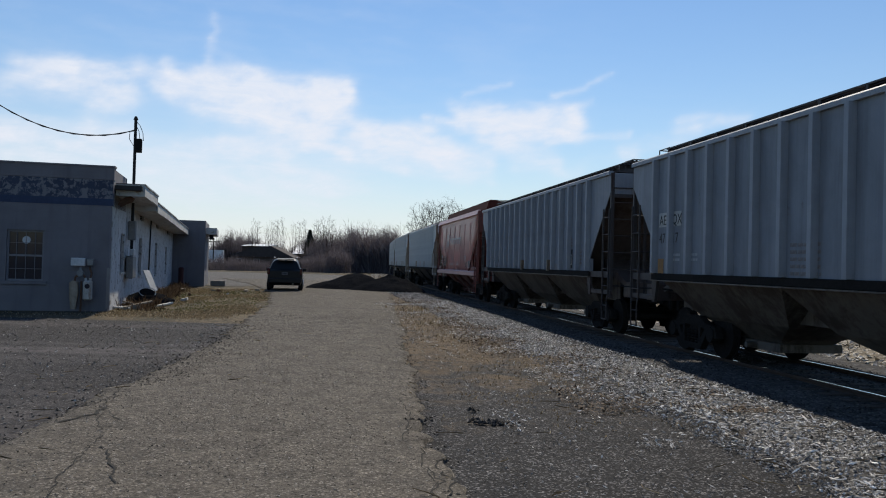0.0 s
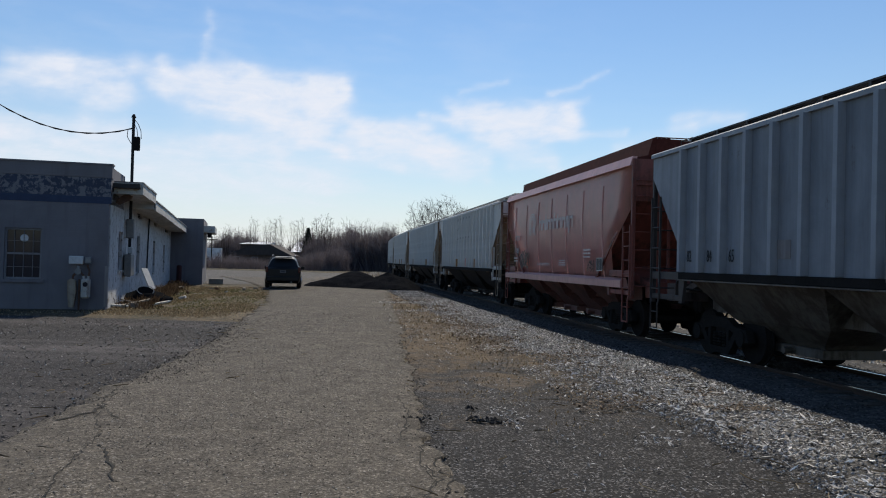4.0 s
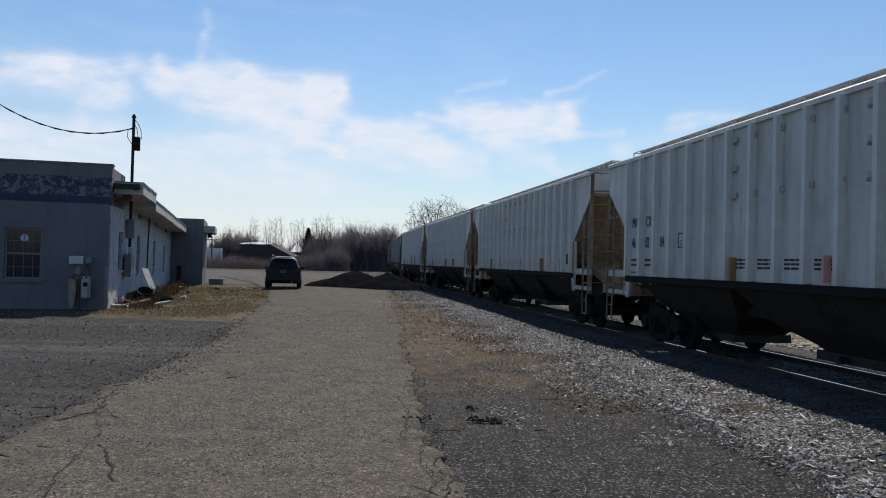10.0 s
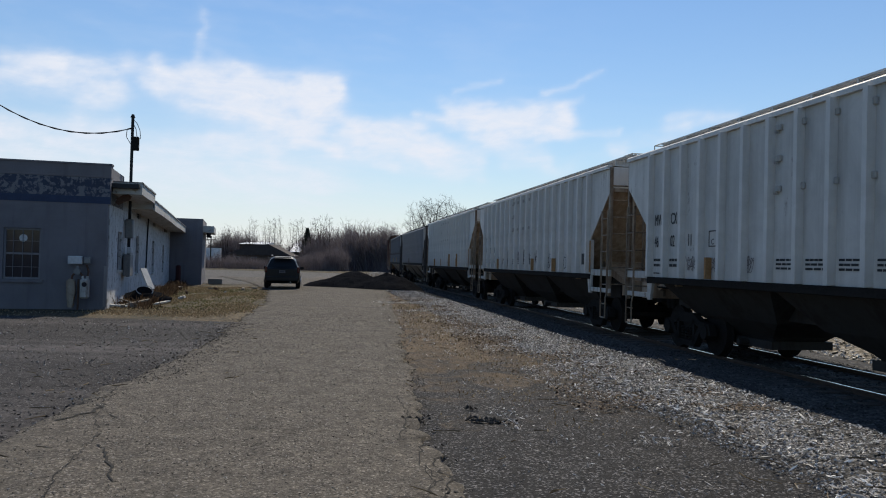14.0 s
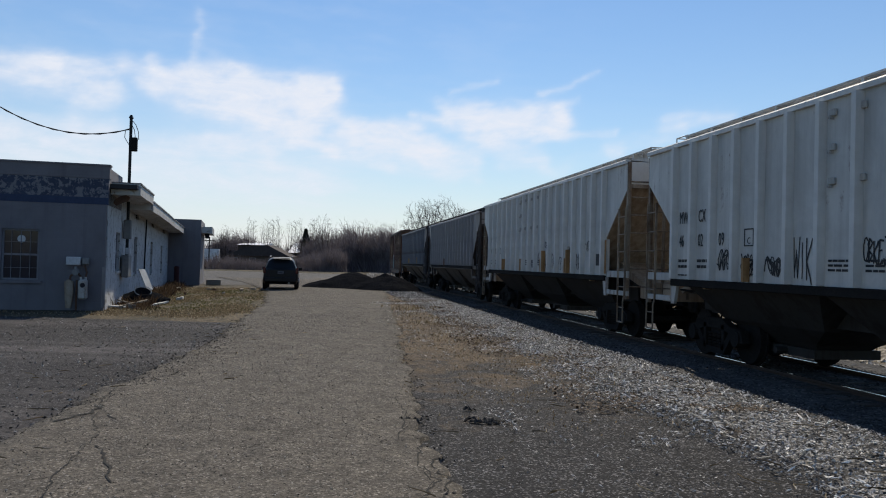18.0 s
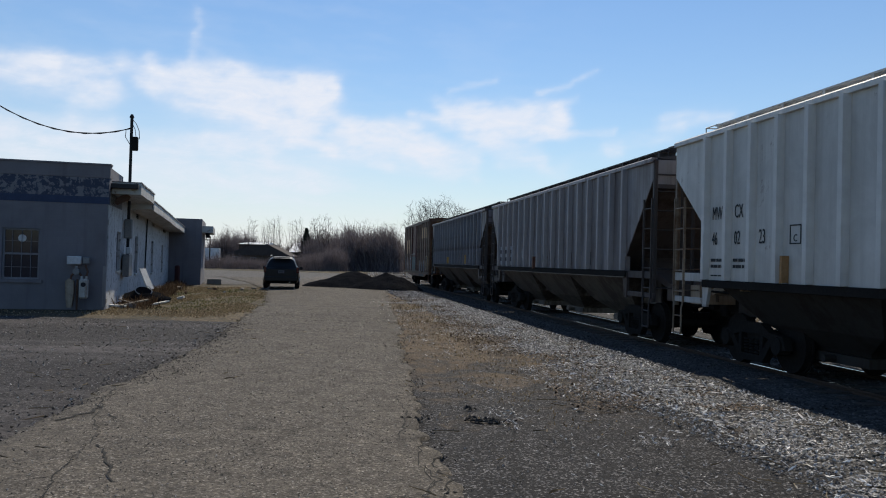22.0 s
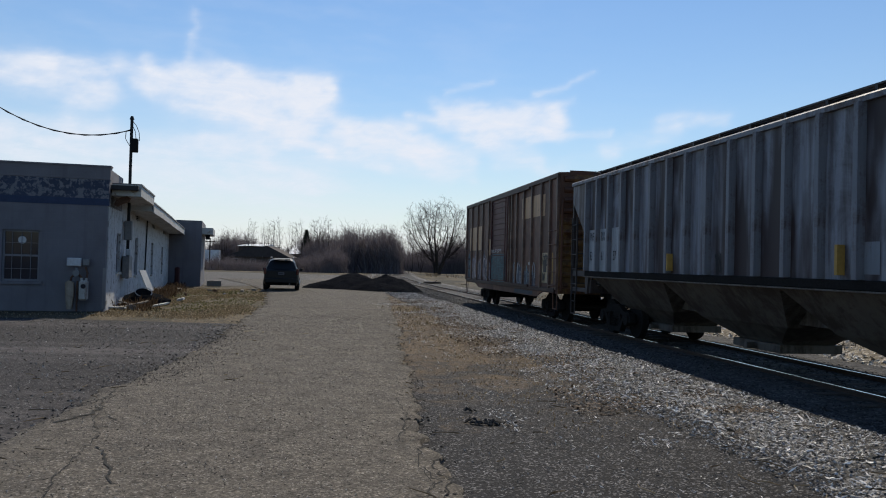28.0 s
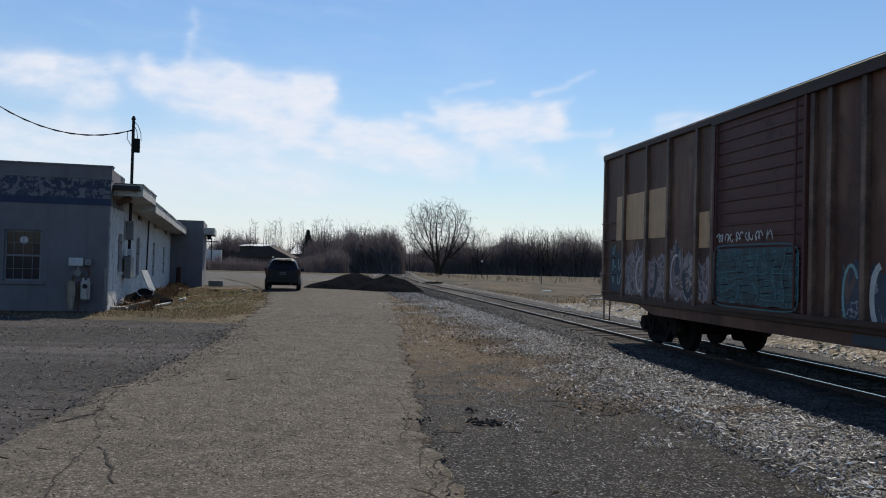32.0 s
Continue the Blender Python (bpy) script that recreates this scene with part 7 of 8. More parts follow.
thicket("thicket", [(-75, 158, 6, 6.5), (-44, 158, 6, 7.0), (-41, 158, 5, 8.4), (-37, 156, 5, 7.8), (-35, 158, 5, 7.0), (-26, 156, 5, 7.2), (-24, 150, 6, 7.4)], 9800, "brush", "dark leafless brush along the field's edge", 2)
thicket("thicket", [(-23.2, 144, 8, 7.4), (-21.0, 144, 8, 8.6), (-17.5, 143, 8, 9.8), (-15, 143, 8, 10.2), (-12, 143, 8, 9.6), (-10, 142, 8, 10.6), (-8.8, 142, 8, 9.4), (-7.8, 142, 8, 5.0)], 10500, "brush", "tall dense dark brush beside the track", 3)
thicket("thicket", [(-14.0, 205, 8, 7.0), (-8.0, 205, 8, 6.6), (-4, 190, 8, 7.0), (0, 165, 8, 7.6), (6, 168, 8, 9.0), (12, 172, 8, 9.6), (15, 174, 8, 9.8), (20, 172, 8, 10.4), (28, 172, 8, 11.0), (36, 174, 8, 10.2), (50, 174, 10, 8.4), (80, 174, 10, 8.4), (130, 176, 10, 8.5)], 26000, "brush", "dark bare brush behind the dry field", 4)
thicket("thicket", [(-46, 131, 4, 4.2), (-36, 130, 4, 3.2), (-30, 130, 4, 2.4), (-24, 130, 5, 2.6), (-20, 132, 5, 4.6), (-16, 134, 5, 5.2)], 7000, "brush", "low dark brush in front of the far house", 9)
thicket("weed_belt", [(-2, 120, 14, 0.7), (4, 100, 20, 0.6), (12, 90, 30, 0.7), (24, 90, 30, 0.8), (44, 90, 40, 0.8)], 3000, "tan_brush", "tan dead weeds standing in the field", 5, "weeds")

thicket("thicket", [(-120, -70, 12, 7), (-40, -75, 10, 8), (40, -78, 10, 8), (130, -70, 12, 7)], 5000, "brush", "bare brush on the far side of the lot", 6)
thicket("thicket", [(70, -60, 14, 7), (90, 20, 14, 8), (95, 90, 14, 8)], 3000, "brush", "bare brush beyond the dry field", 7)


def conifer(x, y, h, seed):
    rng = random.Random(seed)
    t = thing("evergreen_tree", pose(x, y, -0.1), "small dark evergreen behind the bare brush", "tree")
    vs, fs = [], []
    limb(vs, fs, Vector((0, 0, 0)), Vector((0, 0, h)), 0.12, 0.02, 6)
    soup("trunk", vs, fs, "bark", t)
    vs, fs = [], []
    for _ in range(2600):
        z = h * (0.12 + 0.88 * rng.random())
        r = 0.26 * h * (1.04 - z / h) * (0.5 + 0.6 * rng.random())
        a = rng.random() * 6.28
        p = Vector((r * math.cos(a), r * math.sin(a), z))
        e = p + Vector((rng.gauss(0, 0.14), rng.gauss(0, 0.14), rng.uniform(-0.25, 0.2)))
        k = len(vs)
        vs += [tuple(p), (p.x + 0.22, p.y + 0.08, p.z + 0.2), tuple(e)]
        fs.append((k, k + 1, k + 2))
    soup("crown", vs, fs, "evergreen", t)


conifer(-24.3, 150, 7.4, 4)

# ---------- far buildings and roadside clutter ----------
M["far_white"] = plain("pale_metal_roof", (0.75, 0.76, 0.78), 0.4)
M["far_wall"] = plain("brown_siding", (0.075, 0.058, 0.05), 0.85)
M["shingle"] = plain("dark_shingles", (0.055, 0.046, 0.045), 0.9)


def far_house():
    h = thing("house", pose(-29.6, 138, 0), "low brown house with a dark gable roof", "house")
    bm = fresh()
    box(bm, -5.6, 0, -0.2, 4.3, 7, 2.3)
    part("wall", bm, "far_wall", h)
    bm = fresh()
    prism(bm, [(-6.0, 2.2), (-2.6, 3.6), (0.9, 4.1), (4.8, 2.2)], -0.4, 7.4)
    part("roof", bm, "shingle", h)
    for x in (-4.5, -1.5, 1.6):
        bm = fresh()
        box(bm, x - 0.5, -0.06, 0.9, x + 0.5, 0.04, 1.9)
        w = part("window", bm, "frame_grey", h)
        bm = fresh()
        box(bm, x - 0.42, -0.08, 0.98, x + 0.42, -0.06, 1.82)
        part("pane", bm, "glass", w)
    for name, x, half, low, ridge, label in (("white_shed", -25.9, 1.7, 3.0, 4.9, "shed with a bright metal roof behind the bare brush"), ("long_shed", -34.4, 2.5, 4.25, 4.75, "long low shed with a bright metal roof edge")):
        shed = thing(name, pose(x, 151, 0), label, "shed")
        bm = fresh()
        box(bm, -half + 0.15, 0, -0.2, half - 0.15, 8, low)
        part("wall", bm, "far_wall", shed)
        bm = fresh()
        prism(bm, [(-0.3, low), (8.3, low), (7.0, ridge), (6.6, ridge)], -half, half, "yz")
        part("roof", bm, "far_white", shed, "bright metal roof")


far_house()


def yard_clutter():
    rng = random.Random(8)
    # white trailer, poles and a sign half hidden by the annex
    t = thing("white_trailer", pose(-42.0, 148, 0, 0, 0, 10), "white box trailer parked far off", "trailer")
    bm = fresh()
    box(bm, -2.6, -1.2, 1.0, 2.6, 1.2, 3.3, bevel=0.05)
    part("box_body", bm, "far_white", t)
    for x in (-1.6, 1.5):
        bm = fresh()
        tube(bm, (x, -1.25, 0.45), (x, -1.0, 0.45), 0.45, 0.45, 14)
        part("wheel", bm, "tyre", t)
    for x, y, h in ((-45.2, 140, 7.2), (-43.4, 150, 6.0), (-40.6, 146, 5.4), (-39.4, 135, 3.2)):
        p = thing("utility_pole", pose(x, y, 0), "thin dark utility pole with a crossarm", "utility pole", "far utility poles")
        bm = fresh()
        tube(bm, (0, 0, -0.2), (0, 0, h), 0.13, 0.10, 8)
        part("post", bm, "bark", p)
        bm = fresh()
        box(bm, -0.9, -0.06, h - 0.75, 0.9, 0.06, h - 0.6)
        part("crossarm", bm, "bark", p)
    # fence posts and scraps in the field beyond the track
    for x, y, h in ((17.8, 92, 1.5), (14.5, 100, 1.1), (23.0, 95, 1.3), (10.8, 88, 1.0)):
        bm = fresh()
        tube(bm, (0, 0, -0.1), (0, 0, h), 0.06, 0.05, 7)
        o = put(bm, "fence_post", "wood_grey")
        o.matrix_basis = pose(x, y, gz(x, y), rng.uniform(-4, 4), rng.uniform(-4, 4), 0)
        tagged(o, "short weathered post in the dry field", "post", "posts in the field")
    for x, y, w, mat in ((-1.5, 78, 0.8, "white_board"), (-0.6, 77, 1.6, "bark"), (2.3, 76, 0.5, "tan_brush"), (9.0, 48, 1.3, "white_board"), (12.2, 41, 1.6, "white_board"), (10.2, 54, 0.8, "wood_grey"), (8.0, 62, 0.7, "white_board"), (15.5, 47, 1.0, "white_board"), (13.2, 36.0, 1.7, "wood_grey"), (16.0, 60, 1.2, "wood_grey")):
        bm = fresh()
        if mat == "bark":
            tube(bm, (-w / 2, 0, 0.12), (w / 2, 0.1, 0.16), 0.13, 0.09, 9)
            tube(bm, (0.1, 0.0, 0.14), (0.45, -0.2, 0.42), 0.05, 0.02, 7)
            tube(bm, (-0.2, 0.05, 0.14), (-0.35, 0.25, 0.36), 0.04, 0.02, 7)
        else:
            box(bm, -w / 2, -0.14, 0, w / 2, 0.14, 0.10, bevel=0.03)
        for v in bm.verts:
            v.co += Vector((0.05, 0.04, 0.03)) * noise.noise(v.co * 3 + Vector((x, y, 0)))
        o = put(bm, "field_scrap", mat)
        o.matrix_basis = pose(x, y, gz(x, y) - 0.02, 0, rng.uniform(-5, 5), rng.uniform(-40, 40))
        tagged(o, "pale scrap lying beyond the track" if mat != "bark" else "dark log lying beyond the track", "scrap", "scraps beyond the track")
    # small bright signal light by the far track
    s = thing("marker_post", pose(5.9, 118, 0), "thin marker post with a small white disc", "marker")
    bm = fresh()
    tube(bm, (0, 0, -0.1), (0, 0, 2.3), 0.04, 0.04, 6)
    part("post", bm, "bark", s)
    bm = fresh()
    tube(bm, (0, -0.05, 2.35), (0, 0.0, 2.35), 0.16, 0.16, 12)
    part("disc", bm, "far_white", s)


yard_clutter()


# ---------- drifting cloud ----------
def fbm(x, y, seed, octaves=5):
    s, a, f = 0.0, 0.5, 1.0
    for _ in range(octaves):
        s += a * noise.noise(Vector((x * f, y * f, seed)))
        a *= 0.55
        f *= 2.05
    return s


# streaks of cloud: start and end (degrees right of straight ahead, degrees up), half width in degrees, density
LEFT_BANK = [
    (-27.3, 11.5, -21.3, 12.0, 1.02, 0.55), (-26.0, 10.7, -21.4, 10.5, 1.49, 0.60), (-23.0, 9.5, -21.0, 10.4, 0.86, 0.40), (-26.6, 11.6, -24.4, 11.7, 0.63, 0.50),
    (-27.7, 7.7, -21.3, 7.9, 1.10, 0.50), (-27.7, 6.6, -11.2, 7.4, 1.33, 0.55), (-15.0, 7.6, -11.6, 8.1, 0.63, 0.45), (-27.6, 4.7, -8.1, 5.1, 1.96, 0.50),
    (-11.2, 6.1, -5.8, 5.2, 0.94, 0.25), (-31.4, 10.3, -28.4, 10.4, 1.57, 0.50), (-33.5, 6.5, -28.3, 7.0, 1.57, 0.50),
]
MAIN_BANK = [
    (-20.5, 12.3, -18.8, 11.1, 0.78, 0.45), (-19.0, 12.6, -17.9, 11.2, 0.63, 0.50), (-17.9, 11.2, -13.2, 10.9, 1.57, 0.75), (-16.9, 12.2, -13.2, 12.0, 0.86, 0.60),
    (-14.3, 11.5, -7.3, 11.6, 1.41, 0.80), (-13.2, 10.5, -7.5, 10.5, 1.33, 0.85), (-9.9, 11.8, -7.1, 11.9, 0.55, 0.60), (-8.3, 10.4, -6.8, 11.6, 0.55, 0.50),
    (-16.8, 9.9, -11.7, 9.3, 0.94, 0.55), (-11.7, 9.7, -8.2, 8.9, 0.94, 0.70), (-10.3, 8.4, -6.6, 7.5, 0.71, 0.70), (-7.0, 7.6, -3.1, 6.8, 0.71, 0.45),
    (-9.0, 9.4, -9.7, 8.1, 0.63, 0.50),
]
MIDDLE_BANK = [
    (-6.3, 8.9, -1.2, 9.1, 1.02, 0.75), (-5.1, 8.3, -0.0, 7.8, 1.18, 0.75), (-1.0, 7.9, 2.8, 7.2, 1.02, 0.60), (0.0, 6.9, 3.2, 5.9, 0.71, 0.40),
    (-2.7, 6.8, 1.2, 5.8, 0.78, 0.30), (1.1, 10.2, 8.5, 10.3, 1.10, 0.80), (2.7, 9.1, 8.9, 9.6, 1.10, 0.75), (3.9, 8.4, 7.5, 7.3, 1.02, 0.50),
    (5.1, 7.0, 9.0, 6.3, 0.71, 0.35), (7.0, 8.6, 12.6, 9.2, 0.35, 0.45), (-1.4, 10.1, 1.1, 9.9, 0.35, 0.50),
]
WISPS = [
    (7.3, 11.8, 11.2, 12.9, 0.35, 0.45), (1.1, 11.9, 4.4, 12.5, 0.31, 0.40), (0.3, 11.2, 3.5, 10.8, 0.55, 0.30), (6.6, 10.7, 10.1, 11.3, 0.47, 0.30),
    (15.7, 9.8, 19.9, 10.0, 0.71, 0.50), (12.4, 8.2, 16.8, 9.2, 0.78, 0.40), (9.4, 7.1, 12.8, 7.9, 0.71, 0.25), (-16.1, 13.2, -16.0, 16.0, 0.55, 0.35),
    (-15.0, 13.5, -15.9, 14.3, 0.55, 0.20),
]
STREAKS = LEFT_BANK + MAIN_BANK + MIDDLE_BANK + WISPS


def cloud_density(az, el):
    wx = az + 1.0 * fbm(az * 0.30, el * 0.50, 11.0, 6)
    wy = el + 0.55 * fbm(az * 0.30, el * 0.55, 23.0, 6)
    clear = 1.0
    for x0, y0, x1, y1, w, k in STREAKS:
        dx, dy = x1 - x0, y1 - y0
        t = min(max(((wx - x0) * dx + (wy - y0) * dy) / (dx * dx + dy * dy), 0), 1)
        r2 = (wx - x0 - t * dx) ** 2 + (wy - y0 - t * dy) ** 2
        if r2 < 6 * w * w:
            clear *= 1 - min(0.97, 0.92 * k) * math.exp(-1.25 * r2 / (w * w))
    d = (1 - clear) * (0.92 + 0.62 * fbm(az * 0.45 + 5 + el * 0.5, el * 1.25 - az * 0.22, 3.0, 6))
    d = 0.25 * d + 0.75 * smooth01(0.12, 0.88, d)
    d += max(0.0, 0.02 + 0.16 * fbm(az * 0.22 + el * 0.2, el * 0.8, 31.0, 5)) * smooth01(18, -6, az)
    haze = 0.80 * math.exp(-max(el, 0) / 4.4) + 0.26 * math.exp(-((az + 14) / 14) ** 2 - ((el - 5.5) / 3.5) ** 2)
    edge = smooth01(46, 36, abs(az)) * smooth01(30, 22, el)
    return max(0.0, min(0.96, 1 - (1 - min(max(d, 0.0), 1.0)) * (1 - haze))) * edge


def cloud_sheet():
    vs, fs, dens = [], [], []
    azs = [-46 + 92 * i / 520 for i in range(521)]
    els = steps([(-1.5, 18.0, 0.16), (18.0, 30.0, 0.8)])
    R = 3000.0
    for el in els:
        for az in azs:
            a, e = radians(az), radians(el)
            vs.append((R * math.cos(e) * math.sin(a), R * math.cos(e) * math.cos(a), R * math.sin(e)))
            dens.append(cloud_density(az, el))
    n = len(azs)
    fs = [(j * n + i, j * n + i + 1, (j + 1) * n + i + 1, (j + 1) * n + i) for j in range(len(els) - 1) for i in range(n - 1)]
    m = bpy.data.materials.new("thin_cloud")
    m.use_nodes = True
    nt, ln = m.node_tree.nodes, m.node_tree.links
    nt.clear()
    out = nt.new("ShaderNodeOutputMaterial")
    att = nt.new("ShaderNodeAttribute")
    att.attribute_name = "cloud_cover"
    tr = nt.new("ShaderNodeBsdfTransparent")
    em = nt.new("ShaderNodeEmission")
    em.inputs["Color"].default_value = (0.865, 0.905, 1.0, 1)
    em.inputs["Strength"].default_value = 0.93
    mx = nt.new("ShaderNodeMixShader")
    fibre = noise_node(nt, ln, coords(nt, ln, (0.004, 0.004, 0.014)), 1.0, 8, 0.68, 1.2)
    fm = ramp_node(nt, ln, fibre, [(0.30, (0.80, 0.80, 0.80)), (0.70, (1.12, 1.12, 1.12))])
    ml = nt.new("ShaderNodeMath")
    ml.operation = "MULTIPLY"
    ml.use_clamp = True
    ln.new(att.outputs["Fac"], ml.inputs[0])
    ln.new(fm, ml.inputs[1])
    ln.new(ml.outputs[0], mx.inputs[0])
    ln.new(tr.outputs[0], mx.inputs[1])
    ln.new(em.outputs[0], mx.inputs[2])
    ln.new(mx.outputs[0], out.inputs["Surface"])
    ob = soup("cloud_backdrop", vs, fs, m, smooth=True)
    at = ob.data.attributes.new("cloud_cover", "FLOAT", "POINT")
    at.data.foreach_set("value", dens)
    return tagged(ob, "thin white wispy cloud drifting over a pale blue sky", "cloud", kind="structure")


CLOUDS = cloud_sheet()

# ---------- loose stones, chips, grit and dead grass ----------
def island_tones(name, stops, rough=0.9):
    m, nt, ln, b = material(name, rough)
    geo = nt.new("ShaderNodeNewGeometry")
    c = ramp_node(nt, ln, geo.outputs["Random Per Island"], stops)
    f = noise_node(nt, ln, coords(nt, ln, (1, 1, 1), True), 60, 3, 0.6)
    c = mix_node(nt, ln, 1.0, c, ramp_node(nt, ln, f, [(0.3, (0.65, 0.65, 0.65)), (0.7, (1.25, 1.22, 1.18))]), "MULTIPLY")
    ln.new(c, b.inputs["Base Color"])
    return m


M["stones"] = island_tones("crushed_stone", [(0.0, (0.035, 0.035, 0.036)), (0.35, (0.14, 0.138, 0.135)), (0.65, (0.32, 0.315, 0.31)), (0.93, (0.62, 0.61, 0.60))])
M["chips"] = island_tones("pale_splinters", [(0.0, (0.08, 0.075, 0.068)), (0.3, (0.25, 0.235, 0.215)), (0.6, (0.62, 0.605, 0.58)), (1.0, (0.90, 0.89, 0.86))])
M["grit"] = island_tones("grit", [(0.0, (0.05, 0.047, 0.043)), (0.45, (0.11, 0.104, 0.095)), (0.8, (0.26, 0.25, 0.235)), (0.97, (0.50, 0.48, 0.45))])
# stones darkened by oil and by the train's shade put into their colour
M["oily_shade_stones"] = island_tones("oily_shade_stones", [(0.0, (0.014, 0.014, 0.014)), (0.6, (0.055, 0.053, 0.051)), (0.95, (0.14, 0.135, 0.13))])
M["crumbs"] = island_tones("asphalt_crumbs", [(0.0, (0.008, 0.008, 0.008)), (0.8, (0.035, 0.034, 0.033))])
M["straw"] = thin("dead_grass_blades", [(0.0, (0.07, 0.055, 0.035)), (0.35, (0.16, 0.125, 0.08)), (0.8, (0.30, 0.24, 0.155)), (1.0, (0.48, 0.41, 0.30))], 0.45)
M["litter_stalks"] = thin("dead_weed_stalks", [(0.0, (0.030, 0.020, 0.013)), (0.5, (0.070, 0.048, 0.032)), (1.0, (0.15, 0.11, 0.075))], 0.3)
M["new_grass"] = thin("greening_grass", [(0.0, (0.045, 0.050, 0.020)), (0.6, (0.085, 0.090, 0.034)), (1.0, (0.15, 0.14, 0.060))], 0.45)
M["litter"] = island_tones("brown_litter", [(0.0, (0.045, 0.03, 0.02)), (0.5, (0.115, 0.078, 0.05)), (0.9, (0.21, 0.155, 0.105))])
M["pale_stones"] = island_tones("pale_rubble", [(0.0, (0.30, 0.27, 0.22)), (0.5, (0.52, 0.49, 0.44)), (0.9, (0.80, 0.78, 0.74))])
M["crack"] = plain("crack_fill", (0.018, 0.017, 0.015), 0.95)

SHAPE = [(1, 0, 0), (0, 1, 0), (-1, 0, 0), (0, -1, 0), (0, 0, 1), (0, 0, -0.6)]
SHAPE_F = [(0, 1, 4), (1, 2, 4), (2, 3, 4), (3, 0, 4), (1, 0, 5), (2, 1, 5), (3, 2, 5), (0, 3, 5)]


def stone(vs, fs, rng, x, y, z, r, flat=0.65, long=1.0):
    k = len(vs)
    a = rng.random() * 6.283
    c, s = math.cos(a), math.sin(a)
    tx, ty = rng.gauss(0, 0.35), rng.gauss(0, 0.35)
    for px, py, pz in SHAPE:
        px, py, pz = px * r * long * rng.uniform(0.7, 1.25), py * r * rng.uniform(0.6, 1.15), pz * r * flat * rng.uniform(0.7, 1.2)
        pz += tx * px + ty * py
        vs.append((x + px * c - py * s, y + px * s + py * c, z + pz))
    fs.extend(tuple(k + i for i in f) for f in SHAPE_F)


def scatter_stones():
    rng = random.Random(31)
    vs, fs, vd, fd = [], [], [], []
    # near bank of the ballast, thinning with distance
    for _ in range(36000):
        s = 5 + 55 * rng.random() ** 1.9
        o = rng.choice((-1, -1, -1, -1, 1)) * (0.85 + 3.9 * rng.random() ** 0.9)
        if o > 1.5:
            o = rng.uniform(0.9, 1.5)
        if abs(o) < 0.85:
            continue
        p = track(s, o)
        r = rng.uniform(0.007, 0.019) * (1 + s / 40)
        stone(*((vd, fd) if abs(o) < 2.75 else (vs, fs)), rng, p.x, p.y, gz(p.x, p.y) + 0.035 + r * 0.2, r)
    # between the rails
    for _ in range(2600):
        s = 6 + 40 * rng.random() ** 1.5
        p = track(s, rng.uniform(-0.66, 0.66))
        r = rng.uniform(0.02, 0.04)
        stone(vd, fd, rng, p.x, p.y, gz(p.x, p.y) + 0.03 + r * 0.2, r)
    tagged(soup("oily_shade_stones", vd, fd, "oily_shade_stones"), "oil-stained stones between and beside the rails, darkened for the train's shade", "stones", kind="stuff")
    tagged(soup("ballast_stones", vs, fs, "stones"), "loose grey crushed stones along the track", "stones", kind="stuff")
    vs, fs = [], []
    for _ in range(42000):
        s = 4 + 36 * rng.random() ** 1.8
        u = rng.random()
        o = -2.5 - 4.2 * u
        p = track(s, o)
        if 0.55 + 1.3 * noise.noise(Vector((p.x * 0.8, p.y * 0.5, 4))) + 0.5 * noise.noise(Vector((p.x * 3, p.y * 2, 1))) < 1.5 * u - 0.25 and rng.random() > 0.06:
            continue
        r = rng.uniform(0.004, 0.010) * (1 + s / 40)
        stone(vs, fs, rng, p.x, p.y, gz(p.x, p.y) + 0.045 + rng.uniform(0, 0.02), r, 0.5, rng.uniform(1.2, 3.6))
    for _ in range(520):
        p = track(5.5 + 9 * rng.random() ** 1.3, -2.6 - 2.0 * rng.random())
        stone(vs, fs, rng, p.x, p.y, gz(p.x, p.y) + 0.06, rng.uniform(0.012, 0.022), 0.4, rng.uniform(2.0, 5.0))
    tagged(soup("pale_splinters", vs, fs, "chips"), "pale splinters and chips strewn on the stones", "chips", kind="stuff")


scatter_stones()


def litter():
    """Flat brown leaf and grass litter in drifts between the verge and the stones."""
    rng = random.Random(35)
    vs, fs = [], []
    for _ in range(15000):
        s = 9.5 + 31 * rng.random() ** 1.4
        o = -3.0 - 2.6 * rng.random()
        p = track(s, o)
        if noise.noise(Vector((p.x * 0.7, p.y * 0.45, 12))) + 0.6 * noise.noise(Vector((p.x * 2.4, p.y * 1.6, 7))) < 0.10:
            continue
        r = rng.uniform(0.006, 0.016) * (1 + s / 40)
        stone(vs, fs, rng, p.x, p.y, gz(p.x, p.y) + 0.055 + rng.uniform(0, 0.012), r, 0.25, rng.uniform(1.0, 2.6))
    tagged(soup("leaf_litter", vs, fs, "litter"), "brown leaf and grass litter drifted beside the ballast", "litter", kind="stuff")


litter()


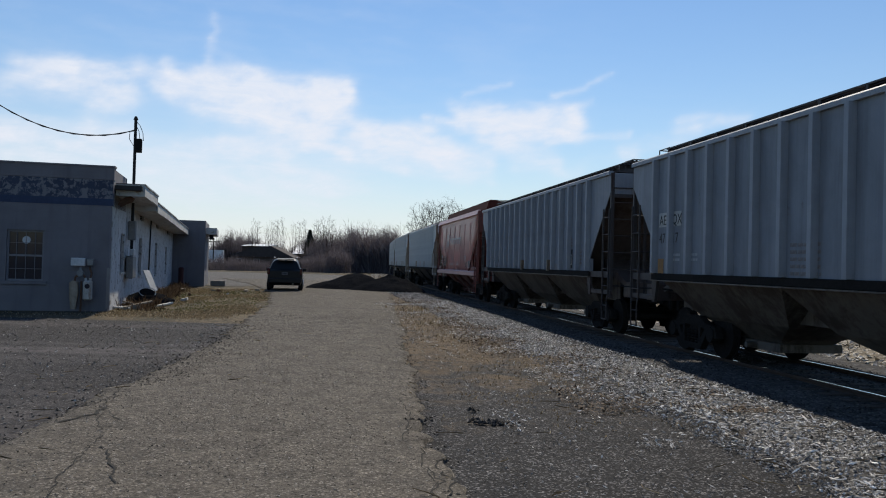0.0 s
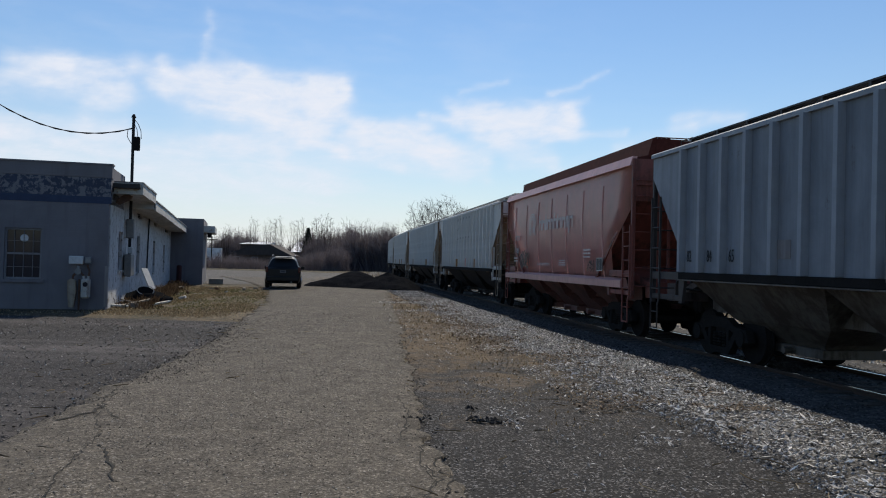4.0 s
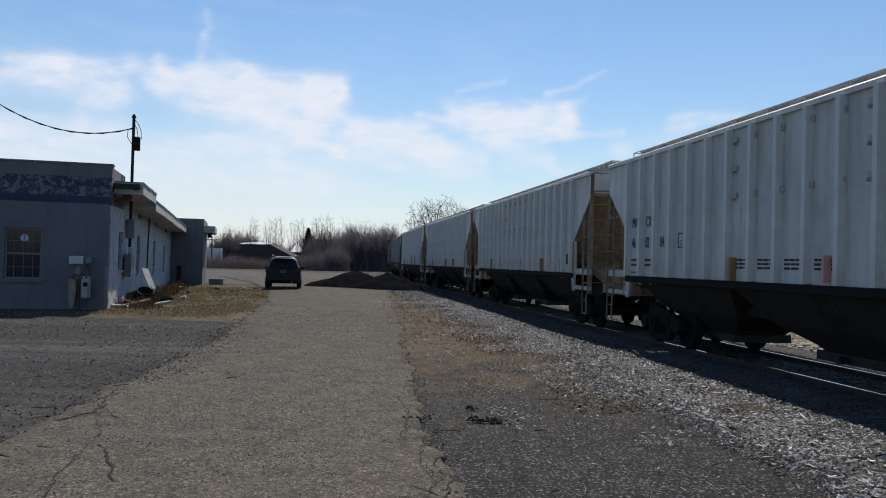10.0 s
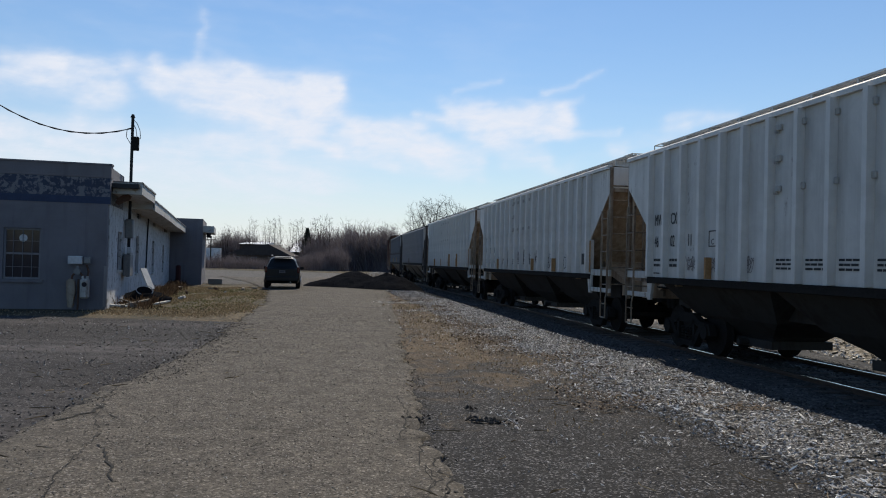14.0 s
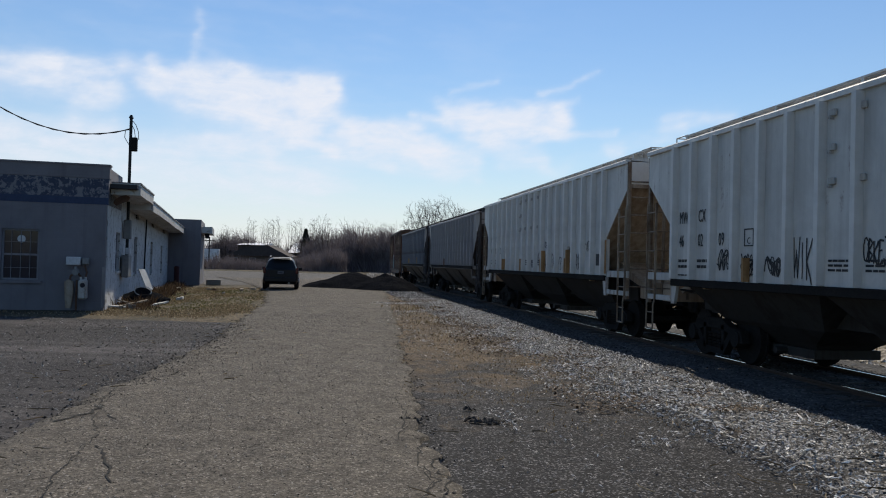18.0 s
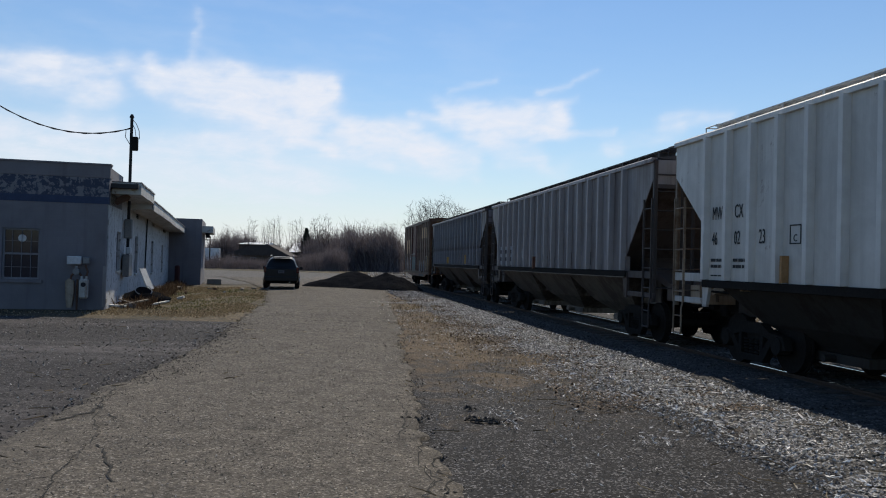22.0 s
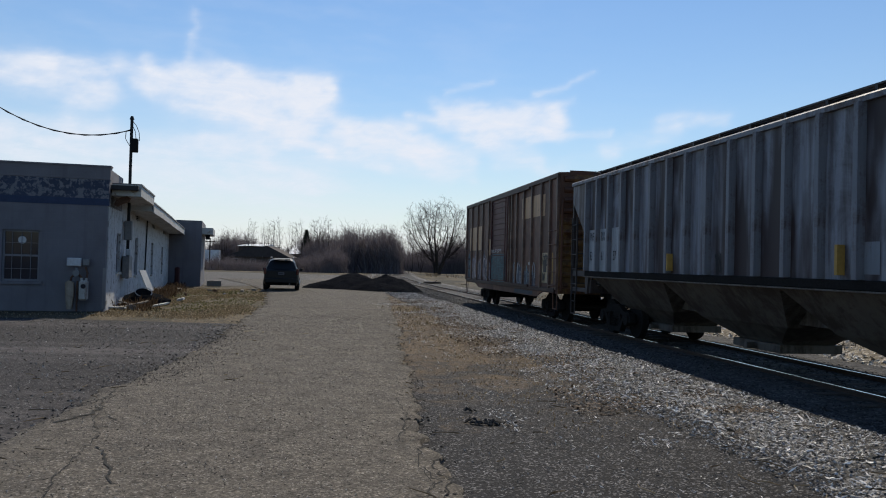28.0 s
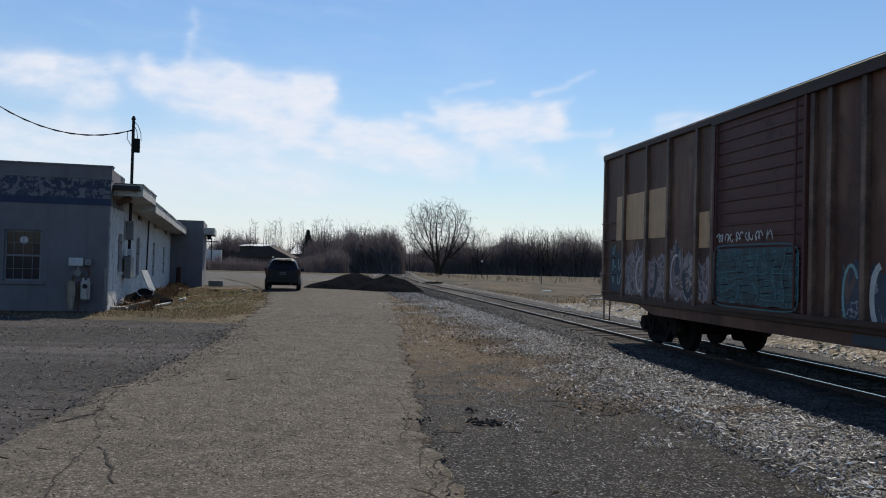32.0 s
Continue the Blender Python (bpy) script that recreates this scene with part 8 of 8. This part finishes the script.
def scatter_grit():
    rng = random.Random(32)
    vs, fs = [], []
    for _ in range(5200):
        y = 4.2 + 24 * rng.random() ** 2.0
        x0, x1 = lerp_rows(ROAD_L, y), lerp_rows(ROAD_R, y)
        u = rng.random()
        x = x0 + (x1 - x0) * u
        z = -0.07 + 0.045 + 0.03 * (1 - (2 * u - 1) ** 2)
        r = rng.uniform(0.003, 0.008) * (1 + y / 25)
        stone(vs, fs, rng, x, y, z + r * 0.3, r)
    for _ in range(4200):
        y = 5.5 + 17 * rng.random() ** 1.2
        x = lerp_rows(ROAD_L, y) - 0.1 - 14 * rng.random() ** 1.6
        r = rng.uniform(0.006, 0.016) * (1 + y / 25)
        stone(vs, fs, rng, x, y, gz(x, y) + 0.02 + r * 0.3, r)
    for _ in range(11000):
        y = 4.5 + 26 * rng.random() ** 1.6
        x0, x1 = lerp_rows(SH_L, y), lerp_rows(SH_R, y)
        x = x0 + (x1 - x0) * rng.random()
        r = rng.uniform(0.003, 0.008) * (1 + y / 25)
        stone(vs, fs, rng, x, y, gz(x, y) + 0.014 + r * 0.3, r)
    tagged(soup("loose_grit", vs, fs, "grit"), "loose grit and pebbles over the asphalt and gravel", "grit", kind="stuff")
    # crumbled lumps along the broken asphalt edge
    vs, fs = [], []
    for _ in range(5200):
        y = 4.2 + 22 * rng.random() ** 1.7
        u = rng.random()
        x = lerp_rows(ROAD_L, y) * (1 - u) + lerp_rows(ROAD_R, y) * u
        r = rng.uniform(0.004, 0.009) * (1 + y / 25)
        stone(vs, fs, rng, x, y, -0.07 + 0.045 + 0.03 * (1 - (2 * u - 1) ** 2) + r * 0.2, r, 0.4)
    for _ in range(1500):
        y = 6 + 16 * rng.random()
        x = lerp_rows(ROAD_L, y) + abs(rng.gauss(0, 0.5))
        r = rng.uniform(0.006, 0.016)
        stone(vs, fs, rng, x, y, gz(x, y) + 0.06 + r * 0.2, r, 0.6)
    for cx, cy, n, spread in ((-0.22, 9.15, 18, 0.09), (0.62, 9.15, 40, 0.10), (0.40, 9.3, 10, 0.04), (0.42, 9.9, 8, 0.05)):
        for _ in range(n):
            r = rng.uniform(0.015, 0.045)
            x, y = cx + rng.gauss(0, spread), cy + rng.gauss(0, spread * 0.35)
            stone(vs, fs, rng, x, y, gz(x, y) + 0.03 + r * 0.3, r, 0.7)
    for _ in range(260):
        y = 5 + 20 * rng.random() ** 1.3
        x = lerp_rows(ROAD_R, y) + rng.gauss(0.03, 0.09)
        r = rng.uniform(0.008, 0.026)
        stone(vs, fs, rng, x, y, gz(x, y) + 0.035 + r * 0.2, r)
    for _ in range(150):
        y = 7 + 16 * rng.random()
        x = lerp_rows(ROAD_L, y) + rng.gauss(0.0, 0.12)
        r = rng.uniform(0.010, 0.030)
        stone(vs, fs, rng, x, y, gz(x, y) + 0.05 + r * 0.2, r)
    tagged(soup("asphalt_crumbs", vs, fs, "crumbs"), "dark crumbled asphalt lumps along the lane's broken edge", "asphalt crumbs", kind="stuff")


scatter_grit()


def fallen_twigs():
    """Thin twigs and stalks lying on the lane's edges and the gravel."""
    rng = random.Random(36)
    vs, fs = [], []
    for k in range(150):
        y = 5.5 + 16 * rng.random() ** 1.3
        x = (lerp_rows(ROAD_L, y) + rng.gauss(-0.6, 1.0)) if k % 2 else rng.uniform(lerp_rows(SH_L, y), lerp_rows(SH_R, y))
        a, ln_ = rng.random() * 6.28, rng.uniform(0.08, 0.34)
        p = Vector((x, y, gz(x, y) + 0.075))
        q = p + Vector((math.cos(a), math.sin(a), 0.04)) * ln_ * 0.5
        r = q + Vector((math.cos(a + rng.gauss(0, 0.4)), math.sin(a + rng.gauss(0, 0.4)), -0.04)) * ln_ * 0.5
        limb(vs, fs, p, q, 0.006, 0.005, 4)
        limb(vs, fs, q, r, 0.005, 0.003, 4)
    tagged(soup("fallen_twigs", vs, fs, "straw"), "thin dry twigs lying on the lane's edges", "twigs", kind="stuff")


fallen_twigs()


def road_z(x, y):
    x0, x1 = lerp_rows(ROAD_L, y), lerp_rows(ROAD_R, y)
    u = min(max((x - x0) / (x1 - x0), 0), 1)
    return -0.07 + 0.045 + 0.03 * (1 - (2 * u - 1) ** 2)


def crack(pts, w, seed):
    """A wandering crack in the asphalt, dark and slightly gaping."""
    rng = random.Random(seed)
    line = []
    for (x0, y0), (x1, y1) in zip(pts, pts[1:]):
        n = max(4, int(math.hypot(x1 - x0, y1 - y0) / 0.09))
        for i in range(n):
            t = i / n
            line.append((x0 + (x1 - x0) * t + rng.gauss(0, 0.022), y0 + (y1 - y0) * t + rng.gauss(0, 0.022)))
    line.append(pts[-1])
    vs, fs = [], []
    for i, (x, y) in enumerate(line):
        x2, y2 = line[min(i + 1, len(line) - 1)]
        xa, ya = line[max(i - 1, 0)]
        d = Vector((x2 - xa, y2 - ya, 0))
        d = d.normalized() if d.length else Vector((1, 0, 0))
        ww = w * rng.uniform(0.25, 1.0)
        z = road_z(x, y) + 0.008
        vs += [(x - d.y * ww, y + d.x * ww, z), (x + d.y * ww, y - d.x * ww, z)]
        if i:
            k = len(vs) - 4
            fs.append((k, k + 1, k + 3, k + 2))
    tagged(soup("road_crack", vs, fs, "crack"), "dark crack running through the worn asphalt", "crack", "cracks in the lane", "structure")


for i, (pts, w) in enumerate((
    ([(-6.3, 30.6), (-4.5, 30.2), (-1.7, 30.4)], 0.17), ([(-5.2, 22.0), (-3.4, 21.3), (-2.6, 21.6)], 0.03), ([(-0.55, 5.9), (-0.25, 6.05), (0.05, 5.95), (0.25, 6.1)], 0.012),
    ([(-0.05, 6.0), (-0.02, 6.6), (-0.14, 7.2), (-0.1, 8.0)], 0.012), ([(-3.4, 8.3), (-2.6, 8.1), (-1.6, 8.25), (-1.0, 8.1)], 0.008), ([(-3.7, 9.0), (-3.2, 7.9), (-2.9, 6.4), (-2.6, 5.4)], 0.010),
    ([(-4.0, 12.4), (-3.0, 12.1), (-2.0, 12.6)], 0.016), ([(-3.0, 13.6), (-2.5, 12.7), (-2.3, 12.2)], 0.014), ([(-1.9, 16.5), (-1.3, 16.2), (-0.8, 16.4)], 0.016), ([(-4.2, 11.0), (-3.9, 9.6), (-3.3, 8.6)], 0.014),
    ([(-2.9, 6.0), (-2.2, 5.75), (-1.5, 5.8)], 0.006), ([(-0.35, 8.0), (-0.3, 9.2), (-0.5, 10.6)], 0.012),
    ([(-4.3, 8.85), (-3.3, 8.7), (-2.2, 8.8), (-1.2, 8.65)], 0.010), ([(-3.0, 7.4), (-2.75, 6.9), (-2.4, 6.2)], 0.020), ([(-3.85, 9.5), (-3.72, 9.0), (-3.9, 8.5)], 0.045), ([(-4.0, 13.4), (-3.4, 14.2), (-2.9, 15.2)], 0.014),
    ([(-0.1, 7.0), (0.05, 6.6), (-0.05, 6.2)], 0.012), ([(0.1, 7.6), (-0.02, 7.1), (0.12, 6.6), (0.05, 6.0)], 0.014))):
    crack(pts, w * (0.8 if i == 0 else 0.75), 50 + i)


def blades(name, spots, label, seed, mat="straw"):
    """Dead grass: thin bent blades; spots: x, y, spread x, spread y, count, height."""
    rng = random.Random(seed)
    vs, fs = [], []
    for cx, cy, sx, sy, n, h in spots:
        for _ in range(n):
            x, y = cx + rng.gauss(0, sx), cy + rng.gauss(0, sy)
            z = gz(x, y) - 0.01
            hh = h * rng.uniform(0.4, 1.2)
            lean = Vector((rng.gauss(0, 0.5), rng.gauss(0, 0.5), 0)) * hh
            w = rng.uniform(0.004, 0.009) * (1 + math.hypot(x, y) / 18)
            a = rng.random() * 3.14
            wx, wy = w * math.cos(a), w * math.sin(a)
            k = len(vs)
            vs += [(x - wx, y - wy, z), (x + wx, y + wy, z), (x + lean.x * 0.4 + wx * 0.7, y + lean.y * 0.4 + wy * 0.7, z + hh * 0.62), (x + lean.x * 0.4 - wx * 0.7, y + lean.y * 0.4 - wy * 0.7, z + hh * 0.62), (x + lean.x, y + lean.y, z + hh * 0.95)]
            fs += [(k, k + 1, k + 2, k + 3), (k + 3, k + 2, k + 4)]
    tagged(soup(name, vs, fs, mat), label, "grass", kind="stuff")


rng = random.Random(77)
spots = []
for _ in range(1500):
    y = 24.5 + 25 * rng.random() ** 1.2
    x0 = -10.9 - 0.25 * (y - 27)
    x1 = lerp_rows(ROAD_L, y) - 0.15
    x = x0 + (x1 - x0) * rng.random()
    if noise.noise(Vector((x * 0.5, y * 0.22, 17))) > -0.12:
        spots.append((x, y, 0.22, 0.40, 22, 0.055))
spots += [(-28 + 17 * rng.random(), 22.9 + 2.2 * rng.random(), 0.6, 0.2, 26, 0.05) for _ in range(110)]
blades("dead_grass", spots, "matted dead tan grass by the building", 41)
spots = []
for _ in range(110):
    y = 27 + 24 * rng.random()
    spots.append((-10.5 - 0.25 * (y - 27) + rng.uniform(0, 0.9), y, 0.20, 0.3, 22, rng.uniform(0.16, 0.42)))
blades("dead_weeds", spots, "brown dead weeds along the foot of the side wall", 45, "litter_stalks")
spots = []
for _ in range(240):
    y = 27 + 20 * rng.random()
    x0 = -10.2 - 0.25 * (y - 27)
    spots.append((x0 + (lerp_rows(ROAD_L, y) - 0.3 - x0) * rng.random(), y, 0.35, 0.5, 26, 0.05))
blades("green_grass", spots, "thin patches of greening grass in the dead verge", 46, "new_grass")
spots = []
for _ in range(240):
    y = 9 + 30 * rng.random() ** 1.1
    x0, x1 = lerp_rows(SH_L, y), lerp_rows(SH_R, y)
    u = rng.random()
    spots.append((x0 + (x1 - x0) * (0.12 + 0.86 * u), y, 0.16, 0.20, 16, 0.06))
spots += [(-0.9, 31.0, 0.5, 0.8, 160, 0.20), (0.2, 25.0, 0.6, 0.9, 160, 0.14), (0.7, 19.5, 0.6, 1.0, 160, 0.10), (2.9, 11.2, 0.35, 0.4, 70, 0.08), (2.3, 13.5, 0.6, 0.6, 90, 0.09), (2.0, 15.5, 0.6, 0.7, 90, 0.09)]
blades("dead_grass", spots, "thin dead grass between the lane and the track", 42)
spots = []
for _ in range(520):
    s = 22 + 30 * rng.random()
    p = track(s, 4.5 + 20 * rng.random() ** 1.3)
    spots.append((p.x, p.y, 1.0, 1.0, 10, 0.08))
spots += [(track(s, 3.6).x, track(s, 3.6).y, 0.6, 1.0, 60, 0.09) for s in range(12, 60, 2)]
spots += [(-5.0, 58.5, 0.8, 0.5, 160, 1.0)]
blades("dead_grass", spots, "rough dead grass over the field beyond the track", 43, "tan_brush")
# low bank of pale rubble and dead grass beyond the rails
M["bank"] = stony("pale_dry_bank", (0.06, 0.052, 0.04), (0.185, 0.160, 0.120), (0.50, 0.46, 0.40), 14, 0.5, 1.0, 0.06, 0.22, second=(0.13, 0.105, 0.072), spread=(0.48, 0.62))


def bank():
    rng = random.Random(91)
    vs, fs = [], []
    offs = [2.05, 2.3, 2.6, 3.1, 3.7, 4.4, 5.2, 6.0, 6.8]
    rise = [-0.06, 0.03, 0.14, 0.24, 0.30, 0.28, 0.20, 0.10, -0.06]
    ss = [-10 + 0.5 * i for i in range(108)]
    for s in ss:
        for o, h in zip(offs, rise):
            p = track(s, o + 0.25 * noise.noise(Vector((s * 0.5, o, 6))))
            lump = 0.55 + 0.8 * abs(noise.noise(Vector((s * 0.35, 2.0, 4)))) + 0.5 * noise.noise(Vector((s * 1.3, o * 1.6, 9)))
            fade = smooth01(44, 34, s)
            vs.append((p.x, p.y, gz(p.x, p.y) - 0.07 * (1 - fade) + (h * lump * fade if h > 0 else h)))
    n = len(offs)
    fs = [(j * n + i, j * n + i + 1, (j + 1) * n + i + 1, (j + 1) * n + i) for j in range(len(ss) - 1) for i in range(n - 1)]
    tagged(soup("far_bank", vs, fs, "bank", smooth=True), "low pale bank of rubble and dead grass beyond the rails", "bank", kind="structure")
    vs, fs = [], []
    for _ in range(5200):
        s = 3 + 34 * rng.random() ** 1.2
        o = 2.1 + 3.8 * rng.random() ** 1.3
        p = track(s, o)
        h = 0.03 + 0.26 * math.exp(-((o - 4.0) / 1.2) ** 2)
        stone(vs, fs, rng, p.x, p.y, gz(p.x, p.y) + h * rng.uniform(0.4, 1.0), rng.uniform(0.02, 0.075), 0.6, rng.uniform(1, 1.8))
    tagged(soup("pale_rubble", vs, fs, "pale_stones"), "pale rubble on the low bank beyond the rails", "rubble", kind="stuff")
    spots = [(track(s, 3.4 + 1.6 * rng.random()).x, track(s, 3.4 + 1.6 * rng.random()).y, 0.35, 0.5, 45, 0.42) for s in [8 + 0.8 * i for i in range(42)]]
    blades("dead_grass", spots, "pale dead grass on the bank beyond the rails", 44)


bank()


# ---------- the train rolls towards and past the camera ----------
def motions():
    times = [i * 1.0 for i in range(33)]
    for car, c in TRAIN:
        rows = []
        for t in times:
            s = c - SPEED * t
            a, b = track(s - 6.0), track(s + 6.0)
            mid = (a + b) / 2
            rows.append((t, pose(mid.x, mid.y, 0, 0, 0, math.degrees(math.atan2(b.y - a.y, b.x - a.x)) + 180)))
        walk(car, rows)
    walk(CLOUDS, [(t, pose(0, 0, 0, 0.004 * t, 0, 0.036 * t)) for t in (0.0, 8.0, 16.0, 24.0, 32.0)])
    turn = math.degrees(SPEED / 0.457)
    n = 256
    for w, x in WHEELSETS:
        walk(w, [(32.0 * i / n, pose(x, 0, 0.457, 0, turn * 32.0 * i / n, 0)) for i in range(n + 1)])


motions()
